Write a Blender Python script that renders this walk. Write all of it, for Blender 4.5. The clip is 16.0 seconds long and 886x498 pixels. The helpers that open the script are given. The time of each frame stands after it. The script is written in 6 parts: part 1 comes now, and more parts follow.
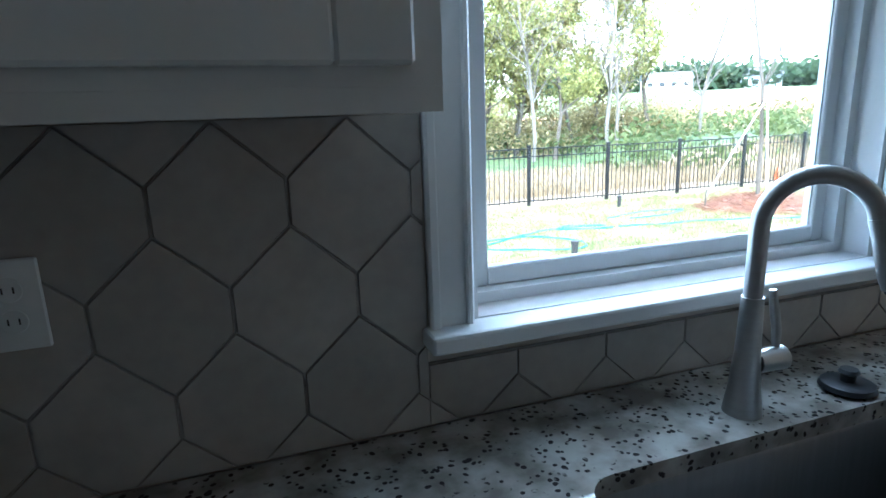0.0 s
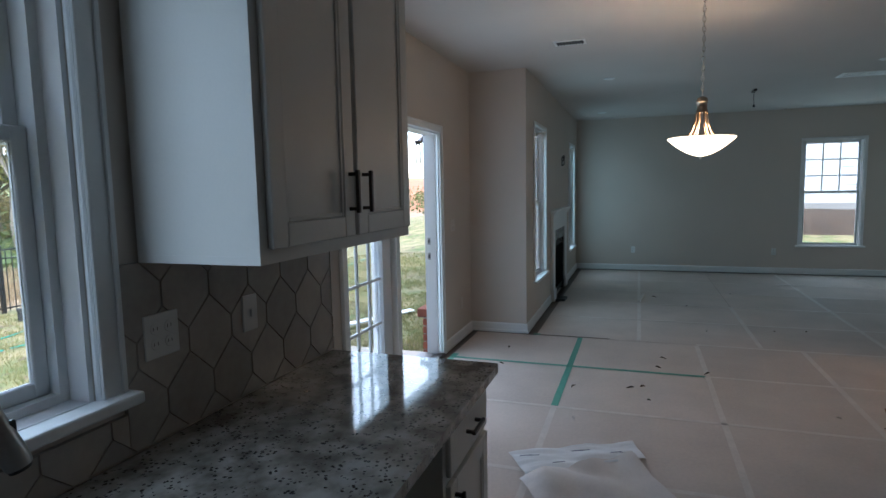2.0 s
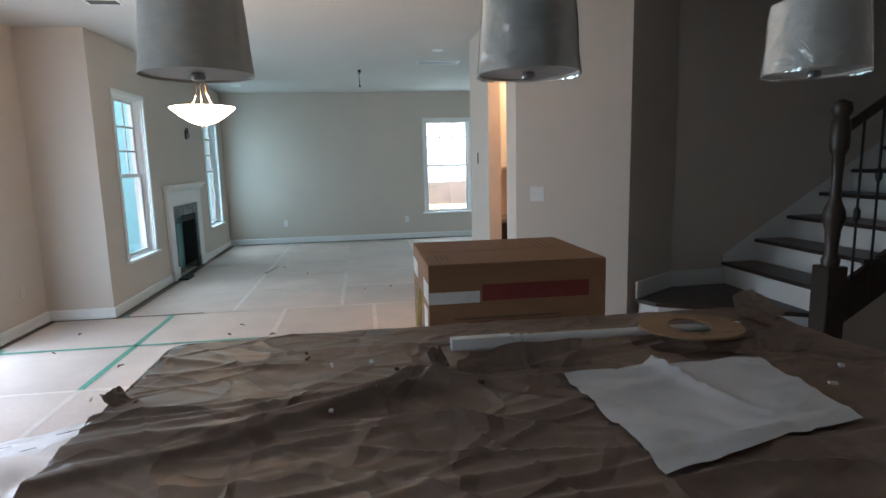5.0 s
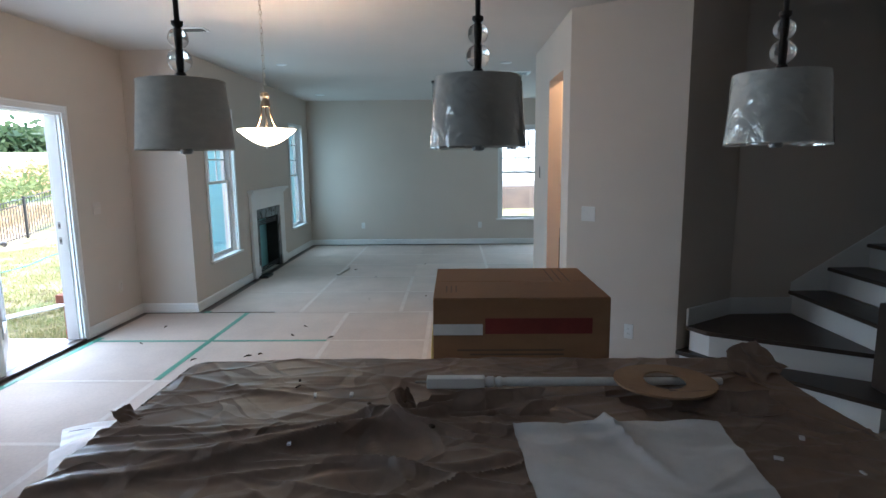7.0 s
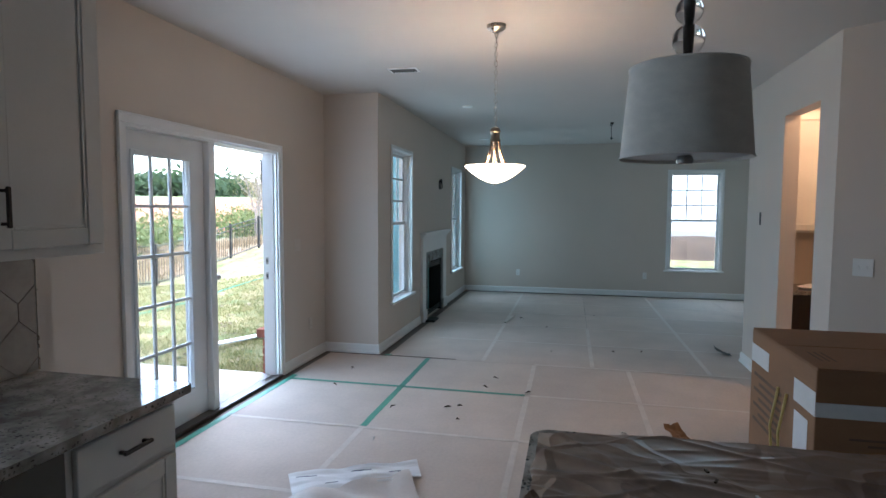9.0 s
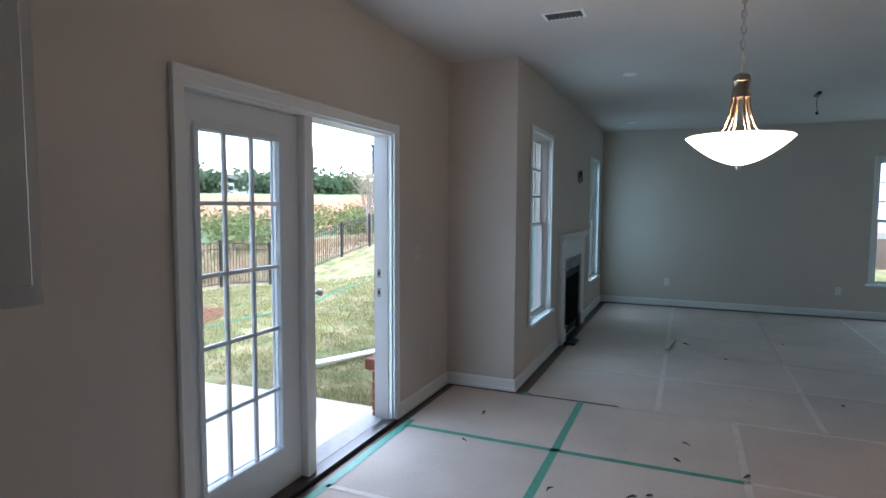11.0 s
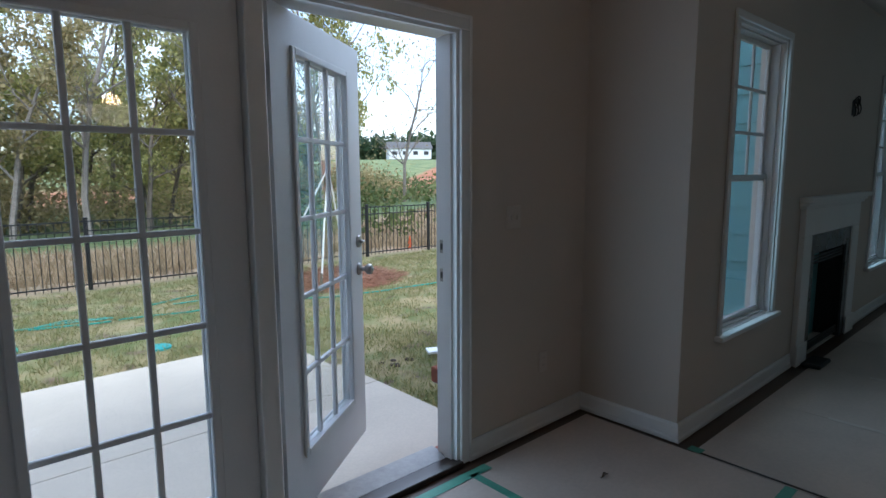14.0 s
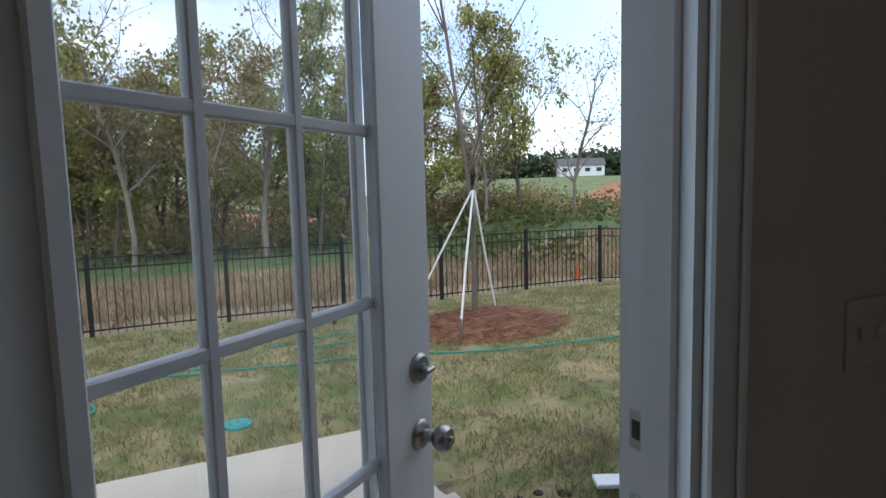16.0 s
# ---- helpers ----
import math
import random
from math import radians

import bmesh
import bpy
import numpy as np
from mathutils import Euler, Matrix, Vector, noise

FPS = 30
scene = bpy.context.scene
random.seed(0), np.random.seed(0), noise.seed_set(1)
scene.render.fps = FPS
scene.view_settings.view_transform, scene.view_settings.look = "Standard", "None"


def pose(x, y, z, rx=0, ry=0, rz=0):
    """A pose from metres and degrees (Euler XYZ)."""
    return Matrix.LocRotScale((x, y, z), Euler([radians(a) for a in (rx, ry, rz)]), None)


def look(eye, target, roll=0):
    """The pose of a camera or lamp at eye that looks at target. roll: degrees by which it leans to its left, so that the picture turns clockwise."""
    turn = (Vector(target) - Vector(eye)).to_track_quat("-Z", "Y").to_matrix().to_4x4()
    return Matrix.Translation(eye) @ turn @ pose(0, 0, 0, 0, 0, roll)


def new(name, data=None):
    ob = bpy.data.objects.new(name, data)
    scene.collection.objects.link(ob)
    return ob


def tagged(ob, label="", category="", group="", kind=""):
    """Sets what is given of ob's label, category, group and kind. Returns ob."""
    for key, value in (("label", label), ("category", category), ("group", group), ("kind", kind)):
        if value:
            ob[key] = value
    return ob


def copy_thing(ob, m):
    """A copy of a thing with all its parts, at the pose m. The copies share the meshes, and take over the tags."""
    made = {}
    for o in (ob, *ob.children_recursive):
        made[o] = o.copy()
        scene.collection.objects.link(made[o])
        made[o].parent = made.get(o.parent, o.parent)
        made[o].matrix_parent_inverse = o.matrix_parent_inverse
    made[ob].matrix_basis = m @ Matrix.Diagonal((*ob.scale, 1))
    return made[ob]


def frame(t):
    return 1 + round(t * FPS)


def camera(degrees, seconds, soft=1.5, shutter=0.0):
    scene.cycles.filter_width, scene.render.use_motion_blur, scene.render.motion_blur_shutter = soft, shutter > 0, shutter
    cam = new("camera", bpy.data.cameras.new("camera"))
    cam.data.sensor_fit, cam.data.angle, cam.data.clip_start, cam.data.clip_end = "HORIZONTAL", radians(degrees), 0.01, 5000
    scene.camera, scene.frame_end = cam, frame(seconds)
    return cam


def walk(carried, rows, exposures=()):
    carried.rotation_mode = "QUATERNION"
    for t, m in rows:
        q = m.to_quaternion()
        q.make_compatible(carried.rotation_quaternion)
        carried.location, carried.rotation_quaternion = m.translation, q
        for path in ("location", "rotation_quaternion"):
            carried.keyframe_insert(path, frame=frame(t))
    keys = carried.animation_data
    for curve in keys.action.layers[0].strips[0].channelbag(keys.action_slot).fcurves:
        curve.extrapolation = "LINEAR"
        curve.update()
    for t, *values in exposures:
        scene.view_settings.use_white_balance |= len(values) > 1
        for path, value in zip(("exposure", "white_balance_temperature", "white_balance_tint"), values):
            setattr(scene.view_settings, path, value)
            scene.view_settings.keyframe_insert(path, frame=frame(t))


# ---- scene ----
cam = camera(75.5, 16.0)
PATH = [
    (0, (0.71, 1.271, 1.391), (1.344, 3.112, 0.927), -1.9),
    (0.5, (0.833, 1.119, 1.464), (1.805, 2.834, 1.127), -1.9),
    (1, (0.917, 1.08, 1.544), (2.283, 2.52, 1.297), -1.2),
    (1.5, (0.996, 1.004, 1.568), (2.667, 2.081, 1.344), -1.0),
    (2, (1.01, 0.903, 1.535), (2.891, 1.548, 1.327), -1.1),
    (2.5, (0.979, 0.713, 1.496), (2.953, 0.959, 1.289), -1.6),
    (3, (0.935, 0.461, 1.471), (2.925, 0.439, 1.268), -1.6),
    (3.5, (0.999, 0.154, 1.44), (2.977, -0.055, 1.228), -1.8),
    (4, (1.04, -0.074, 1.441), (3.002, -0.396, 1.217), -1.7),
    (4.5, (1.032, -0.325, 1.44), (2.99, -0.647, 1.191), -1.6),
    (4.7, (1.037, -0.39, 1.433), (2.995, -0.694, 1.163), -1.5),
    (6.8, (0.916, -0.795, 1.590), (2.888, -0.775, 1.257), -0.9),
    (7, (0.921, -0.787, 1.591), (2.898, -0.746, 1.288), -0.6),
    (7.5, (0.94, -0.752, 1.584), (2.922, -0.653, 1.335), -0.4),
    (8, (0.961, -0.551, 1.555), (2.942, -0.372, 1.349), -0.2),
    (8.5, (1.04, -0.259, 1.584), (3.01, 0.039, 1.412), 0.2),
    (9, (1.201, 0.035, 1.532), (3.149, 0.469, 1.396), 0.3),
    (9.5, (1.478, 0.303, 1.54), (3.393, 0.865, 1.413), 0.6),
    (10, (1.763, 0.551, 1.557), (3.657, 1.181, 1.432), 0.5),
    (12.5, (3.26, 0.764, 1.48), (4.907, 1.878, 1.264), 0.1),
    (13, (3.514, 0.608, 1.463), (5.067, 1.846, 1.226), -0.0),
    (13.5, (3.786, 0.59, 1.432), (5.233, 1.946, 1.173), -0.1),
    (14, (4.094, 0.707, 1.416), (5.421, 2.179, 1.148), -0.3),
    (14.5, (4.429, 0.936, 1.406), (5.64, 2.504, 1.136), -0.6),
    (15, (4.736, 1.315, 1.427), (5.818, 2.976, 1.167), -0.9),
    (15.5, (5.054, 1.678, 1.431), (6.002, 3.425, 1.206), -1.3),
    (16, (5.276, 2.072, 1.431), (6.12, 3.874, 1.235), -1.5),
]
# the clip's camera opens up indoors and closes down towards the doors
EXPOSURES = [
    (0.0, 3.1, 4800, 3), (0.5, 2.35, 4750, 2), (1.0, 1.65, 4750, 3), (1.5, 1.5, 4900, 5), (2.0, 1.8, 5300, 8), (2.5, 2.28, 5550, 10), (3.0, 2.68, 5650, 10), (3.5, 3.0, 5750, 10), (4.5, 3.28, 5700, 10),
    (7.0, 2.97, 5350, 9), (8.0, 2.67, 5250, 9), (9.0, 2.5, 5250, 9), (10.0, 2.4, 5250, 9), (12.5, 1.4, 5200, 8), (13.5, 1.0, 5200, 7), (14.5, 0.62, 5350, 8), (15.0, 0.48, 5450, 8), (15.5, 0.28, 5550, 8), (16.0, 0.10, 5600, 9),
]
walk(cam, [(t, look(eye, target, roll)) for t, eye, target, roll in PATH], EXPOSURES)

# ---- world, sun and exposure ----
world = bpy.data.worlds.new("sky")
scene.world = world
world.use_nodes = True
wn = world.node_tree.nodes
sky = wn.new("ShaderNodeTexSky")
sky.sky_type = "NISHITA"
sky.sun_disc = False
sky.sun_elevation = radians(47)
sky.sun_rotation = radians(60)
sky.dust_density = 1.6
sky.air_density = 1.0
clouds = wn.new("ShaderNodeTexNoise")
clouds.inputs["Scale"].default_value = 2.2
clouds.inputs["Detail"].default_value = 6.0
cloud_map = wn.new("ShaderNodeMapping")
cloud_map.inputs["Scale"].default_value = (1.0, 1.0, 3.0)
cloud_co = wn.new("ShaderNodeTexCoord")
cloud_ramp = wn.new("ShaderNodeValToRGB")
cloud_ramp.color_ramp.elements[0].position = 0.42
cloud_ramp.color_ramp.elements[1].position = 0.66
cloud_mix = wn.new("ShaderNodeMix")
cloud_mix.data_type = "RGBA"
cloud_mix.inputs[7].default_value = (8.6, 8.7, 8.9, 1)
wl = world.node_tree.links
wl.new(cloud_co.outputs["Generated"], cloud_map.inputs["Vector"])
wl.new(cloud_map.outputs["Vector"], clouds.inputs["Vector"])
wl.new(clouds.outputs["Fac"], cloud_ramp.inputs["Fac"])
wl.new(cloud_ramp.outputs["Color"], cloud_mix.inputs[0])
wl.new(sky.outputs["Color"], cloud_mix.inputs[6])
wl.new(cloud_mix.outputs[2], wn["Background"].inputs["Color"])
wn["Background"].inputs["Strength"].default_value = 0.15

sun_data = bpy.data.lights.new("sun", "SUN")
sun_data.energy = 2.3
sun_data.angle = radians(20)
sun_data.color = (1.0, 0.94, 0.86)
sun = new("sun", sun_data)
# high sun behind the house, softened by thin cloud
sun.matrix_world = look((-5, -10, 20), (4, 6, 0))

# daylight of the sky in the window and door openings
def sky_lamp(name, m, w, h, radiance, colour=(0.74, 0.90, 1.0)):
    d = bpy.data.lights.new(name, "AREA")
    d.shape, d.size, d.size_y = "RECTANGLE", w, h
    d.energy = radiance * math.pi * w * h
    d.color = colour
    ob = new(name, d)
    ob.matrix_world = m
    return tagged(ob, "daylight in the opening", "daylight", kind="structure")


sky_lamp("daylight_kitchen_window", look((1.5, 2.10, 1.64), (1.5, 0, 1.64)), 0.80, 1.10, 0.32)
sky_lamp("daylight_fixed_door", look((4.505, 2.64, 1.05), (4.505, 0, 1.05)), 0.52, 1.55, 0.5)
sky_lamp("daylight_open_door", look((5.47, 2.64, 1.02), (5.47, 0, 1.02)), 0.80, 1.95, 0.55)
sky_lamp("daylight_window_2", look((7.78, 2.02, 1.33), (7.78, 0, 1.33)), 0.74, 1.60, 0.44, (0.62, 0.90, 0.96))
sky_lamp("daylight_window_3", look((11.095, 2.02, 1.33), (11.095, 0, 1.33)), 0.74, 1.60, 0.48, (0.62, 0.90, 0.96))
sky_lamp("daylight_end_window", look((11.97, -2.1, 1.33), (9, -2.1, 1.33)), 0.74, 1.60, 0.48, (0.62, 0.90, 0.96))

# ---- mesh helpers ----
TAU = 2 * math.pi


def box(bm, x0, x1, y0, y1, z0, z1, bevel=0.0, seg=1):
    vs = [bm.verts.new((x, y, z)) for z in (z0, z1) for x, y in ((x0, y0), (x1, y0), (x1, y1), (x0, y1))]
    fs = [(3, 2, 1, 0), (4, 5, 6, 7), (0, 1, 5, 4), (1, 2, 6, 5), (2, 3, 7, 6), (3, 0, 4, 7)]
    faces = [bm.faces.new([vs[i] for i in f]) for f in fs]
    if bevel:
        edges = list({e for f in faces for e in f.edges})
        bmesh.ops.bevel(bm, geom=edges, offset=bevel, segments=seg, affect="EDGES", profile=0.5)
    return bm


def prism(bm, poly, z0, z1):
    lo = [bm.verts.new((x, y, z0)) for x, y in poly]
    hi = [bm.verts.new((x, y, z1)) for x, y in poly]
    n = len(poly)
    bm.faces.new(lo[::-1])
    bm.faces.new(hi)
    for i in range(n):
        bm.faces.new((lo[i], lo[(i + 1) % n], hi[(i + 1) % n], hi[i]))
    return bm


def lathe(bm, profile, centre=(0, 0, 0), seg=24, cap=True):
    cx, cy, cz = centre
    rings = []
    for r, z in profile:
        rings.append([bm.verts.new((cx + r * math.cos(TAU * i / seg), cy + r * math.sin(TAU * i / seg), cz + z)) for i in range(seg)])
    for a, b in zip(rings, rings[1:]):
        for i in range(seg):
            bm.faces.new((a[i], a[(i + 1) % seg], b[(i + 1) % seg], b[i]))
    if cap:
        bm.faces.new(rings[0][::-1])
        bm.faces.new(rings[-1])
    return bm


def tube(bm, pts, r, seg=10, cap=True):
    pts = [Vector(p) for p in pts]
    rad = r if isinstance(r, (list, tuple)) else [r] * len(pts)
    rings, side = [], None
    for i, p in enumerate(pts):
        d = (pts[min(i + 1, len(pts) - 1)] - pts[max(i - 1, 0)]).normalized()
        if side is None:
            side = d.orthogonal().normalized()
        side = (side - d * side.dot(d)).normalized()
        up = d.cross(side)
        rings.append([bm.verts.new(p + (side * math.cos(TAU * k / seg) + up * math.sin(TAU * k / seg)) * rad[i]) for k in range(seg)])
    for a, b in zip(rings, rings[1:]):
        for k in range(seg):
            bm.faces.new((a[k], a[(k + 1) % seg], b[(k + 1) % seg], b[k]))
    if cap:
        bm.faces.new(rings[0][::-1])
        bm.faces.new(rings[-1])
    return bm


def mesh_of(name, bm, material, smooth=False):
    bmesh.ops.recalc_face_normals(bm, faces=bm.faces)
    me = bpy.data.meshes.new(name)
    bm.to_mesh(me)
    bm.free()
    if material:
        me.materials.append(material)
    if smooth:
        me.polygons.foreach_set("use_smooth", [True] * len(me.polygons))
        me.set_sharp_from_angle(angle=radians(40))
    return me


def thing(name, bm, material, label="", category="", group="", kind="", smooth=False):
    """A top-level mesh object."""
    ob = new(name, mesh_of(name, bm, material, smooth))
    return tagged(ob, label, category, group, kind)


def base(name, at, label, category, group="", kind="", turn=0.0):
    """An empty at a thing's base, which parents its parts."""
    ob = new(name)
    ob.empty_display_size = 0.1
    ob.matrix_world = pose(*at, 0, 0, turn)
    return tagged(ob, label, category, group, kind)


def part(name, bm, material, parent, label="", smooth=False, at=None):
    """One mesh object under a thing or a part, in its parent's space."""
    ob = new(name, mesh_of(name, bm, material, smooth))
    ob.parent = parent
    if at is not None:
        ob.matrix_basis = at
    return tagged(ob, label)


def B():
    return bmesh.new()


# ---- materials ----
def pmat(name, col, rough=0.6, var=0.12, scale=6.0, bump=0.1, metal=0.0, fine=60.0, dist=0.002, col2=None, spec=0.5, rand=0.0, stretch=(1, 1, 1), coat=0.0):
    """Painted, woven or mineral surface: broad and fine variation of colour and roughness, and fine relief."""
    m = bpy.data.materials.new(name)
    m.use_nodes = True
    nt = m.node_tree
    n, l = nt.nodes, nt.links
    b = n["Principled BSDF"]
    co = n.new("ShaderNodeTexCoord")
    mp = n.new("ShaderNodeMapping")
    mp.inputs["Scale"].default_value = stretch
    l.new(co.outputs["Object"], mp.inputs["Vector"])
    broad = n.new("ShaderNodeTexNoise")
    broad.inputs["Scale"].default_value = scale
    broad.inputs["Detail"].default_value = 4
    grain = n.new("ShaderNodeTexNoise")
    grain.inputs["Scale"].default_value = fine
    grain.inputs["Detail"].default_value = 3
    for t in (broad, grain):
        l.new(mp.outputs["Vector"], t.inputs["Vector"])
    both = n.new("ShaderNodeMath")
    both.operation = "MULTIPLY_ADD"
    both.inputs[1].default_value = 0.65
    l.new(broad.outputs["Fac"], both.inputs[0])
    small = n.new("ShaderNodeMath")
    small.operation = "MULTIPLY"
    small.inputs[1].default_value = 0.35
    l.new(grain.outputs["Fac"], small.inputs[0])
    l.new(small.outputs[0], both.inputs[2])
    ramp = n.new("ShaderNodeValToRGB")
    e = ramp.color_ramp.elements
    e[0].position, e[1].position = 0.32, 0.68
    c2 = col2 or col
    e[0].color = (*[max(0, c * (1 - var)) for c in col], 1)
    e[1].color = (*[min(1, c * (1 + var)) for c in c2], 1)
    l.new(both.outputs[0], ramp.inputs["Fac"])
    out = ramp.outputs["Color"]
    if rand:
        info = n.new("ShaderNodeObjectInfo")
        rr = n.new("ShaderNodeMapRange")
        rr.inputs[3].default_value, rr.inputs[4].default_value = 1 - rand, 1 + rand
        l.new(info.outputs["Random"], rr.inputs[0])
        hsv = n.new("ShaderNodeHueSaturation")
        l.new(rr.outputs[0], hsv.inputs["Value"])
        l.new(out, hsv.inputs["Color"])
        out = hsv.outputs["Color"]
    l.new(out, b.inputs["Base Color"])
    rm = n.new("ShaderNodeMapRange")
    rm.inputs[3].default_value, rm.inputs[4].default_value = max(0.02, rough - 0.08), min(1, rough + 0.08)
    l.new(both.outputs[0], rm.inputs[0])
    l.new(rm.outputs[0], b.inputs["Roughness"])
    b.inputs["Metallic"].default_value = metal
    b.inputs["Specular IOR Level"].default_value = spec
    b.inputs["Coat Weight"].default_value = coat
    if bump:
        bp = n.new("ShaderNodeBump")
        bp.inputs["Strength"].default_value = bump
        bp.inputs["Distance"].default_value = dist
        l.new(both.outputs[0], bp.inputs["Height"])
        l.new(bp.outputs["Normal"], b.inputs["Normal"])
    return m


def glass_mat(name, rough=0.0, col=(0.97, 0.99, 0.98), ior=1.45):
    m = bpy.data.materials.new(name)
    m.use_nodes = True
    b = m.node_tree.nodes["Principled BSDF"]
    b.inputs["Base Color"].default_value = (*col, 1)
    b.inputs["Transmission Weight"].default_value = 1.0
    b.inputs["Roughness"].default_value = rough
    b.inputs["IOR"].default_value = ior
    return m


def glow_mat(name, col, strength, diffuse=(0.9, 0.88, 0.84)):
    m = bpy.data.materials.new(name)
    m.use_nodes = True
    b = m.node_tree.nodes["Principled BSDF"]
    b.inputs["Base Color"].default_value = (*diffuse, 1)
    b.inputs["Roughness"].default_value = 0.35
    b.inputs["Emission Color"].default_value = (*col, 1)
    b.inputs["Emission Strength"].default_value = strength
    return m


WALL = pmat("wall_paint", (0.585, 0.52, 0.458), 0.75, 0.03, 1.5, 0.15, fine=220, dist=0.0008)
CEIL = pmat("ceiling_paint", (0.58, 0.545, 0.51), 0.9, 0.03, 2.0, 0.25, fine=160, dist=0.0012)
TRIM = pmat("white_trim_paint", (0.78, 0.78, 0.77), 0.38, 0.03, 3, 0.05, fine=90, dist=0.0005)
CAB = pmat("cabinet_paint", (0.66, 0.64, 0.60), 0.42, 0.03, 3, 0.05, fine=120, dist=0.0004)
VINYL = pmat("white_vinyl", (0.76, 0.78, 0.78), 0.4, 0.02, 4, 0.03)
DOORP = pmat("door_paint", (0.72, 0.74, 0.76), 0.38, 0.04, 4, 0.05, fine=90, dist=0.0004)
GLASS = glass_mat("window_glass")
CRYSTAL = glass_mat("crystal", 0.0, (1, 1, 1), 1.5)
DARKFLOOR = pmat("dark_hardwood", (0.06, 0.035, 0.022), 0.35, 0.3, 4, 0.1, stretch=(1, 8, 1))
DARKWOOD = pmat("dark_stained_wood", (0.045, 0.03, 0.022), 0.35, 0.3, 6, 0.1, fine=80, stretch=(1, 6, 1))
BOARD = pmat("floor_board_paper", (0.53, 0.445, 0.39), 0.8, 0.1, 2.5, 0.2, fine=45, rand=0.06)
TAPE = pmat("masking_tape", (0.60, 0.53, 0.475), 0.6, 0.1, 12, 0.1)
GREENTAPE = pmat("green_tape", (0.10, 0.30, 0.22), 0.55, 0.12, 14, 0.1)
BLUETAPE = pmat("blue_tape", (0.05, 0.22, 0.62), 0.55, 0.1, 14, 0.1)
KRAFT = pmat("brown_builders_paper", (0.235, 0.160, 0.118), 0.40, 0.22, 5, 0.25, fine=35, dist=0.003)


def add_creases(m, scale, depth):
    """Sharp random folds over the fine relief of a paper."""
    n, l = m.node_tree.nodes, m.node_tree.links
    b = n["Principled BSDF"]
    co, wob, add, vor, rp, bp = [n.new(k) for k in ("ShaderNodeTexCoord", "ShaderNodeTexNoise", "ShaderNodeVectorMath", "ShaderNodeTexVoronoi", "ShaderNodeMapRange", "ShaderNodeBump")]
    wob.inputs["Scale"].default_value = 2.5
    add.operation = "MULTIPLY_ADD"
    add.inputs[1].default_value = (0.5, 0.5, 0.0)
    l.new(co.outputs["Object"], wob.inputs["Vector"])
    l.new(wob.outputs["Color"], add.inputs[0])
    l.new(co.outputs["Object"], add.inputs[2])
    l.new(add.outputs[0], vor.inputs["Vector"])
    vor.feature = "DISTANCE_TO_EDGE"
    vor.inputs["Scale"].default_value = scale
    l.new(vor.outputs["Distance"], rp.inputs[0])
    rp.inputs[2].default_value = 0.14
    rp.inputs[3].default_value, rp.inputs[4].default_value = 1.0, 0.0
    bp.inputs["Strength"].default_value = 0.7
    bp.inputs["Distance"].default_value = depth
    l.new(rp.outputs[0], bp.inputs["Height"])
    l.new(b.inputs["Normal"].links[0].from_socket, bp.inputs["Normal"])
    l.new(bp.outputs["Normal"], b.inputs["Normal"])


add_creases(KRAFT, 4.5, 0.010)
CARD = pmat("cardboard", (0.29, 0.15, 0.07), 0.8, 0.1, 5, 0.12, fine=90, stretch=(1, 1, 3))
CARDEDGE = pmat("cardboard_ring", (0.33, 0.20, 0.11), 0.85, 0.12, 8, 0.2)
PRINT = pmat("box_print", (0.16, 0.095, 0.055), 0.8, 0.15, 10, 0.0)
REDLAB = pmat("red_label", (0.20, 0.03, 0.022), 0.55, 0.15, 10, 0.0)
WHITELAB = pmat("white_label", (0.72, 0.70, 0.68), 0.6, 0.06, 10, 0.0)
STRAP = pmat("yellow_strap", (0.62, 0.48, 0.16), 0.5, 0.1, 10, 0.0)
SHEET = pmat("white_paper", (0.74, 0.73, 0.74), 0.5, 0.05, 6, 0.1)
STEEL = pmat("brushed_steel", (0.38, 0.37, 0.355), 0.34, 0.08, 8, 0.08, metal=1.0, fine=140, stretch=(1, 1, 12))
SINKSTEEL = pmat("sink_steel", (0.22, 0.215, 0.21), 0.45, 0.1, 8, 0.08, metal=1.0, fine=140, stretch=(12, 1, 1))
NICKEL = pmat("satin_nickel", (0.62, 0.57, 0.50), 0.28, 0.06, 8, 0.04, metal=1.0)
BRONZE = pmat("dark_bronze", (0.06, 0.05, 0.045), 0.4, 0.2, 10, 0.05, metal=0.8)
BLACK = pmat("black_plastic", (0.015, 0.015, 0.016), 0.45, 0.2, 10, 0.05)
IRON = pmat("black_fence_paint", (0.012, 0.012, 0.013), 0.45, 0.2, 6, 0.03)
LINEN = pmat("linen_shade", (0.86, 0.80, 0.72), 0.85, 0.08, 30, 0.5, fine=400, dist=0.0008, stretch=(1, 1, 2))
DIFFUSER = pmat("frosted_diffuser", (0.75, 0.73, 0.70), 0.5, 0.03, 8, 0.0)
PLATEW = pmat("wall_coloured_plate", (0.60, 0.55, 0.50), 0.4, 0.02, 6, 0.0)
ALU = pmat("mill_aluminium", (0.38, 0.38, 0.38), 0.6, 0.15, 20, 0.1, metal=0.4)
PLATE = pmat("white_plate", (0.74, 0.74, 0.72), 0.35, 0.02, 6, 0.0)
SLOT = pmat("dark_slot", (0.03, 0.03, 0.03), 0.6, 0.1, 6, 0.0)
TILE = pmat("beige_tile", (0.40, 0.365, 0.325), 0.22, 0.12, 9, 0.04, fine=40, rand=0.10)
GROUT = pmat("grey_grout", (0.36, 0.335, 0.305), 0.85, 0.12, 30, 0.2)
FIREBLACK = pmat("firebox_black", (0.012, 0.012, 0.012), 0.5, 0.3, 8, 0.1)
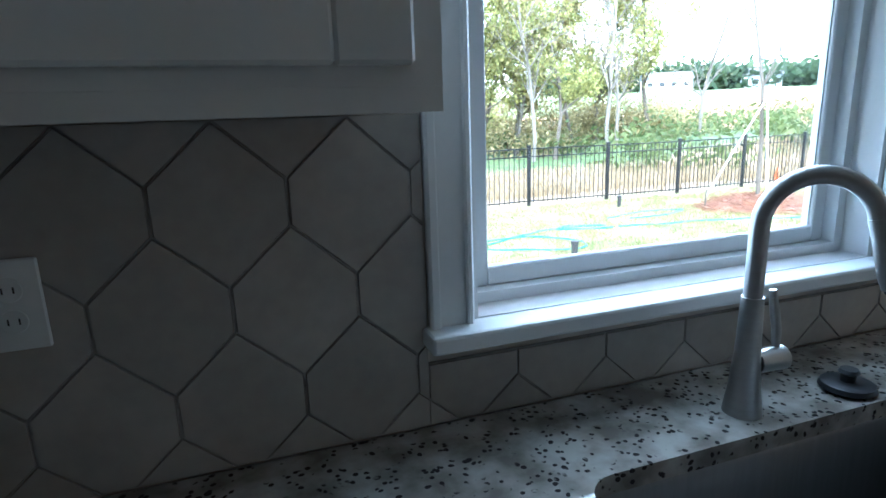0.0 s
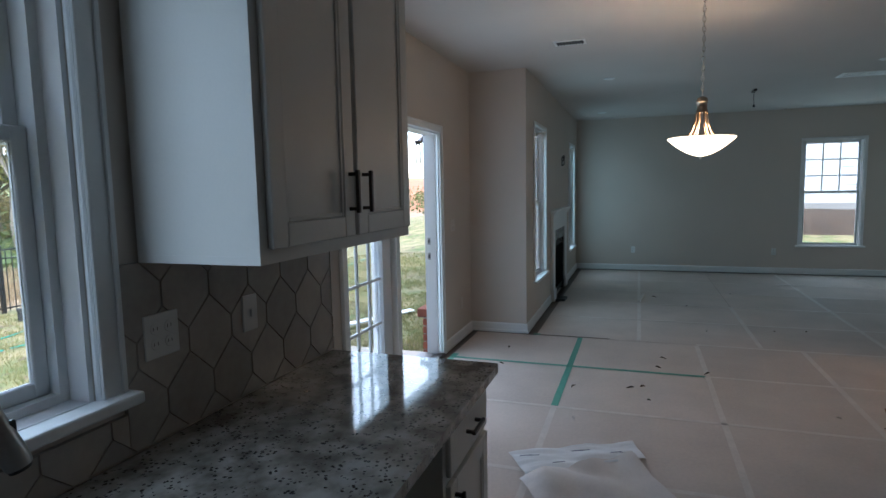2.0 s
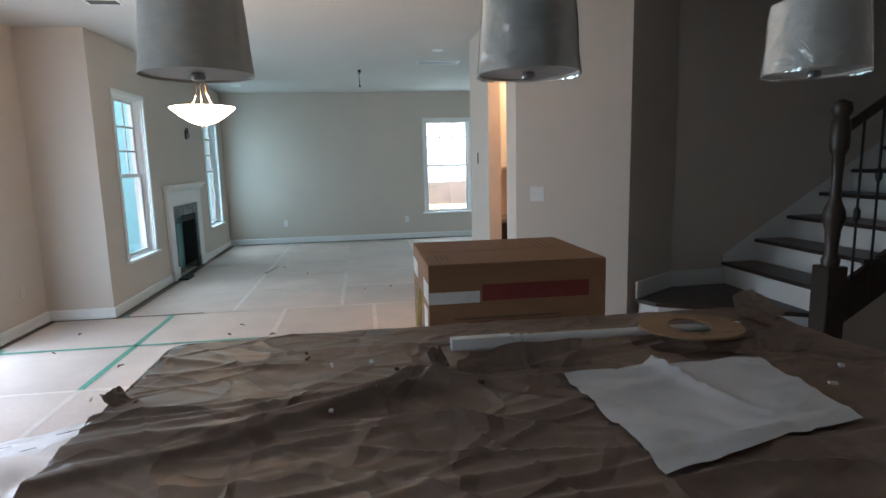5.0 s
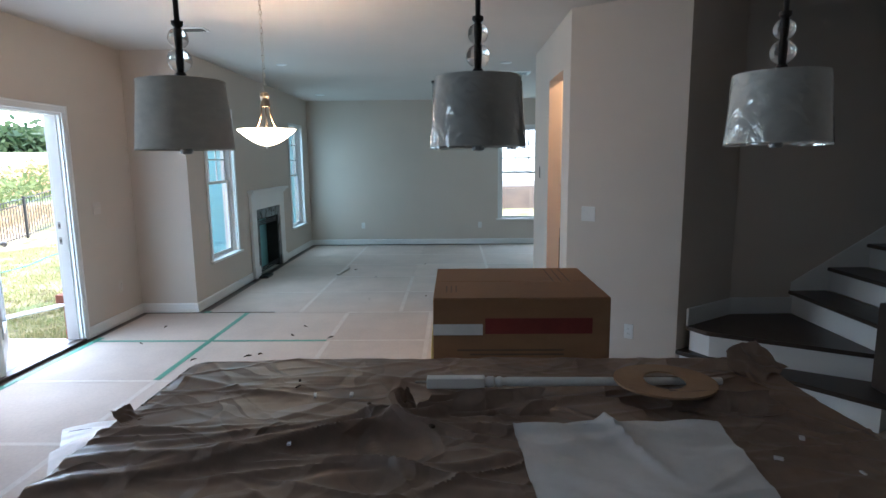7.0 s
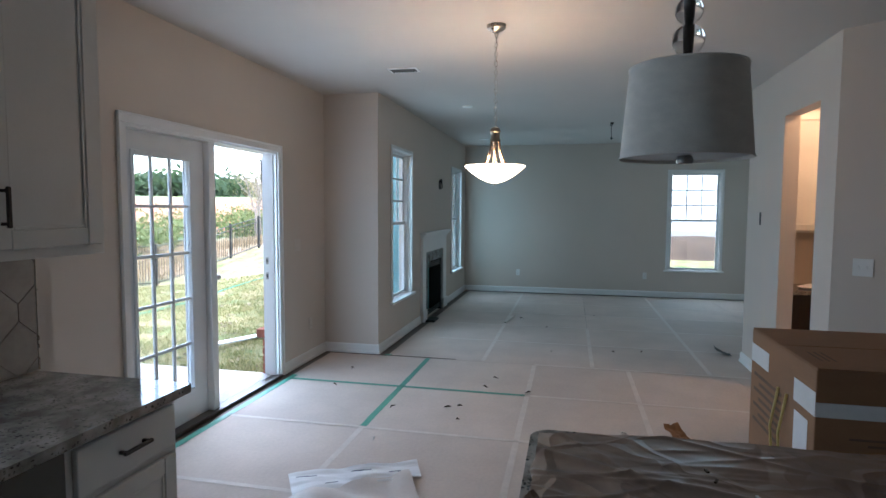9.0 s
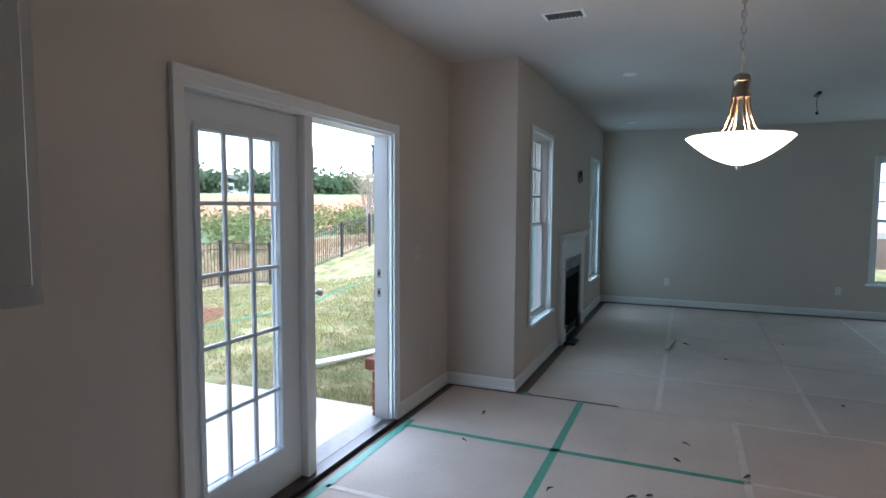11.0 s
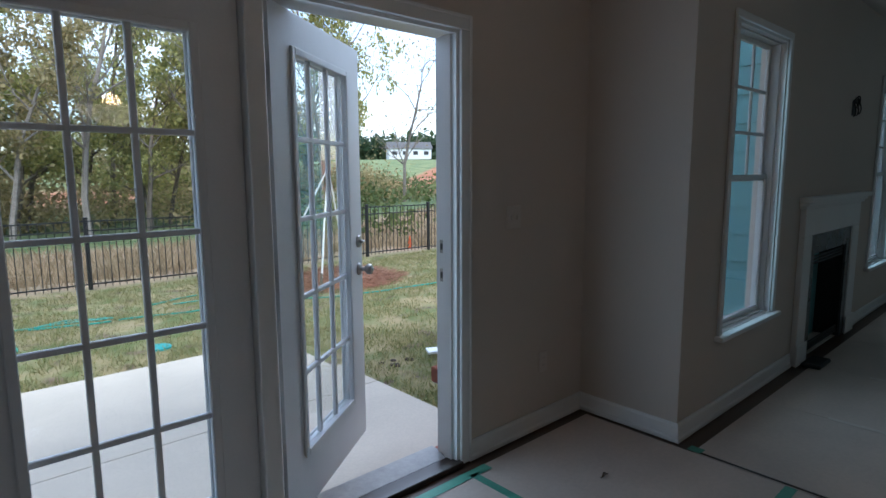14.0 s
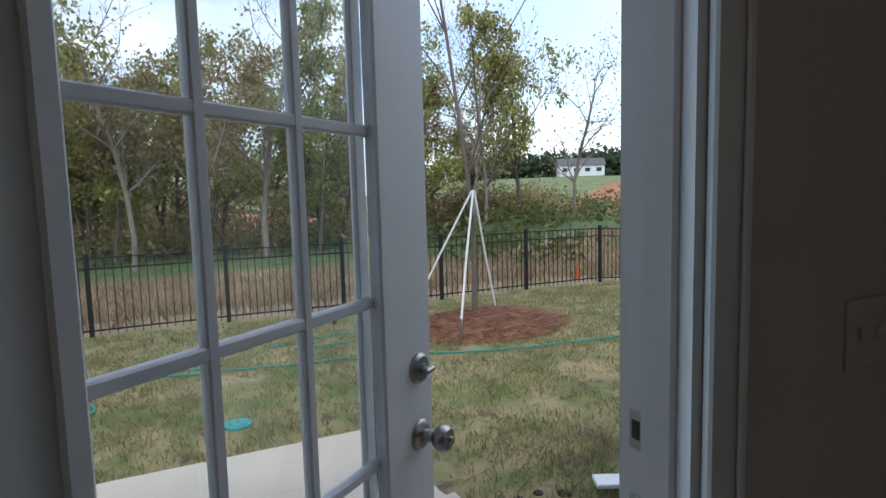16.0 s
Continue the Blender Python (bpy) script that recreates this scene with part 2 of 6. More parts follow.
SLATE = pmat("fireplace_slate", (0.05, 0.055, 0.06), 0.28, 0.3, 7, 0.06)
CONCRETE = pmat("patio_concrete", (0.50, 0.44, 0.36), 0.85, 0.12, 1.6, 0.2, fine=70)
BRICKM = pmat("red_brick", (0.30, 0.10, 0.06), 0.85, 0.25, 14, 0.3, rand=0.2)
MORTAR = pmat("mortar", (0.36, 0.33, 0.30), 0.9, 0.1, 30, 0.2)
SIDING = pmat("teal_siding", (0.19, 0.40, 0.42), 0.6, 0.05, 3, 0.08, fine=60, stretch=(1, 1, 4))
HOSE = pmat("green_hose", (0.015, 0.25, 0.20), 0.4, 0.1, 10, 0.0)
INK = pmat("blue_grey_ink", (0.09, 0.10, 0.16), 0.6, 0.1, 20, 0.0)
STRAW = pmat("pine_straw", (0.26, 0.115, 0.065), 0.9, 0.35, 6, 0.4)
TISSUE = pmat("thin_packing_paper", (0.62, 0.56, 0.53), 0.5, 0.08, 5, 0.15)
ROPE = pmat("white_webbing", (0.68, 0.67, 0.63), 0.8, 0.08, 20, 0.1)
BARK = pmat("tree_bark", (0.13, 0.105, 0.08), 0.95, 0.35, 5, 0.6, fine=40, dist=0.02, stretch=(1, 1, 0.25))
PALEBARK = pmat("pale_bark", (0.22, 0.19, 0.16), 0.95, 0.3, 5, 0.5, fine=40, dist=0.02, stretch=(1, 1, 0.25))
DRYLEAF = pmat("dry_leaf", (0.07, 0.045, 0.03), 0.8, 0.3, 20, 0.2)
GREYBIN = pmat("grey_bucket", (0.10, 0.10, 0.095), 0.45, 0.15, 8, 0.05)
ROOF = pmat("roof_shingle", (0.12, 0.115, 0.11), 0.9, 0.2, 4, 0.2)
WHITEHOUSE = pmat("white_house", (0.70, 0.70, 0.70), 0.7, 0.05, 2, 0.05)
ORANGE = pmat("orange_plastic", (0.65, 0.12, 0.03), 0.5, 0.1, 6, 0.0)


def granite_mat():
    m = bpy.data.materials.new("speckled_granite")
    m.use_nodes = True
    n, l = m.node_tree.nodes, m.node_tree.links
    b = n["Principled BSDF"]
    co = n.new("ShaderNodeTexCoord")
    cloudy = n.new("ShaderNodeTexNoise")
    cloudy.inputs["Scale"].default_value = 14
    cloudy.inputs["Detail"].default_value = 6
    r1 = n.new("ShaderNodeValToRGB")
    r1.color_ramp.elements[0].position, r1.color_ramp.elements[1].position = 0.35, 0.65
    r1.color_ramp.elements[0].color = (0.165, 0.145, 0.122, 1)
    r1.color_ramp.elements[1].color = (0.40, 0.375, 0.335, 1)
    flecks = n.new("ShaderNodeTexVoronoi")
    flecks.inputs["Scale"].default_value = 78
    flecks.inputs["Randomness"].default_value = 1
    r2 = n.new("ShaderNodeValToRGB")
    r2.color_ramp.elements[0].position, r2.color_ramp.elements[1].position = 0.29, 0.37
    r2.color_ramp.elements[0].color = (1, 1, 1, 1)
    r2.color_ramp.elements[1].color = (0, 0, 0, 1)
    where = n.new("ShaderNodeTexNoise")
    where.inputs["Scale"].default_value = 30
    where.inputs["Detail"].default_value = 2
    r3 = n.new("ShaderNodeValToRGB")
    r3.color_ramp.elements[0].position, r3.color_ramp.elements[1].position = 0.47, 0.52
    mul = n.new("ShaderNodeMath")
    mul.operation = "MULTIPLY"
    mix = n.new("ShaderNodeMix")
    mix.data_type = "RGBA"
    mix.inputs[7].default_value = (0.035, 0.03, 0.03, 1)
    warp = n.new("ShaderNodeMix")
    warp.data_type = "VECTOR"
    warp.inputs[0].default_value = 0.03
    l.new(co.outputs["Object"], cloudy.inputs["Vector"])
    l.new(co.outputs["Object"], warp.inputs[4])
    l.new(cloudy.outputs["Color"], warp.inputs[5])
    l.new(warp.outputs[1], flecks.inputs["Vector"])
    l.new(co.outputs["Object"], where.inputs["Vector"])
    l.new(cloudy.outputs["Fac"], r1.inputs["Fac"])
    l.new(flecks.outputs["Distance"], r2.inputs["Fac"])
    l.new(where.outputs["Fac"], r3.inputs["Fac"])
    l.new(r2.outputs["Color"], mul.inputs[0])
    l.new(r3.outputs["Color"], mul.inputs[1])
    l.new(mul.outputs[0], mix.inputs[0])
    l.new(r1.outputs["Color"], mix.inputs[6])
    l.new(mix.outputs[2], b.inputs["Base Color"])
    b.inputs["Roughness"].default_value = 0.05
    return m


GRANITE = granite_mat()


def leaf_mat(name, c1, c2):
    m = bpy.data.materials.new(name)
    m.use_nodes = True
    n, l = m.node_tree.nodes, m.node_tree.links
    b = n["Principled BSDF"]
    geo = n.new("ShaderNodeNewGeometry")
    ramp = n.new("ShaderNodeValToRGB")
    ramp.color_ramp.elements[0].color = (*c1, 1)
    ramp.color_ramp.elements[1].color = (*c2, 1)
    l.new(geo.outputs["Random Per Island"], ramp.inputs["Fac"])
    l.new(ramp.outputs["Color"], b.inputs["Base Color"])
    b.inputs["Roughness"].default_value = 0.7
    tr, mx = n.new("ShaderNodeBsdfTranslucent"), n.new("ShaderNodeMixShader")
    mx.inputs[0].default_value = 0.5
    l.new(ramp.outputs["Color"], tr.inputs["Color"])
    l.new(b.outputs[0], mx.inputs[1])
    l.new(tr.outputs[0], mx.inputs[2])
    l.new(mx.outputs[0], n["Material Output"].inputs["Surface"])
    return m


LEAF = leaf_mat("autumn_green_leaves", (0.17, 0.19, 0.06), (0.52, 0.48, 0.17))
LEAFB = leaf_mat("olive_brown_leaves", (0.18, 0.16, 0.065), (0.50, 0.40, 0.20))
SCRUB = leaf_mat("scrub_leaves", (0.07, 0.10, 0.03), (0.18, 0.20, 0.07))
RIDGE = leaf_mat("ridge_leaves", (0.035, 0.065, 0.03), (0.09, 0.12, 0.05))
GRASS = leaf_mat("lawn_blades", (0.13, 0.165, 0.045), (0.38, 0.31, 0.15))
DRYGRASS = leaf_mat("dry_weeds", (0.20, 0.15, 0.08), (0.46, 0.35, 0.22))
NEEDLE = leaf_mat("straw_needles", (0.19, 0.085, 0.05), (0.42, 0.25, 0.16))


def ground_mat():
    """Sod by the house, dry weeds past the fence, a graded red-clay field far off."""
    m = bpy.data.materials.new("ground")
    m.use_nodes = True
    n, l = m.node_tree.nodes, m.node_tree.links
    b = n["Principled BSDF"]
    geo = n.new("ShaderNodeNewGeometry")
    sep = n.new("ShaderNodeSeparateXYZ")
    l.new(geo.outputs["Position"], sep.inputs[0])

    def noisy(scale, detail=5.0):
        t = n.new("ShaderNodeTexNoise")
        t.inputs["Scale"].default_value = scale
        t.inputs["Detail"].default_value = detail
        l.new(geo.outputs["Position"], t.inputs["Vector"])
        return t

    def ramp(fac, p0, c0, p1, c1):
        r = n.new("ShaderNodeValToRGB")
        e = r.color_ramp.elements
        e[0].position, e[1].position, e[0].color, e[1].color = p0, p1, (*c0, 1), (*c1, 1)
        l.new(fac, r.inputs["Fac"])
        return r.outputs["Color"]

    def mixed(fac, a, c):
        x = n.new("ShaderNodeMix")
        x.data_type = "RGBA"
        l.new(fac, x.inputs[0])
        l.new(a, x.inputs[6])
        l.new(c, x.inputs[7])
        return x.outputs[2]

    def step(value, lo, hi, wobble=None, amount=0.0):
        r = n.new("ShaderNodeMapRange")
        r.inputs[1].default_value, r.inputs[2].default_value = lo, hi
        if wobble is not None:
            a = n.new("ShaderNodeMath")
            a.operation = "MULTIPLY_ADD"
            a.inputs[1].default_value = amount
            l.new(wobble, a.inputs[0])
            l.new(value, a.inputs[2])
            value = a.outputs[0]
        l.new(value, r.inputs[0])
        return r.outputs[0]

    broad, mid, fine = noisy(0.5), noisy(2.6), noisy(16)
    soil = ramp(fine.outputs["Fac"], 0.35, (0.075, 0.048, 0.03), 0.65, (0.17, 0.115, 0.07))
    turf = ramp(mid.outputs["Fac"], 0.34, (0.10, 0.13, 0.032), 0.60, (0.27, 0.215, 0.105))
    patchy = noisy(3.7, 7.0)
    lawn = mixed(ramp(patchy.outputs["Fac"], 0.33, (1, 1, 1), 0.43, (0, 0, 0)), turf, soil)
    weeds = ramp(broad.outputs["Fac"], 0.50, (0.34, 0.245, 0.155), 0.68, (0.13, 0.15, 0.06))
    green = ramp(mid.outputs["Fac"], 0.4, (0.05, 0.09, 0.025), 0.62, (0.12, 0.15, 0.05))
    clay = ramp(broad.outputs["Fac"], 0.35, (0.30, 0.105, 0.042), 0.65, (0.38, 0.17, 0.08))
    pasture = ramp(broad.outputs["Fac"], 0.4, (0.11, 0.16, 0.05), 0.6, (0.20, 0.22, 0.08))
    c = mixed(step(sep.outputs["Y"], 11.1, 11.6), lawn, weeds)
    c = mixed(step(sep.outputs["Y"], 21.5, 23.5, broad.outputs["Fac"], 3), c, green)
    far = n.new("ShaderNodeVectorMath")
    far.operation = "LENGTH"
    l.new(geo.outputs["Position"], far.inputs[0])
    c = mixed(step(far.outputs["Value"], 46, 56, broad.outputs["Fac"], 8), c, clay)
    ratio = n.new("ShaderNodeMath")
    ratio.operation = "DIVIDE"
    l.new(sep.outputs["X"], ratio.inputs[0])
    l.new(sep.outputs["Y"], ratio.inputs[1])
    near = n.new("ShaderNodeMath")
    near.operation = "MULTIPLY_ADD"
    near.inputs[1].default_value = -42
    l.new(step(ratio.outputs[0], 0.86, 1.0), near.inputs[0])
    l.new(far.outputs["Value"], near.inputs[2])
    c = mixed(step(near.outputs[0], 66, 72, broad.outputs["Fac"], 6), c, pasture)
    l.new(c, b.inputs["Base Color"])
    b.inputs["Roughness"].default_value = 0.95
    bp = n.new("ShaderNodeBump")
    bp.inputs["Strength"].default_value = 0.6
    bp.inputs["Distance"].default_value = 0.03
    l.new(fine.outputs["Fac"], bp.inputs["Height"])
    l.new(bp.outputs["Normal"], b.inputs["Normal"])
    return m


GROUND = ground_mat()

# ---- the shell of the house ----
H = 2.74          # ceiling
KY = 2.09         # kitchen wall
DY = 2.612        # recessed wall with the patio doors
FY = 2.008        # fireplace wall
FX = 11.98        # end wall
PY = -1.70        # wall with the pantry opening


def cells(bm, u0, u1, w0, w1, holes, place):
    """Wall panel between u0..u1 and w0..w1, left open at holes (a, b, c, d); place(bm, a, b, c, d) adds a block."""
    us = sorted({u0, u1, *[h[0] for h in holes], *[h[1] for h in holes]})
    for a, b in zip(us, us[1:]):
        cut = sorted((h[2], h[3]) for h in holes if h[0] <= a and h[1] >= b)
        lo = w0
        for c, d in cut:
            if c > lo:
                place(bm, a, b, lo, c)
            lo = d
        if lo < w1:
            place(bm, a, b, lo, w1)
    bmesh.ops.remove_doubles(bm, verts=bm.verts, dist=1e-5)
    return bm


def wall_along_x(name, x0, x1, y0, y1, holes=(), z0=-0.25, z1=H, material=None, label="painted drywall"):
    bm = cells(B(), x0, x1, z0, z1, holes, lambda m, a, b, c, d: box(m, a, b, y0, y1, c, d))
    return thing(name, bm, material or WALL, label, "wall", kind="structure")


def wall_along_y(name, y0, y1, x0, x1, holes=(), z0=-0.25, z1=H, material=None, label="painted drywall"):
    bm = cells(B(), y0, y1, z0, z1, holes, lambda m, a, b, c, d: box(m, x0, x1, a, b, c, d))
    return thing(name, bm, material or WALL, label, "wall", kind="structure")


KWIN = (1.037, 1.96, 1.06, 2.256)
W1 = (7.385, 8.175, 0.485, 2.215)
W2 = (10.70, 11.49, 0.485, 2.215)
W3 = (-2.507, -1.667, 0.485, 2.215)
DOOR = (4.11, 5.915, 0.0, 2.04)
wall_along_x("wall_kitchen", -2.5, 3.11, KY, KY + 0.16, [KWIN], label="greige painted drywall behind the sink")
wall_along_y("wall_kitchen_return", KY + 0.16, DY, 2.95, 3.11, label="greige painted drywall return by the patio doors")
wall_along_x("wall_dining", 2.95, 7.06, DY, DY + 0.135, [DOOR], label="greige painted drywall round the patio doors")
wall_along_y("wall_dining_return", FY + 0.16, DY, 6.915, 7.06, label="greige painted drywall return")
wall_along_x("wall_fireplace", 6.915, FX, FY, FY + 0.16, [W1, W2, (8.92, 9.83, 0.0, 0.82)], label="greige painted drywall with two windows and fireplace")
wall_along_y("wall_living_end", -3.12, FY + 0.16, FX, FX + 0.16, [W3], label="greige painted drywall with one window")
wall_along_x("wall_living_side", 7.50, FX, -3.12, -2.96, label="greige painted drywall")
wall_along_y("wall_partition_end", -2.96, PY - 0.12, 7.38, 7.50, label="greige painted drywall")
wall_along_x("wall_pantry", 5.62, 7.50, PY - 0.12, PY, [(5.86, 6.56, 0.0, 2.335)], label="greige painted drywall with a cased-free pantry opening")
wall_along_x("wall_pantry_back", 5.62, 7.38, -2.96, -2.84, label="greige painted drywall inside the pantry")
bm = B()
prism(bm, [(5.555, PY), (5.05, -2.425), (5.38, -2.96), (5.62, -2.96), (5.62, -2.84), (5.50, -2.84), (5.28, -2.50), (5.66, PY - 0.12), (5.62, PY - 0.02), (5.62, PY)], -0.25, H)
thing("wall_angled", bm, WALL, "greige painted drywall set at an angle beside the stairs", "wall", kind="structure")
wall_along_y("wall_stair", -7.0, -2.96, 5.40, 5.55, z1=5.2, label="greige painted stairwell wall in shade")
wall_along_x("wall_kitchen_back", -2.66, 5.55, -7.16, -7.0, z1=5.2)
# two unseen walls, added to block daylight from the stairs
wall_along_x("shade_wall_kitchen", -2.5, 3.25, -3.07, -2.95)
wall_along_y("shade_wall_hall", -7.0, -3.07, 3.13, 3.25)
wall_along_y("wall_kitchen_end", -7.0, KY + 0.16, -2.66, -2.5)
thing("wall_stairwell_upper", box(B(), 4.10, 5.40, -2.98, -2.90, H, 5.2), WALL, "greige painted stairwell header", "wall", kind="structure")
thing("wall_stairwell_near", box(B(), 4.02, 4.10, -7.0, -2.90, H, 5.2), WALL, "greige painted stairwell header", "wall", kind="structure")

bm = B()
box(bm, -2.66, 4.02, -7.0, KY + 0.1, H, H + 0.15)
box(bm, 2.95, 4.02, KY + 0.1, DY + 0.1, H, H + 0.15)
box(bm, 4.02, 7.06, -2.90, DY + 0.1, H, H + 0.15)
box(bm, 7.06, FX + 0.16, -3.12, FY + 0.1, H, H + 0.15)
box(bm, 5.40, 7.06, -3.12, -2.90, H, H + 0.15)
thing("ceiling", bm, CEIL, "white textured ceiling", "ceiling", kind="structure")
thing("ceiling_stairwell", box(B(), 4.02, 5.55, -7.16, -2.90, 5.2, 5.3), CEIL, "white stairwell ceiling", "ceiling", kind="structure")

floor = thing("floor", box(B(), -2.66, FX + 0.16, -7.16, DY + 0.14, -0.25, -0.006), DARKFLOOR, "dark wooden floor under protection board", "floor", kind="structure")


# ---- baseboards ----
def baseboard(path):
    """A moulded skirting along a line of corners, the room being on the left of the way."""
    bm = B()
    prof = [(0, 0), (0.022, 0), (0.022, 0.02), (0.014, 0.028), (0.014, 0.085), (0.008, 0.10), (0, 0.10)]
    pts = [Vector((x, y, 0)) for x, y in path]
    rings = []
    for i, p in enumerate(pts):
        d0 = (p - pts[i - 1]).normalized() if i else (pts[1] - p).normalized()
        d1 = (pts[i + 1] - p).normalized() if i < len(pts) - 1 else d0
        n0, n1 = Vector((-d0.y, d0.x, 0)), Vector((-d1.y, d1.x, 0))
        nn = (n0 + n1).normalized()
        nn = nn / max(0.3, nn.dot(n0))
        rings.append([bm.verts.new(p + nn * a + Vector((0, 0, z))) for a, z in prof])
    for a, b in zip(rings, rings[1:]):
        for k in range(len(prof)):
            bm.faces.new((a[k], a[(k + 1) % len(prof)], b[(k + 1) % len(prof)], b[k]))
    bm.faces.new(rings[0])
    bm.faces.new(rings[-1][::-1])
    return thing("baseboard", bm, TRIM, "white moulded baseboard along the wall", "baseboard", kind="structure")


baseboard([(8.63, FY), (6.915, FY), (6.915, DY), (5.98, DY)])
baseboard([(4.045, DY), (3.11, DY), (3.11, KY)])
baseboard([(7.50, -2.96), (FX, -2.96), (FX, FY), (10.15, FY)])
baseboard([(6.56, PY - 0.12), (6.56, PY), (7.50, PY), (7.50, -2.94)])
baseboard([(5.08, -2.44), (5.555, PY), (5.86, PY), (5.86, PY - 0.12)])


# ---- windows ----
def window(name, W, Hh, m, label, casing=0.045, rows=3, sill_out=0.05, sill_side=0.03, latches=False, depth=0.06, f=0.035, s=0.035):
    """A double-hung window in local space: x along the wall, y outwards from the wall's face, z up, from the opening's lower corner."""
    w = base(name, (0, 0, 0), label, "window", kind="structure")
    w.matrix_world = m
    c = casing
    bm = B()
    for x0, x1, z0, z1 in ((-c, 0, 0.0, Hh), (W, W + c, 0.0, Hh), (-c, W + c, Hh, Hh + c)):
        box(bm, x0, x1, -0.018, -0.001, z0, z1, 0.004)
    if c > 0.05:
        for x0, x1, z0, z1 in ((-c, -c + 0.016, 0.0, Hh), (W + c - 0.016, W + c, 0.0, Hh), (-0.016, -0.004, 0.0, Hh), (W + 0.004, W + 0.016, 0.0, Hh)):
            box(bm, x0, x1, -0.025, -0.0182, z0, z1, 0.003)
    part("casing", bm, TRIM, w)
    bm = B()
    box(bm, 0, 0.012, 0, depth, 0, Hh)
    box(bm, W - 0.012, W, 0, depth, 0, Hh)
    box(bm, 0.012, W - 0.012, 0, depth, Hh - 0.012, Hh)
    part("jamb", bm, TRIM, w)
    part("window_sill", box(box(B(), -c - sill_side, W + c + sill_side, -sill_out, -0.0005, -0.026, 0.004, 0.006, 2), 0.0, W, -0.0004, depth + 0.01, -0.02, 0.004), TRIM, w)
    bm = B()
    y0, y1 = depth, depth + 0.085
    box(bm, 0, f, y0, y1, 0, Hh)
    box(bm, W - f, W, y0, y1, 0, Hh)
    box(bm, f, W - f, y0, y1, Hh - f, Hh)
    box(bm, f, W - f, y0, y1, 0, f * 0.7)
    part("window_frame", bm, VINYL, w)
    mid = Hh * 0.51

    def sash(tag, z0, z1, ya, yb):
        bm = B()
        box(bm, f, f + s, ya, yb, z0, z1, 0.003)
        box(bm, W - f - s, W - f, ya, yb, z0, z1, 0.003)
        box(bm, f + s, W - f - s, ya, yb, z0, z0 + s, 0.003)
        box(bm, f + s, W - f - s, ya, yb, z1 - s, z1, 0.003)
        ob = part("sash_" + tag, bm, VINYL, w)
        p = part("pane", box(B(), f + s, W - f - s, (ya + yb) / 2 - 0.003, (ya + yb) / 2 + 0.003, z0 + s, z1 - s), GLASS, ob)
        p.visible_shadow = False
        return ob

    lower = sash("lower", f * 0.7, mid + 0.02, y0 + 0.028, y0 + 0.051)
    upper = sash("upper", mid - 0.02, Hh - f, y0 + 0.053, y0 + 0.079)
    gx0, gx1, gz0, gz1 = f + s, W - f - s, mid - 0.02 + s, Hh - f - s
    for i in (1, 2):
        x = gx0 + (gx1 - gx0) * i / 3
        part("muntin", box(B(), x - 0.009, x + 0.009, y0 + 0.057, y0 + 0.075, gz0, gz1), VINYL, upper)
    for i in range(1, rows):
        z = gz0 + (gz1 - gz0) * i / rows
        part("muntin", box(B(), gx0, gx1, y0 + 0.058, y0 + 0.074, z - 0.009, z + 0.009), VINYL, upper)
    if latches:
        for x in (W * 0.28, W * 0.72):
            bm = B()
            lathe(bm, [(0.026, 0), (0.026, 0.006), (0.016, 0.012)], (x, y0 + 0.037, mid + 0.0205), 14)
            box(bm, x - 0.035, x + 0.012, y0 + 0.031, y0 + 0.043, mid + 0.0325, mid + 0.041, 0.003)
            part("latch", bm, VINYL, lower)
    return w


window("window_1", KWIN[1] - KWIN[0], KWIN[3] - KWIN[2], pose(KWIN[0], KY, KWIN[2]), "white double-hung kitchen window above the sink", 0.075, 2, 0.062, 0.012, True)
window("window_2", W1[1] - W1[0], W1[3] - W1[2], pose(W1[0], FY, W1[2]), "tall white double-hung window beside the fireplace", depth=0.036, f=0.022, s=0.028)
window("window_3", W2[1] - W2[0], W2[3] - W2[2], pose(W2[0], FY, W2[2]), "tall white double-hung window in the far corner", depth=0.036, f=0.022, s=0.028)
window("window_4", W3[1] - W3[0], W3[3] - W3[2], pose(FX, W3[1], W3[2], 0, 0, -90), "white double-hung window in the end wall", depth=0.036, f=0.022, s=0.028)


# ---- patio doors ----
def door_glazing(ob, x0, x1, z0, z1, y0, y1, thing_door):
    """A pane with its raised bead and a three by five grid, in a door leaf."""
    ym = (y0 + y1) / 2
    bm = B()
    for s0, s1 in ((y0 - 0.012, y0 - 0.0005), (y1 + 0.0005, y1 + 0.012)):
        box(bm, x0 - 0.022, x0 + 0.008, s0, s1, z0 - 0.022, z1 + 0.022, 0.004)
        box(bm, x1 - 0.008, x1 + 0.022, s0, s1, z0 - 0.022, z1 + 0.022, 0.004)
        box(bm, x0 + 0.008, x1 - 0.008, s0, s1, z0 - 0.022, z0 + 0.008, 0.004)
        box(bm, x0 + 0.008, x1 - 0.008, s0, s1, z1 - 0.008, z1 + 0.022, 0.004)
    part("glass_bead", bm, DOORP, ob)
    p = part("pane", box(B(), x0, x1, ym - 0.003, ym + 0.003, z0, z1), GLASS, ob)
    p.visible_shadow = False
    for i in (1, 2):
        x = x0 + (x1 - x0) * i / 3
        part("muntin", box(B(), x - 0.010, x + 0.010, ym - 0.012, ym + 0.012, z0, z1, 0.003), DOORP, ob)
    for i in range(1, 5):
        z = z0 + (z1 - z0) * i / 5
        part("muntin", box(B(), x0, x1, ym - 0.0115, ym + 0.0115, z - 0.010, z + 0.010, 0.003), DOORP, ob)


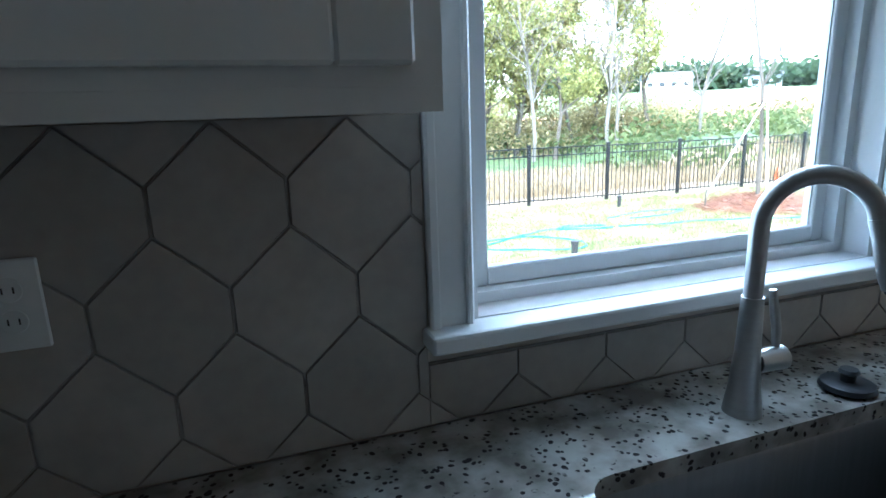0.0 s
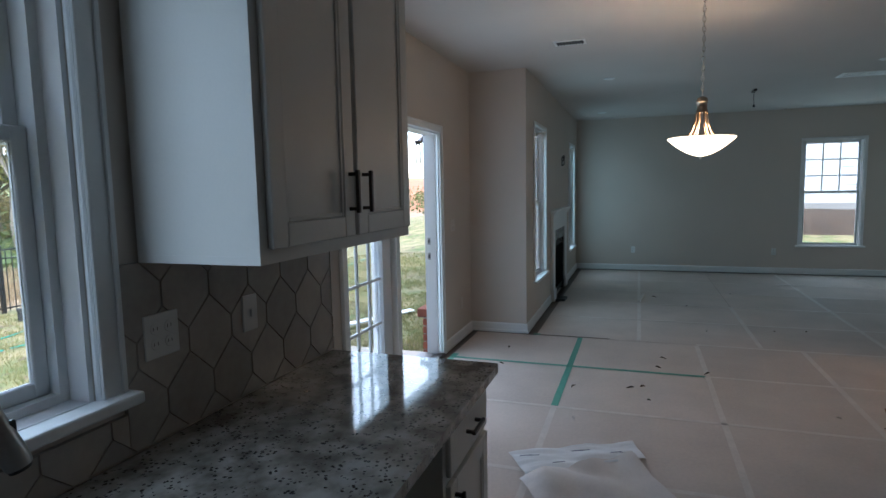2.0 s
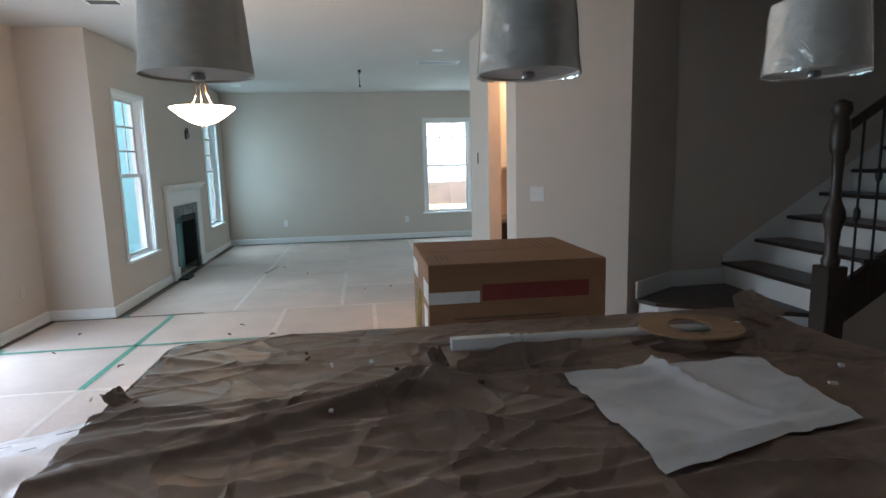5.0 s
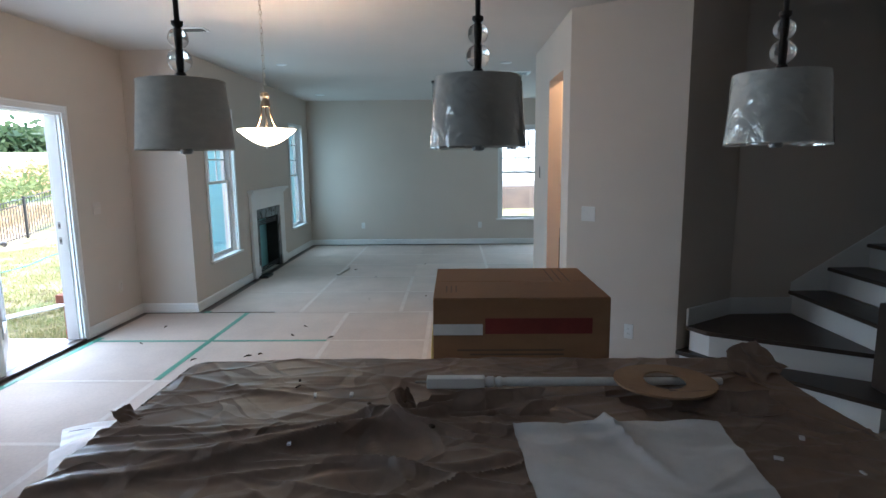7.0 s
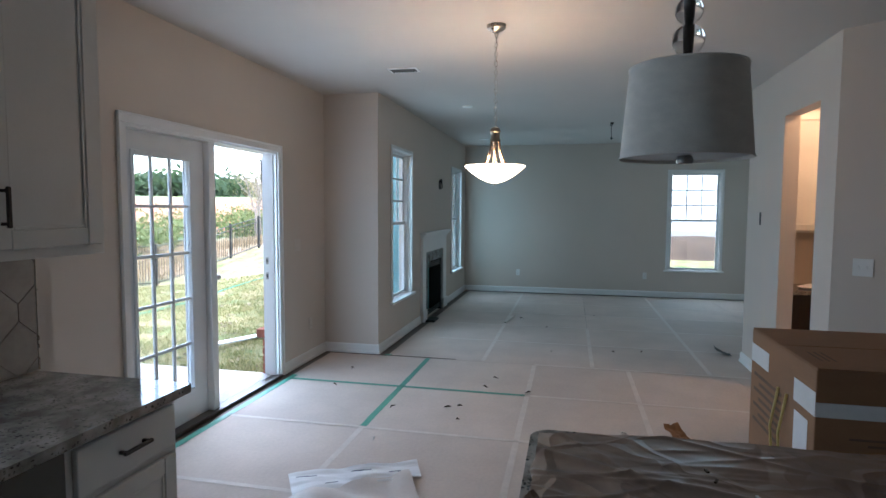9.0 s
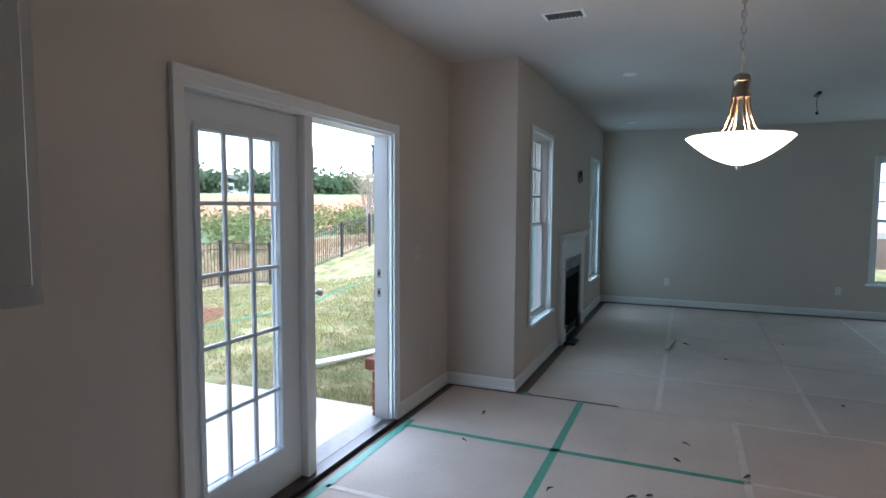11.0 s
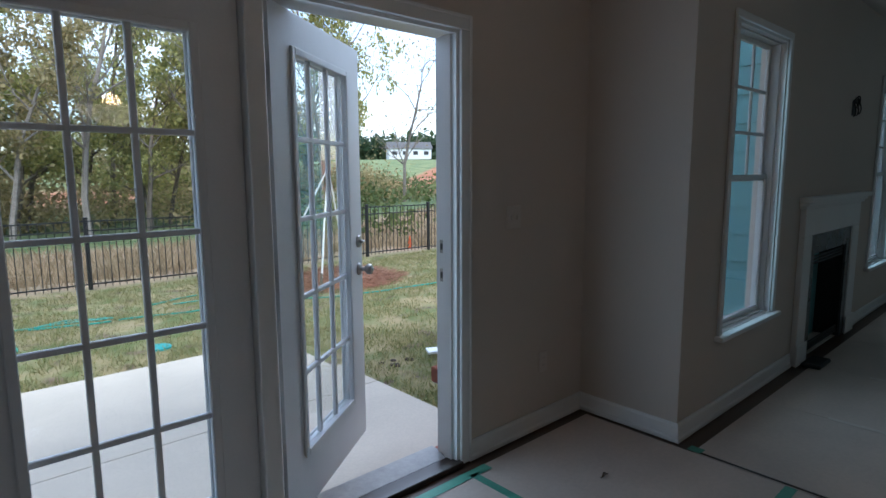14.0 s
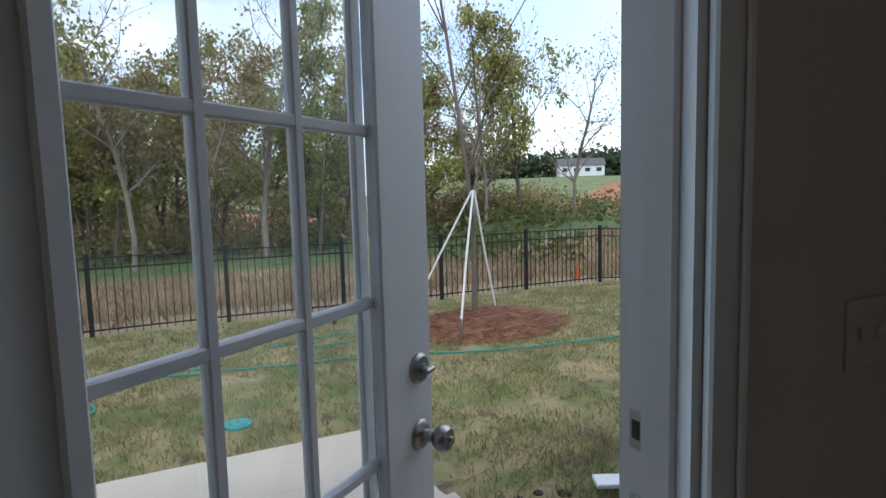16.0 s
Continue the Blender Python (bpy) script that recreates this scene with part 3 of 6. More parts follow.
def leaf_body(w, h, x0, x1, z0, z1, y0, y1, lx=0.0, lz=0.0):
    return cells(B(), lx, w, lz, h, [(x0, x1, z0, z1)], lambda m, a, b, c, d: box(m, a, b, y0, y1, c, d))


frame_ob = base("door_1", (0, 0, 0), "white patio door frame with casing, centre post and threshold", "door frame", kind="structure")
bm = B()
a, b, top = DOOR[0], DOOR[1], DOOR[3]
for x0, x1, z0, z1 in ((a - 0.06, a + 0.004, 0, top - 0.004), (b - 0.004, b + 0.06, 0, top - 0.004), (a - 0.06, b + 0.06, top - 0.004, top + 0.06)):
    box(bm, x0, x1, DY - 0.018, DY - 0.001, z0, z1, 0.004)
for x0, x1 in ((a - 0.06, a - 0.045), (b + 0.045, b + 0.06)):
    box(bm, x0, x1, DY - 0.026, DY - 0.0185, 0, top + 0.06, 0.003)
box(bm, a - 0.045, b + 0.045, DY - 0.026, DY - 0.0185, top + 0.045, top + 0.06, 0.003)
part("casing", bm, TRIM, frame_ob)
bm = B()
box(bm, a, a + 0.02, DY, DY + 0.138, 0.02, top)
box(bm, b - 0.02, b, DY, DY + 0.138, 0.02, top)
box(bm, a + 0.02, b - 0.02, DY, DY + 0.138, top - 0.02, top)
box(bm, b - 0.034, b - 0.0205, DY + 0.025, DY + 0.078, 0.02, top - 0.02)
box(bm, 4.932, 5.003, DY + 0.005, DY + 0.11, 0.02, top - 0.02, 0.004)
part("jamb", bm, TRIM, frame_ob)
bm = B()
box(bm, a, b, DY - 0.03, DY + 0.06, -0.004, 0.022, 0.004)
part("threshold", bm, DARKWOOD, frame_ob, "dark wooden threshold strip")
part("sill_plate", box(B(), a, b, DY + 0.062, DY + 0.21, -0.02, 0.018, 0.004), ALU, frame_ob, "aluminium sill plate")
for z in (1.064, 0.927):
    bm = B()
    box(bm, b - 0.0235, b - 0.0202, DY + 0.085, DY + 0.113, z - 0.032, z + 0.032, 0.001)
    sp = part("strike_plate", bm, STEEL, frame_ob, "steel strike plate")
    part("strike_hole", box(B(), b - 0.0242, b - 0.0236, DY + 0.091, DY + 0.107, z - 0.015, z + 0.015), SLOT, sp)

fixed = base("fixed_door_leaf", (4.13, DY + 0.055, 0.02), "closed white glazed patio door leaf with fifteen panes", "door")
part("leaf", leaf_body(0.80, 1.995, 0.105, 0.645, 0.223, 1.853, 0, 0.045), DOORP, fixed)
door_glazing(fixed, 0.105, 0.645, 0.223, 1.853, 0, 0.045, fixed)

open_leaf = base("open_door_leaf", (5.063, 2.727, 0.02), "white glazed patio door leaf standing ajar outwards", "door", turn=36.7)
part("leaf", leaf_body(0.84, 1.995, 0.103, 0.655, 0.25, 1.846, -0.045, 0, -0.074), DOORP, open_leaf)
door_glazing(open_leaf, 0.103, 0.655, 0.25, 1.846, -0.045, 0, open_leaf)


def turned(profile, z, seg=24):
    """A lathe whose axis points to -y, for door furniture."""
    bm = lathe(B(), profile, (0, 0, 0), seg)
    bmesh.ops.rotate(bm, verts=bm.verts, cent=(0, 0, 0), matrix=Matrix.Rotation(radians(90), 3, "X"))
    bmesh.ops.translate(bm, verts=bm.verts, vec=(0.785, -0.0455, z))
    return bm


knob = part("door_knob", turned([(0.033, 0), (0.033, 0.004), (0.028, 0.010), (0.013, 0.013), (0.012, 0.034), (0.020, 0.040), (0.0275, 0.050), (0.028, 0.062), (0.022, 0.071), (0.009, 0.073)], 0.902), STEEL, open_leaf, "satin nickel door knob", True)
part("keyhole", turned([(0.008, 0.0732), (0.008, 0.080)], 0.902, 12), STEEL, knob)
bolt = part("deadbolt", turned([(0.033, 0), (0.033, 0.005), (0.027, 0.012), (0.012, 0.013), (0.012, 0.02)], 1.045), STEEL, open_leaf, "satin nickel deadbolt with a thumb turn", True)
part("thumb_turn", box(B(), 0.767, 0.803, -0.0455 - 0.034, -0.0455 - 0.02, 1.039, 1.051, 0.004), STEEL, bolt)
for z in (0.25, 1.0, 1.75):
    part("hinge", tube(B(), [(-0.079, 0.006, z - 0.05), (-0.079, 0.006, z + 0.05)], 0.006, 10), BRONZE, open_leaf, "dark bronze hinge barrel")
    part("hinge_plate", box(B(), 5.0032, 5.0052, DY + 0.012, DY + 0.046, z - 0.03, z + 0.07, 0.0008), BRONZE, frame_ob, "dark bronze hinge plate")
tag = part("jamb_label", box(B(), 5.0032, 5.0040, DY + 0.014, DY + 0.036, 1.085, 1.165), WHITELAB, frame_ob, "white maker's label with small print")
for k in range(4):
    part("print_bar", box(B(), 5.0041, 5.0044, DY + 0.017 + 0.005 * k, DY + 0.0185 + 0.005 * k, 1.09 + 0.006 * (k % 2), 1.155 - 0.012 * (k % 3)), INK, tag)

# ---- chimney chase in siding outside the fireplace wall ----
chase = base("chimney_chase", (0, 0, 0), "teal lap-sided chimney chase outside the window", "chimney")
part("core", box(B(), 8.52, 10.6, FY + 0.165, 3.0, -0.5, 3.6), SIDING, chase)
for i in range(20):
    z = -0.45 + i * 0.2
    bm = B()
    prism_pts = [(8.52, z), (8.49, z), (8.505, z + 0.2), (8.52, z + 0.2)]
    vs0 = [bm.verts.new((x, FY + 0.17, q)) for x, q in prism_pts]
    vs1 = [bm.verts.new((x, 3.02, q)) for x, q in prism_pts]
    bm.faces.new(vs0)
    bm.faces.new(vs1[::-1])
    for k in range(4):
        bm.faces.new((vs0[k], vs0[(k + 1) % 4], vs1[(k + 1) % 4], vs1[k]))
    part("lap_board", bm, SIDING, chase)
wing = base("house_wing", (0, 0, 0), "teal lap-sided wing of the house outside the corner window", "house")
part("core", box(B(), 12.36, 12.6, 2.2, 4.6, -0.6, 3.6), SIDING, wing)
for i in range(20):
    z = -0.45 + i * 0.2
    bm = B()
    vs0 = [bm.verts.new((x, 2.19, q)) for x, q in ((12.36, z), (12.33, z), (12.345, z + 0.2), (12.36, z + 0.2))]
    vs1 = [bm.verts.new((x, 4.62, q)) for x, q in ((12.36, z), (12.33, z), (12.345, z + 0.2), (12.36, z + 0.2))]
    bm.faces.new(vs0)
    bm.faces.new(vs1[::-1])
    for k in range(4):
        bm.faces.new((vs0[k], vs0[(k + 1) % 4], vs1[(k + 1) % 4], vs1[k]))
    part("lap_board", bm, SIDING, wing)
part("corner_board", box(B(), 8.48, 8.55, 2.98, 3.05, -0.5, 3.6, 0.004), TRIM, chase, "white corner board")

# ---- stairs ----
stairs = base("staircase", (0, 0, 0), "winder staircase with dark treads and white risers", "stairs", kind="structure")
R = 0.185
XN, XW = 4.34, 5.40
w1 = [(5.05, -2.425), (5.0, -2.46), (4.06, -3.25), (4.30, -3.60), (5.40, -3.60), (5.38, -2.96)]
w2 = [(5.06, -2.50), (4.90, -2.58), (4.36, -3.49), (4.36, -3.60), (5.40, -3.60), (5.38, -2.96)]
for i, poly in enumerate((w1, w2)):
    part("tread", prism(B(), poly, R * (i + 1) - 0.03, R * (i + 1)), DARKWOOD, stairs)
    cx, cy = sum(p[0] for p in poly) / len(poly), sum(p[1] for p in poly) / len(poly)
    inner = [(x + (cx - x) * 0.04, y + (cy - y) * 0.04) for x, y in poly]
    part("riser", prism(B(), inner, R * i + 0.001, R * (i + 1) - 0.031), TRIM, stairs, "white riser")
for i in range(2, 14):
    y = -3.42 - 0.285 * (i - 2)
    z = R * (i + 1)
    part("tread", box(B(), XN - 0.03, XW, y - 0.30, y, z - 0.03, z, 0.01, 2), DARKWOOD, stairs)
    part("riser", box(B(), XN + 0.02, XW, y - 0.045, y - 0.03, z - R + 0.001, z - 0.031), TRIM, stairs, "white riser")
bm = B()
y0, z0, y1, z1 = -3.45, 0.42, -6.9, 0.42 + 3.45 * R / 0.285
vs = [bm.verts.new((x, y, z)) for x in (XN - 0.02, XN + 0.02) for y, z in ((y0, z0 - 0.2), (y0, z0 + 0.08), (y1, z1 + 0.08), (y1, z1 - 0.2))]
for f in ((0, 1, 2, 3), (7, 6, 5, 4), (0, 4, 5, 1), (1, 5, 6, 2), (2, 6, 7, 3), (3, 7, 4, 0)):
    bm.faces.new([vs[k] for k in f])
part("stringer", bm, DARKWOOD, stairs, "dark open stringer")
bm = B()
vs = [bm.verts.new((x, y, z)) for x in (XN - 0.008, XN + 0.012) for y, z in ((y0, 0), (y0, z0 - 0.2), (y1, z1 - 0.2), (y1, 0))]
for f in ((0, 1, 2, 3), (7, 6, 5, 4), (0, 4, 5, 1), (1, 5, 6, 2), (2, 6, 7, 3), (3, 7, 4, 0)):
    bm.faces.new([vs[k] for k in f])
part("side_panel", bm, WALL, stairs, "painted panel under the stairs")
# skirt board along the wall
bm = B()
sk = [(-3.44, 0.37), (-3.44, 0.62), (-6.9, 0.62 + 3.46 * R / 0.285), (-6.9, 0.37 + 3.46 * R / 0.285)]
vs = [bm.verts.new((x, y, z)) for x in (XW - 0.016, XW) for y, z in sk]
for f in ((0, 1, 2, 3), (7, 6, 5, 4), (0, 4, 5, 1), (1, 5, 6, 2), (2, 6, 7, 3), (3, 7, 4, 0)):
    bm.faces.new([vs[k] for k in f])
part("skirt_board", bm, TRIM, stairs, "white skirt board")
bm = B()
prism(bm, [(5.38, -2.96), (5.368, -2.965), (5.384, -3.46), (5.40, -3.46), (5.40, -2.97)], 0.371, 0.50)
prism(bm, [(5.06, -2.495), (5.045, -2.505), (5.368, -2.965), (5.38, -2.955)], 0.371, 0.50)
part("skirt_board", bm, TRIM, stairs, "white skirt board")

newel = base("newel_post", (4.27, -3.42, 0.0), "dark turned newel post at the foot of the stairs", "newel post")
part("newel_base", box(B(), -0.07, 0.07, -0.07, 0.07, 0.186, 0.72, 0.006), DARKWOOD, newel)
part("shaft", lathe(B(), [(0.05, 0.72), (0.055, 0.76), (0.035, 0.80), (0.045, 0.95), (0.065, 1.02), (0.06, 1.08), (0.035, 1.14), (0.030, 1.25), (0.036, 1.42), (0.05, 1.45)], seg=20), DARKWOOD, newel, smooth=True)
part("newel_cap", lathe(B(), [(0.05, 1.45), (0.055, 1.47), (0.055, 1.62), (0.04, 1.65), (0.06, 1.69), (0.05, 1.74), (0.01, 1.76)], seg=20), DARKWOOD, newel, smooth=True)

rail = base("stair_rail", (0, 0, 0), "dark wooden handrail with black iron balusters", "handrail")
bm = B()
y0, z0 = -3.46, 1.56
tube(bm, [(XN - 0.03, y0, z0), (XN - 0.03, -6.9, z0 + 3.44 * R / 0.285)], 0.032, 12)
part("handrail", bm, DARKWOOD, rail, smooth=True)
for i in range(24):
    y = -3.62 - 0.135 * i
    zb = 0.50 + (-3.45 - y) * R / 0.285
    zt = 1.53 + (-3.46 - y) * R / 0.285
    bm = tube(B(), [(XN - 0.03, y, zb), (XN - 0.03, y, zt)], 0.008, 6)
    lathe(bm, [(0.008, -0.05), (0.02, -0.02), (0.02, 0.02), (0.008, 0.05)], (XN - 0.03, y, (zb + zt) / 2 + (0.08 if i % 2 else -0.08)), 8)
    part("baluster", bm, IRON, rail)

# ---- kitchen: tiles ----
def clip(poly, axis, limit, keep_less):
    out = []
    for i, p in enumerate(poly):
        q = poly[(i + 1) % len(poly)]
        pin = (p[axis] <= limit) == keep_less or p[axis] == limit
        qin = (q[axis] <= limit) == keep_less or q[axis] == limit
        if pin:
            out.append(p)
        if pin != qin:
            k = (limit - p[axis]) / (q[axis] - p[axis])
            out.append((p[0] + k * (q[0] - p[0]), p[1] + k * (q[1] - p[1])))
    return out


CT = 0.892        # counter top
splash = thing("backsplash", box(B(), -1.2, 3.03, KY - 0.006, KY - 0.0005, CT + 0.001, 1.0), GROUT, "beige elongated hexagon tile backsplash with grey grout", "backsplash", kind="structure")
part("grout_bed", box(box(B(), -1.2, KWIN[0] - 0.078, KY - 0.006, KY - 0.0005, 1.001, 1.391), KWIN[1] + 0.078, 3.03, KY - 0.006, KY - 0.0005, 1.001, 1.368), GROUT, splash)
TW, TS, TH = 0.175, 0.065, 0.080
for row in range(-2, 4):
    for col in range(-13, 16):
        ex = 0.7655 + col * TW + (row % 2) * TW / 2
        zc = 1.278 - row * (TS + TH)
        xc = ex + TW / 2
        g = 0.0018
        hx = [(xc - TW / 2 + g, zc - TS / 2), (xc, zc - TS / 2 - TH + g), (xc + TW / 2 - g, zc - TS / 2), (xc + TW / 2 - g, zc + TS / 2), (xc, zc + TS / 2 + TH - g), (xc - TW / 2 + g, zc + TS / 2)]
        for x0, x1, z0, z1 in ((-1.2, KWIN[0] - 0.079, CT + 0.003, 1.391), (KWIN[0] - 0.079, KWIN[1] + 0.079, CT + 0.003, 0.999), (KWIN[1] + 0.079, 3.028, CT + 0.003, 1.368)):
            p = clip(clip(clip(clip(hx, 0, x0 + 0.0003, False), 0, x1 - 0.0003, True), 1, z0, False), 1, z1, True)
            if len(p) < 3:
                continue
            area = 0.5 * abs(sum(p[i][0] * p[(i + 1) % len(p)][1] - p[(i + 1) % len(p)][0] * p[i][1] for i in range(len(p))))
            if area < 0.0003:
                continue
            bm = B()
            ax, az = sum(q[0] for q in p) / len(p), sum(q[1] for q in p) / len(p)
            back = [bm.verts.new((x, KY - 0.0061, z)) for x, z in p]
            front = [bm.verts.new((ax + (x - ax) * 0.985, KY - 0.0105, az + (z - az) * 0.985)) for x, z in p]
            bm.faces.new(front)
            for i in range(len(p)):
                bm.faces.new((back[i], back[(i + 1) % len(p)], front[(i + 1) % len(p)], front[i]))
            part("tile", bm, TILE, splash)
part("edge_trim", box(B(), 3.031, 3.036, KY - 0.012, KY - 0.0005, CT + 0.001, 1.368), NICKEL, splash, "thin metal tile edge trim")


# ---- kitchen: counter and sink ----
def rounded(x0, x1, y0, y1, r, n=6):
    pts = []
    for cx, cy, a0 in ((x1 - r, y1 - r, 0), (x0 + r, y1 - r, 90), (x0 + r, y0 + r, 180), (x1 - r, y0 + r, 270)):
        for i in range(n + 1):
            t = radians(a0 + 90 * i / n)
            pts.append((cx + r * math.cos(t), cy + r * math.sin(t)))
    return pts


def slab_with_hole(outer, hole, z0, z1):
    bm = B()
    loops = []
    for poly in (outer, hole):
        vs = [bm.verts.new((x, y, z1)) for x, y in poly]
        loops.append([bm.edges.new((vs[i], vs[(i + 1) % len(vs)])) for i in range(len(vs))])
    top = bmesh.ops.triangle_fill(bm, use_beauty=True, edges=loops[0] + loops[1])
    faces = [f for f in top["geom"] if isinstance(f, bmesh.types.BMFace)]
    ext = bmesh.ops.extrude_face_region(bm, geom=faces)
    bmesh.ops.translate(bm, verts=[v for v in ext["geom"] if isinstance(v, bmesh.types.BMVert)], vec=(0, 0, z0 - z1))
    return bm


SINK = (1.10, 1.82, 1.48, 1.862)
outer = rounded(-1.2, 3.02, 1.383, KY - 0.0115, 0.012, 3)
thing("countertop", slab_with_hole(outer, rounded(*SINK, 0.05), CT - 0.032, CT), GRANITE, "polished speckled beige granite countertop with a sink cut-out", "countertop")

sink = base("kitchen_sink", (0, 0, 0), "undermount stainless steel sink under the granite", "sink")
bm = B()
rim, wall_, low = rounded(SINK[0] - 0.006, SINK[1] + 0.006, SINK[2] - 0.006, SINK[3] + 0.006, 0.055), rounded(SINK[0], SINK[1], SINK[2], SINK[3], 0.06), rounded(SINK[0] + 0.03, SINK[1] - 0.03, SINK[2] + 0.03, SINK[3] - 0.03, 0.05)
rings = [[bm.verts.new((x, y, z)) for x, y in pl] for pl, z in ((rim, CT - 0.0325), (wall_, CT - 0.04), (wall_, CT - 0.20), (low, CT - 0.225))]
n = len(rim)
for p, q in zip(rings, rings[1:]):
    for i in range(n):
        bm.faces.new((p[i], p[(i + 1) % n], q[(i + 1) % n], q[i]))
bm.faces.new(rings[-1])
part("bowl", bm, SINKSTEEL, sink, smooth=True)
part("drain", lathe(B(), [(0.045, 0), (0.045, 0.003), (0.03, 0.004), (0.028, 0.001)], (1.42, 1.70, CT - 0.2245), 20), STEEL, sink, "steel strainer")

faucet = base("kitchen_faucet", (1.451, 1.925, CT), "brushed steel pull-down gooseneck faucet", "faucet")
part("faucet_body", lathe(B(), [(0.031, 0), (0.030, 0.01), (0.024, 0.05), (0.019, 0.12), (0.017, 0.20)], seg=24), STEEL, faucet, smooth=True)
arc = [(0, 0, 0.20), (0, 0, 0.285)]
R_ARC = 0.078
dirx, diry = 0.80, -0.60
for i in range(0, 15):
    t = radians(180 - 12 * i)
    d = R_ARC * (1 + math.cos(t))
    arc.append((d * dirx, d * diry, 0.315 + R_ARC * math.sin(t)))
part("spout", tube(B(), arc, 0.0145, 14), STEEL, faucet, smooth=True)
ex, ey, ez = arc[-1]
d = Vector(arc[-1]) - Vector(arc[-2])
d.normalize()
tip = [Vector(arc[-1]) + d * k for k in (0.0, 0.03, 0.09, 0.11)]
head = part("spray_head", tube(B(), tip, [0.0155, 0.0165, 0.021, 0.0195], 16), STEEL, faucet, smooth=True)
part("spray_button", box(B(), ex + 0.012, ex + 0.03, ey - 0.022, ey - 0.008, ez - 0.06, ez - 0.03, 0.003), BLACK, head, "black spray button")
part("spray_nozzle", tube(B(), [tip[-1], tip[-1] + d * 0.006], 0.017, 14), BLACK, head, "black spray nozzle")
part("valve", tube(B(), [(0.018, 0, 0.085), (0.075, 0.0, 0.085)], [0.019, 0.021], 16), STEEL, faucet, smooth=True)
part("lever", tube(B(), [(0.060, 0.0, 0.095), (0.068, 0.008, 0.13), (0.064, 0.012, 0.165), (0.058, 0.014, 0.20)], [0.006, 0.008, 0.008, 0.006], 10), STEEL, faucet, smooth=True)

stopper = base("sink_stopper", (1.676, 1.912, CT), "black rubber sink stopper lying on the granite", "sink stopper")
part("disc", lathe(B(), [(0.036, 0), (0.045, 0.006), (0.042, 0.014), (0.02, 0.018)], seg=24), BLACK, stopper, smooth=True)
part("grip", lathe(B(), [(0.012, 0.017), (0.012, 0.03), (0.017, 0.034), (0.014, 0.04)], seg=16), BLACK, stopper, smooth=True)


# ---- kitchen: cabinets ----
def panel_door(parent, name, x0, x1, z0, z1, y, handle=None, horizontal=False):
    """A shaker-style front at y, facing -y, with a recessed panel and a bar pull."""
    d = part(name, box(B(), x0 + 0.055, x1 - 0.055, y + 0.008, y + 0.018, z0 + 0.055, z1 - 0.055) if not horizontal else box(B(), x0, x1, y, y + 0.019, z0, z1, 0.006, 2), CAB, parent)
    if not horizontal:
        bm = B()
        s = 0.06
        box(bm, x0, x0 + s, y, y + 0.019, z0, z1, 0.003)
        box(bm, x1 - s, x1, y, y + 0.019, z0, z1, 0.003)
        box(bm, x0 + s, x1 - s, y, y + 0.019, z0, z0 + s, 0.003)
        box(bm, x0 + s, x1 - s, y, y + 0.019, z1 - s, z1, 0.003)
        part("door_frame", bm, CAB, d)
        bm = B()
        for a0, a1, b0, b1 in ((x0 + s, x0 + s + 0.012, z0 + s, z1 - s), (x1 - s - 0.012, x1 - s, z0 + s, z1 - s)):
            box(bm, a0, a1, y + 0.003, y + 0.0079, b0, b1, 0.002)
        for b0, b1 in ((z0 + s, z0 + s + 0.012), (z1 - s - 0.012, z1 - s)):
            box(bm, x0 + s + 0.012, x1 - s - 0.012, y + 0.003, y + 0.0079, b0, b1, 0.002)
        part("panel_bead", bm, CAB, d)
    if handle:
        hx, hz = handle
        bm = B()
        if horizontal:
            box(bm, hx - 0.062, hx + 0.062, y - 0.034, y - 0.022, hz - 0.006, hz + 0.006, 0.002)
            for k in (-0.05, 0.05):
                box(bm, hx + k - 0.005, hx + k + 0.005, y - 0.0225, y - 0.0002, hz - 0.005, hz + 0.005)
        else:
            box(bm, hx - 0.006, hx + 0.006, y - 0.034, y - 0.022, hz - 0.062, hz + 0.062, 0.002)
            for k in (-0.05, 0.05):
                box(bm, hx - 0.005, hx + 0.005, y - 0.0225, y - 0.0002, hz + k - 0.005, hz + k + 0.005)
        part("bar_pull", bm, BRONZE, d, "dark bronze bar pull")
    return d


def upper_cabinet(x0, x1, doors, label, handles, z0=1.368):
    z1, y = 2.44, 1.717
    c = base("upper_cabinet", (0, 0, 0), label, "cabinet", "kitchen upper cabinets")
    bm = B()
    box(bm, x0, x1, y, KY - 0.012, z0 + 0.02, z1)
    for a0, a1, b0, b1 in ((x0, x1, y, y + 0.02), (x0, x0 + 0.018, y + 0.0201, KY - 0.012), (x1 - 0.018, x1, y + 0.0201, KY - 0.012)):
        box(bm, a0, a1, b0, b1, z0, z0 + 0.0199)
    part("body", bm, CAB, c)
    w = (x1 - x0 - 0.03) / doors
    for i in range(doors):
        a0 = x0 + 0.015 + i * w
        panel_door(c, "cabinet_door", a0 + 0.012, a0 + w - 0.012, z0 + 0.035, z1 - 0.03, y - 0.0195, (a0 + handles[i] * w, z0 + 0.035 + 0.13))
    return c


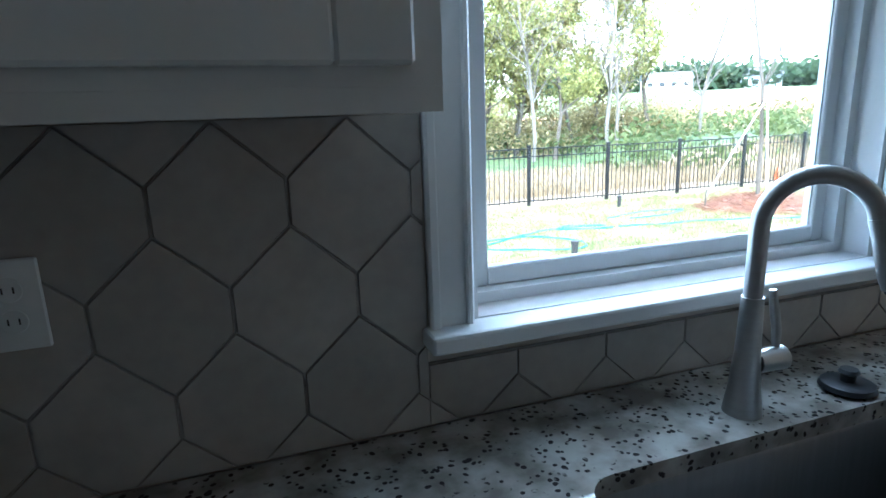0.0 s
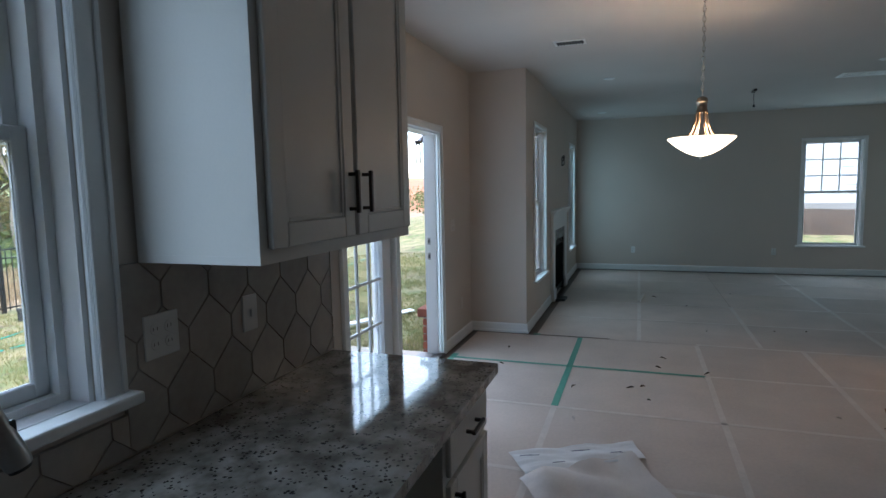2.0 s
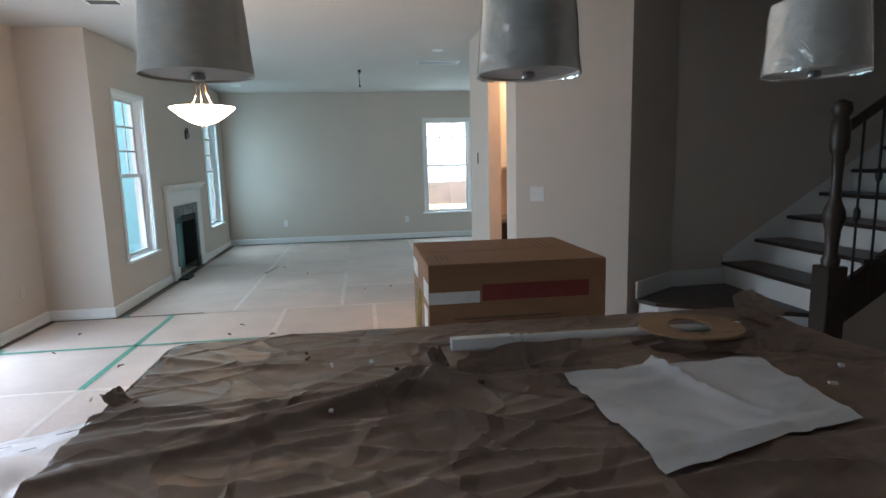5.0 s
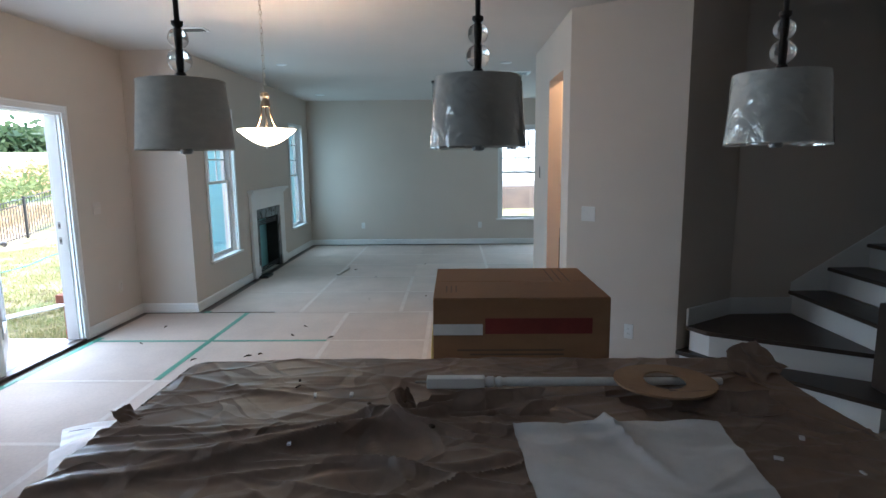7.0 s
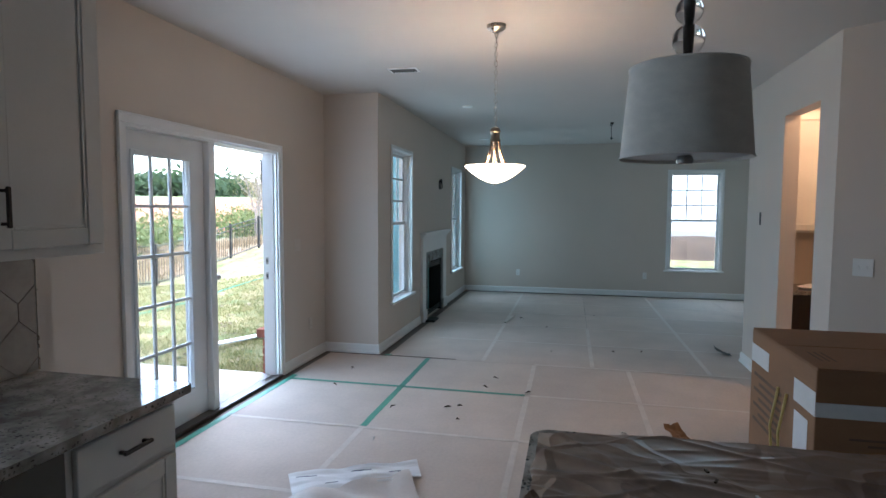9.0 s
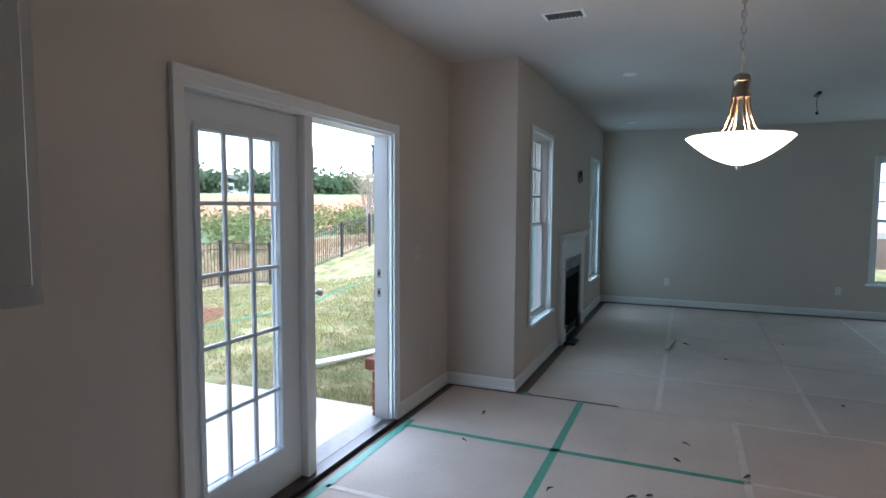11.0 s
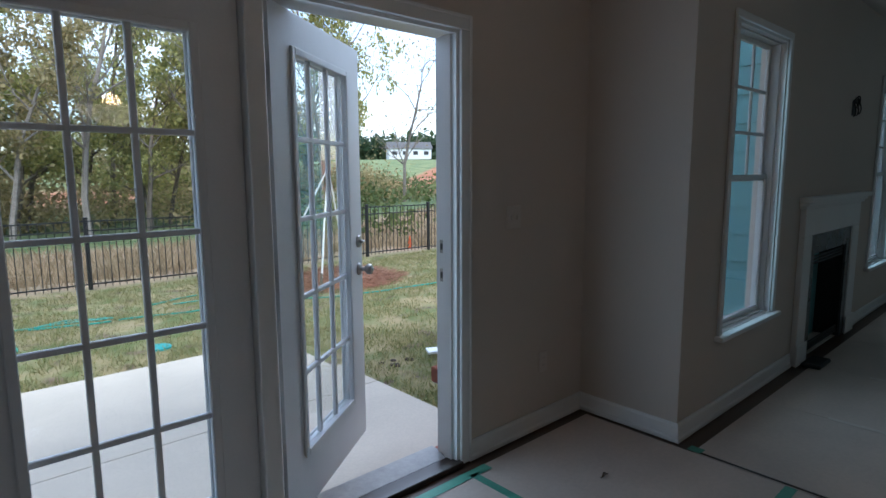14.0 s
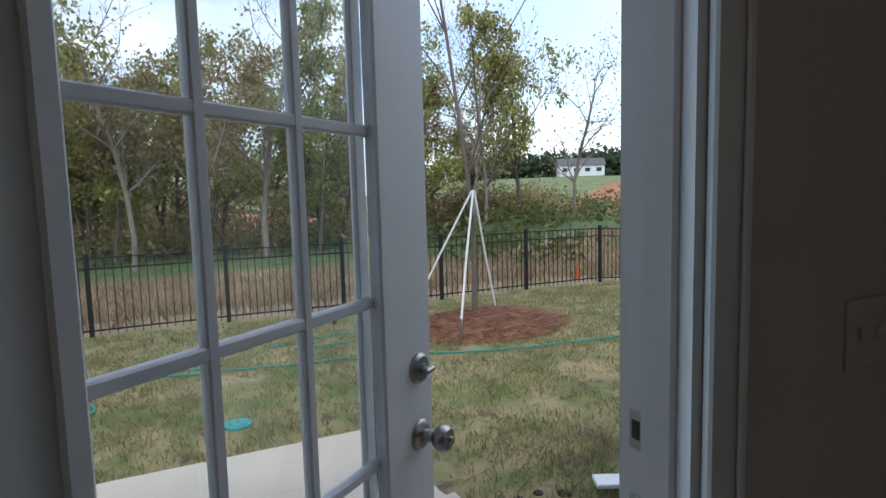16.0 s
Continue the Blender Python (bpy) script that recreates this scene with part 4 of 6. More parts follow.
CABWOOD = pmat("birch_underside", (0.30, 0.15, 0.06), 0.6, 0.15, 6, 0.1, stretch=(1, 6, 1))
up2 = upper_cabinet(2.10, 2.99, 2, "grey-white painted double-door wall cabinet beside the window", (0.90, 0.10))
up1 = upper_cabinet(0.01, 0.868, 2, "grey-white painted double-door wall cabinet over the tiled wall", (0.90, 0.92), 1.392)
for c, x0, x1, zu in ((up1, 0.01, 0.868, 1.406), (up2, 2.10, 2.99, 1.383)):
    part("underside", box(B(), x0 + 0.019, x1 - 0.019, 1.7375, KY - 0.0125, zu, zu + 0.0045), CABWOOD, c, "bare wooden underside")


def base_cabinet(x0, x1, label, drawer=True, low=0.0):
    c = base("base_cabinet", (0, 0, 0), label, "cabinet", "kitchen base cabinets")
    y = 1.435
    bm = B()
    box(bm, x0, x1, y, 2.05, 0.10, CT - 0.033 - low)
    if low:
        box(bm, x0, x1, y, y + 0.02, CT - 0.0329 - low, CT - 0.033)
    box(bm, x0, x1, y + 0.07, 2.05, 0.0, 0.0999)
    part("body", bm, CAB, c)
    if drawer:
        panel_door(c, "drawer_front", x0 + 0.02, x1 - 0.02, 0.68, 0.832, y - 0.0195, ((x0 + x1) / 2, 0.76), True)
    panel_door(c, "cabinet_door", x0 + 0.02, x1 - 0.02, 0.125, 0.655, y - 0.0195, (x0 + 0.055, 0.565))
    return c


base_cabinet(2.52, 2.985, "grey-white painted base cabinet with a drawer and a door")
sb = base_cabinet(1.02, 1.90, "grey-white painted sink base cabinet", False, 0.24)
base_cabinet(0.40, 1.00, "grey-white painted base cabinet under the granite counter")
base_cabinet(-0.40, 0.38, "grey-white painted base cabinet under the granite counter")
base_cabinet(-1.20, -0.42, "grey-white painted base cabinet under the granite counter")
# added near-black panel: the empty bay's shade as a colour
thing("dishwasher_gap_shade", box(B(), 1.93, 2.50, 2.03, 2.05, 0.0, CT - 0.04), SLOT, "near-black panel for the shade inside the empty dishwasher bay", "panel", kind="structure")


# ---- outlets and switches ----
def wall_plate(m, kind, wide=False, ganged=1, material=PLATE):
    w = 0.035 * (1 if ganged == 1 else 1.62)
    name = "wall_switch" if kind == "switch" else "wall_outlet"
    words = {"switch": "white double rocker switch plate on the wall", "outlet": "white duplex outlet plate on the wall", "blank": "white low-voltage plate on the wall"}[kind]
    o = base(name, (0, 0, 0), words, "switch" if kind == "switch" else "outlet")
    o.matrix_world = m
    part("plate", box(B(), -w, w, -0.006, 0, -0.058, 0.058, 0.002), material, o)
    for g in range(ganged):
        cx = 0 if ganged == 1 else (-0.023 + 0.046 * g)
        if kind == "switch":
            part("toggle", box(B(), cx - 0.005, cx + 0.005, -0.014, -0.0062, -0.012, 0.012, 0.002), material, o)
        else:
            for dz in (-0.02, 0.02):
                s = part("socket", lathe(B(), [(0.016, 0), (0.015, 0.001)], (0, 0, 0), 16), material, o, at=pose(cx, -0.0061, dz, 90))
                part("slots", box(box(B(), -0.007, -0.005, -0.004, 0.004, 0.0011, 0.0014), 0.005, 0.007, -0.004, 0.004, 0.0011, 0.0014), SLOT, s)
    return o


TY = KY - 0.0107
wall_plate(pose(0.427, TY, 1.178), "outlet")
wall_plate(pose(2.155, TY, 1.172), "outlet", ganged=2)
wall_plate(pose(2.513, TY, 1.154), "switch")
ang = math.degrees(math.atan2(-2.425 - PY, 5.05 - 5.555))
nrm = Vector((-(-2.425 - PY), 5.05 - 5.555, 0)).normalized()


def on_angled(k, z):
    """A pose on the angled wall, k along it from its outer corner, facing the kitchen."""
    p = Vector((5.555, PY, z)) + Vector((5.05 - 5.555, -2.425 - PY, 0)) * k
    rz = math.degrees(math.atan2(-2.425 - PY, 5.05 - 5.555))
    return pose(p.x, p.y, p.z, 0, 0, rz + 0.0)


wall_plate(on_angled(0.20, 1.169), "switch", ganged=2)
wall_plate(on_angled(0.60, 0.27), "outlet")
wall_plate(pose(FX, 0.989, 0.37, 0, 0, -90), "outlet")
wall_plate(pose(FX, -1.28, 0.37, 0, 0, -90), "outlet")
wall_plate(pose(6.29, DY, 1.186), "switch", ganged=2, material=PLATEW)
wall_plate(pose(6.55, DY, 0.373), "outlet", material=PLATEW)
slot = thing("wall_box", cells(B(), -0.022, 0.022, -0.06, 0.06, [(-0.014, 0.014, -0.05, 0.05)], lambda m, a_, b_, c_, d_: box(m, a_, b_, 0.0005, 0.004, c_, d_)), SLOT, "small open black thermostat box in the wall", "wall box")
slot.matrix_world = pose(7.09, PY, 1.468)
part("box_back", box(B(), -0.0139, 0.0139, 0.0005, 0.002, -0.0499, 0.0499), SLOT, slot)

# ---- island ----
IX0, IX1, IY0, IY1 = 1.72, 2.86, -1.83, 0.135
island = base("kitchen_island", (0, 0, 0), "white panelled kitchen island base", "island")
part("body", box(B(), 1.80, 2.42, -1.76, 0.06, 0.10, 0.860), CAB, island)
part("toe_kick", box(B(), 1.87, 2.38, -1.74, 0.04, 0.0, 0.0999), CAB, island)
for yy in (0.0, -1.76):
    part("corner_post", box(B(), 2.421, 2.50, yy - 0.02, yy + 0.07, 0.0, 0.860, 0.004), TRIM, island, "white corner post")
for k in range(3):
    ya = -1.70 + k * 0.585
    bm = B()
    box(bm, 2.421, 2.435, ya, ya + 0.06, 0.12, 0.82, 0.003)
    box(bm, 2.421, 2.435, ya + 0.50, ya + 0.56, 0.12, 0.82, 0.003)
    box(bm, 2.421, 2.435, ya + 0.06, ya + 0.50, 0.12, 0.18, 0.003)
    box(bm, 2.421, 2.435, ya + 0.06, ya + 0.50, 0.76, 0.82, 0.003)
    part("back_panel", bm, CAB, island)
thing("island_top", prism(B(), rounded(IX0, IX1, IY0, IY1, 0.06, 8), 0.861, 0.894), GRANITE, "speckled granite island top mostly hidden by paper", "countertop")

# brown paper over the island, creased across its length
rng = np.random.default_rng(4)
NX, NY = 210, 230
px0, px1, py0, py1 = 1.70, 2.865, -1.88, 0.12
creases = []
for count, slope, amp, wid, ln in ((26, 0.28, (0.010, 0.024), (0.012, 0.034), (0.22, 0.75)), (34, 0.45, (0.004, 0.012), (0.005, 0.012), (0.10, 0.40)), (16, 1.6, (0.004, 0.010), (0.006, 0.014), (0.06, 0.20))):
    creases += [(rng.uniform(1.7, 2.86), rng.uniform(-1.9, 0.1), rng.normal(0, slope), rng.uniform(*amp), rng.uniform(*wid), rng.uniform(*ln)) for _ in range(count)]


def paper_height(x, y):
    h = 0.008 + 0.010 * (noise.noise(Vector((x * 2.4, y * 1.6, 3.1))) + 0.5) + 0.014 * (0.5 - abs(noise.noise(Vector((x * 4.2 + y, y * 3.1 - x, 7.7))))) + 0.006 * (0.5 - abs(noise.noise(Vector((x * 9, y * 6.5 + x * 3, 2.7)))))
    for cx, cy, slope, amp, wid, ln in creases:
        d = (x - cx) - slope * (y - cy) - 0.03 * noise.noise(Vector((y * 3, cx * 9, 0)))
        if abs(d) < 5 * wid:
            h += amp * math.exp(-abs(d / wid) ** (1.0 if d > 0 else 1.8)) * math.exp(-((y - cy) / ln) ** 2)
    return max(0.002, 0.004 + (h - 0.004) * (1 - 0.60 * min(1, max(0, (x - 2.34) / 0.14))))


def paper_edge(y):
    """How far the torn far edge stands from the island's edge."""
    return px1 - 0.03 * abs(noise.noise(Vector((y * 2.2, 0.3, 5)))) - 0.015 * abs(noise.noise(Vector((y * 9, 1.3, 5)))) - 0.06 * max(0, 1 - abs(y - 0.1) / 0.30)


bm = B()
grid = []
for i in range(NX + 1):
    rowv = []
    for j in range(NY + 1):
        v = j / NY
        y = py0 + (py1 - py0) * v
        xe = paper_edge(y)
        x = px0 + (xe - px0) * i / NX
        yy = y + (0.02 * noise.noise(Vector((x * 6, 2.0, 1.0))) - 0.012 if j == NY else 0)
        z = 0.8945 + paper_height(x, y)
        if j == NY:
            z -= 0.004
        over = max(0, IY0 + 0.01 - yy)
        rowv.append(bm.verts.new((x, yy, z - min(0.25, over * 3.5))))
    grid.append(rowv)
for i in range(NX):
    for j in range(NY):
        bm.faces.new((grid[i][j], grid[i + 1][j], grid[i + 1][j + 1], grid[i][j + 1]))
thing("builders_paper", bm, KRAFT, "creased brown builders paper covering the island top", "paper", smooth=True)


def torn_piece(at, sx, sy, curl, label, material=KRAFT, seed=1, turn=0.0, lift=0.0):
    bm = B()
    n = 14
    g = []
    for i in range(n + 1):
        r = []
        for j in range(n + 1):
            u, v = i / n - 0.5, j / n - 0.5
            w = 1 + 0.35 * noise.noise(Vector((u * 3 + seed, v * 3, seed)))
            r.append(bm.verts.new((u * sx * w, v * sy * w, lift + curl * (u + 0.5) ** 2 + 0.25 * curl * noise.noise(Vector((u * 5, v * 5, seed * 3.3))) + 0.006)))
        g.append(r)
    for i in range(n):
        for j in range(n):
            bm.faces.new((g[i][j], g[i + 1][j], g[i + 1][j + 1], g[i][j + 1]))
    ob = thing("torn_paper", bm, material, label, "paper", "torn paper scraps", smooth=True)
    ob.matrix_world = pose(*at, 0, 0, turn)
    return ob


PZ = 0.911
torn_piece((2.37, -0.86, PZ), 0.07, 0.36, 0.055, "torn curled strip of brown paper on the island", KRAFT, 2, 8)
torn_piece((2.40, -1.52, PZ), 0.06, 0.26, 0.045, "torn curled strip of brown paper on the island", KRAFT, 5, -5)
torn_piece((2.72, -1.76, PZ), 0.13, 0.20, 0.06, "crumpled torn flap of brown paper on the island", KRAFT, 7, 30)
torn_piece((2.34, 0.085, PZ), 0.07, 0.06, 0.03, "dark curled paper flap at the island edge", KRAFT, 9, 60)
torn_piece((2.41, -0.655, PZ), 0.05, 0.05, 0.05, "small torn bit of brown paper", KRAFT, 11, 40)

# white sheet on the island
bm = B()
n = 40
c00, c10, c11, c01 = Vector((2.295, -0.93)), Vector((2.32, -1.45)), Vector((1.97, -1.43)), Vector((1.85, -0.95))
g = []
for i in range(n + 1):
    r = []
    for j in range(n + 1):
        u, v = i / n, j / n
        p = c00 * (1 - u) * (1 - v) + c10 * u * (1 - v) + c11 * u * v + c01 * (1 - u) * v
        z = 0.8945 + paper_height(p.x, p.y) * 0.8 + 0.012 + 0.010 * abs(noise.noise(Vector((u * 4 - v * 2, v * 3 + u, 9)))) + 0.02 * math.exp(-((u - 0.45 - v * 0.25) / 0.03) ** 2) * (1 - v)
        r.append(bm.verts.new((p.x, p.y, z)))
    g.append(r)
for i in range(n):
    for j in range(n):
        bm.faces.new((g[i][j], g[i + 1][j], g[i + 1][j + 1], g[i][j + 1]))
thing("white_sheet", bm, SHEET, "creased white sheet of paper lying on the brown paper", "paper", smooth=True)

spindle = base("stair_spindle", (2.565, -0.70, 0.934), "white turned stair spindle lying on the island", "spindle", turn=-90)


def lying(profile, seg=18):
    bm = lathe(B(), profile, (0, 0, 0), seg)
    bmesh.ops.rotate(bm, verts=bm.verts, cent=(0, 0, 0), matrix=Matrix.Rotation(radians(90), 3, "Y"))
    return bm


part("square_end", box(B(), 0.0, 0.175, -0.0165, 0.0165, -0.0165, 0.0165, 0.004, 2), TRIM, spindle)
part("dowel_pin", lying([(0.004, -0.035), (0.004, 0.0)], 10), STEEL, spindle, "steel dowel screw")
part("turned_shaft", lying([(0.012, 0.175), (0.0165, 0.185), (0.0165, 0.20), (0.012, 0.205), (0.016, 0.215), (0.016, 0.222), (0.012, 0.23), (0.0145, 0.25), (0.013, 0.5), (0.0105, 0.88)]), TRIM, spindle, smooth=True)

bm = B()
seg = 48
for ri, ro, z0, z1 in ((0.058, 0.143, 0, 0.006),):
    rr = []
    for rad, z in ((ri, z0), (ro, z0), (ro, z1), (ri, z1)):
        rr.append([bm.verts.new((rad * math.cos(TAU * i / seg), rad * math.sin(TAU * i / seg), z + 0.012 * math.cos(TAU * i / seg) + 0.012)) for i in range(seg)])
    for q in range(4):
        for i in range(seg):
            bm.faces.new((rr[q][i], rr[q][(i + 1) % seg], rr[(q + 1) % 4][(i + 1) % seg], rr[(q + 1) % 4][i]))
ring = thing("cardboard_ring", bm, CARDEDGE, "flat brown cardboard ring lying over the spindle", "cardboard")
ring.matrix_world = pose(2.52, -1.395, 0.938, 0, 7, 0)
for k, (x, w) in enumerate(((2.30, 0.03), (2.16, 0.03))):
    thing("painters_tape", box(B(), x - w / 2, x + w / 2, IY1 + 0.0006, IY1 + 0.002, 0.856, 0.8948), BLUETAPE, "strip of blue painters tape on the granite edge", "tape", "blue tape strips")


rc = np.random.default_rng(33)
for k in range(14):
    x, y = rc.uniform(1.85, 2.80), rc.uniform(-1.75, 0.05)
    w_, l_ = rc.uniform(0.003, 0.006), rc.uniform(0.004, 0.016)
    crumb = thing("paper_crumb", box(B(), -l_, l_, -w_, w_, 0, w_ * 1.2, 0.001), SHEET if k % 3 else DRYLEAF, "small pale crumb on the brown paper" if k % 3 else "small dark chip on the brown paper", "debris", "crumbs on the island")
    crumb.matrix_world = pose(x, y, 0.8945 + paper_height(x, y) + 0.0005, 0, 0, rc.uniform(0, 360))


# ---- cardboard boxes ----
def carton(at, sx, sy, sz, label, top=True):
    c = base("cardboard_box", at, label, "box", "stacked cardboard boxes")
    part("body", box(B(), 0, sx, 0, sy, 0, sz - 0.004, 0.004, 2), CARD, c)
    if top:
        for x0, x1 in ((0.001, sx / 2 - 0.003), (sx / 2 + 0.003, sx - 0.001)):
            part("flap", box(B(), x0, x1, 0.001, sy - 0.001, sz - 0.0039, sz, 0.0015), CARD, c)
    return c


lowbox = carton((3.11, -1.40, 0.0), 0.625, 0.70, 0.51, "brown corrugated cardboard box under another box")
topbox = carton((3.105, -1.395, 0.511), 0.625, 0.695, 0.55, "brown corrugated cardboard box with a red label band")
part("red_label", box(B(), -0.0012, -0.0002, 0.07, 0.49, 0.405, 0.468), REDLAB, topbox, "dark red label band")
part("white_label", box(B(), -0.0012, -0.0002, 0.50, 0.694, 0.400, 0.445), WHITELAB, topbox, "white paper label")
part("white_label", box(B(), 0.0, 0.17, 0.6952, 0.6962, 0.400, 0.475), WHITELAB, topbox, "white paper label")
part("white_label", box(B(), 0.05, 0.16, 0.6952, 0.6962, 0.24, 0.37), SHEET, topbox, "white paper label")
part("white_label", box(B(), 0.42, 0.62, 0.6952, 0.6962, 0.42, 0.49), WHITELAB, topbox, "white paper label")
for k in range(5):
    part("print_bar", box(B(), -0.0010, -0.0002, 0.18, 0.60 - 0.05 * (k % 3), 0.335 - k * 0.018, 0.342 - k * 0.018), PRINT, topbox)
for k in range(7):
    part("print_bar", box(B(), 0.28, 0.58 - 0.06 * (k % 2), 0.6952, 0.696, 0.37 - k * 0.03, 0.382 - k * 0.03), PRINT, topbox)
for k in range(6):
    part("print_bar", box(B(), 0.30, 0.60, 0.10 + 0.035 * (k % 3), 0.106 + 0.035 * (k % 3), 0.5502, 0.5506) if k < 3 else box(B(), 0.10, 0.22, 0.60 + 0.02 * (k - 3), 0.606 + 0.02 * (k - 3), 0.5502, 0.5506), PRINT, topbox)
for x in (0.22, 0.30):
    part("strap", tube(B(), [(x, 0.700, 0.40), (x + 0.03, 0.712, 0.25), (x + 0.01, 0.705, 0.08), (x + 0.04, 0.70, 0.0)], 0.005, 6), STRAP, topbox, "yellow plastic strap")
for k in range(4):
    part("print_bar", box(B(), 0.05, 0.60, 0.7002, 0.701, 0.42 - k * 0.06, 0.432 - k * 0.06), PRINT, lowbox)


# ---- pendant lamps ----
def pendant(at, wrapped):
    words = "grey linen drum pendant lamp still in plastic wrap" if wrapped else "grey linen drum pendant lamp with crystal balls"
    p = base("pendant_lamp", at, words, "pendant lamp", "pendants over the island")
    bm = B()
    seg = 40
    prof = [(0.109, 0.012), (0.096, 0.166), (0.0945, 0.166), (0.1075, 0.012)]
    rr = [[bm.verts.new((r * math.cos(TAU * i / seg), r * math.sin(TAU * i / seg), z)) for i in range(seg)] for r, z in prof]
    for q in range(4):
        for i in range(seg):
            bm.faces.new((rr[q][i], rr[q][(i + 1) % seg], rr[(q + 1) % 4][(i + 1) % seg], rr[(q + 1) % 4][i]))
    shade = part("shade", bm, LINEN, p, "pleatless grey linen drum shade", True)
    for r, z in ((0.1095, 0.010), (0.0965, 0.164)):
        ringv = [(r * math.cos(TAU * i / seg), r * math.sin(TAU * i / seg), z + 0.002) for i in range(seg + 1)]
        part("shade_trim", tube(B(), ringv, 0.0016, 6, False), LINEN, shade)
    part("diffuser", lathe(B(), [(0.1065, 0.016), (0.1065, 0.019)], seg=40), DIFFUSER, p, "white frosted diffuser")
    part("finial", lathe(B(), [(0.004, 0.0), (0.013, 0.002), (0.015, 0.008), (0.012, 0.0155)], seg=18), STEEL, p, "steel finial", True)
    part("cap", lathe(B(), [(0.0945, 0.158), (0.0945, 0.161)], seg=40), DIFFUSER, p)
    part("neck", lathe(B(), [(0.012, 0.157), (0.012, 0.184), (0.006, 0.19), (0.006, 0.285), (0.013, 0.292), (0.013, 0.30)], seg=16), BRONZE, p, smooth=True)
    for r, z in ((0.027, 0.214), (0.023, 0.263)):
        ball = lathe(B(), [(max(0.0062, r * math.sin(radians(a))), z - r * math.cos(radians(a))) for a in range(16, 165, 8)], seg=24)
        part("crystal_ball", ball, CRYSTAL, p, "clear crystal ball", True)
    zt = H - at[2]
    part("stem", tube(B(), [(0, 0, 0.298), (0, 0, zt - 0.02)], 0.006, 10), BRONZE, p)
    part("canopy", lathe(B(), [(0.012, zt - 0.03), (0.055, zt - 0.02), (0.06, zt - 0.001)], seg=24), BRONZE, p, smooth=True)
    if wrapped:
        bm = B()
        seg = 60
        rows_ = []
        for k in range(9):
            u = k / 8
            r0 = 0.1125 - 0.0135 * u
            rows_.append([bm.verts.new(((r0 + 0.0025 * noise.noise(Vector((math.cos(TAU * i / seg) * 4, math.sin(TAU * i / seg) * 4, k * 0.35 + at[1])))) * math.cos(TAU * i / seg), (r0 + 0.0025 * noise.noise(Vector((math.cos(TAU * i / seg) * 4, math.sin(TAU * i / seg) * 4, k * 0.35 + at[1])))) * math.sin(TAU * i / seg), 0.006 + 0.162 * u)) for i in range(seg)])
        for a_, b_ in zip(rows_, rows_[1:]):
            for i in range(seg):
                bm.faces.new((a_[i], a_[(i + 1) % seg], b_[(i + 1) % seg], b_[i]))
        w = part("plastic_wrap", bm, WRAP, p, "clear crinkled plastic wrap", True)
        w.visible_shadow = False
    return p


def wrap_mat():
    m = bpy.data.materials.new("clear_plastic")
    m.use_nodes = True
    n, l = m.node_tree.nodes, m.node_tree.links
    n.remove(n["Principled BSDF"])
    tr, gl, mx, lw = n.new("ShaderNodeBsdfTransparent"), n.new("ShaderNodeBsdfGlossy"), n.new("ShaderNodeMixShader"), n.new("ShaderNodeFresnel")
    gl.inputs["Roughness"].default_value = 0.06
    lw.inputs["IOR"].default_value = 1.5
    nz, bp, co = n.new("ShaderNodeTexNoise"), n.new("ShaderNodeBump"), n.new("ShaderNodeTexCoord")
    nz.inputs["Scale"].default_value = 15
    nz.inputs["Distortion"].default_value = 1.4
    bp.inputs["Strength"].default_value = 0.8
    bp.inputs["Distance"].default_value = 0.01
    l.new(co.outputs["Object"], nz.inputs["Vector"])
    l.new(nz.outputs["Fac"], bp.inputs["Height"])
    l.new(bp.outputs["Normal"], gl.inputs["Normal"])
    l.new(bp.outputs["Normal"], lw.inputs["Normal"])
    more = n.new("ShaderNodeMath")
    more.operation = "ADD"
    more.inputs[1].default_value = 0.2
    l.new(lw.outputs["Fac"], more.inputs[0])
    l.new(more.outputs[0], mx.inputs[0])
    l.new(tr.outputs[0], mx.inputs[1])
    l.new(gl.outputs[0], mx.inputs[2])
    l.new(mx.outputs[0], n["Material Output"].inputs["Surface"])
    return m


WRAP = wrap_mat()
pendant((2.278, -0.157, 1.613), False)
pendant((2.278, -0.843, 1.613), True)
pendant((2.278, -1.530, 1.613), True)

# ---- dining chandelier ----
ANTIQUE = pmat("antique_nickel", (0.34, 0.28, 0.22), 0.32, 0.1, 8, 0.04, metal=1.0)
BOWL = glow_mat("lit_alabaster_bowl", (1.0, 0.74, 0.46), 1.1)
BULB = glow_mat("lit_bulb", (1.0, 0.80, 0.55), 9.0)
ch = base("chandelier", (5.02, 0.535, 1.698), "lit glass bowl chandelier on a brushed nickel chain", "chandelier")
bowl = [(0.012, 0.012)] + [(0.198 * k / 12, 0.012 + 0.108 * (k / 12) ** 1.75) for k in range(1, 13)] + [(0.203, 0.126)]
inner = [(r - 0.006, z + 0.004) for r, z in bowl[::-1] if r > 0.02]
part("glass_bowl", lathe(B(), bowl + inner, seg=48, cap=False), BOWL, ch, "glowing white glass bowl", True)
part("bowl_finial", lathe(B(), [(0.003, -0.008), (0.009, 0.0), (0.012, 0.012)], seg=14), NICKEL, ch)
for i in range(6):
    t = TAU * i / 6 + 0.3
    pts = [(r * math.cos(t), r * math.sin(t), z) for r, z in ((0.105, 0.095), (0.088, 0.125), (0.058, 0.17), (0.037, 0.23), (0.028, 0.30))]
    part("arm", tube(B(), pts, 0.0055, 8), ANTIQUE, ch, smooth=True)
part("hub", lathe(B(), [(0.034, 0.285), (0.036, 0.30), (0.030, 0.31), (0.032, 0.345), (0.036, 0.35), (0.030, 0.375), (0.012, 0.385)], seg=24), ANTIQUE, ch, smooth=True)
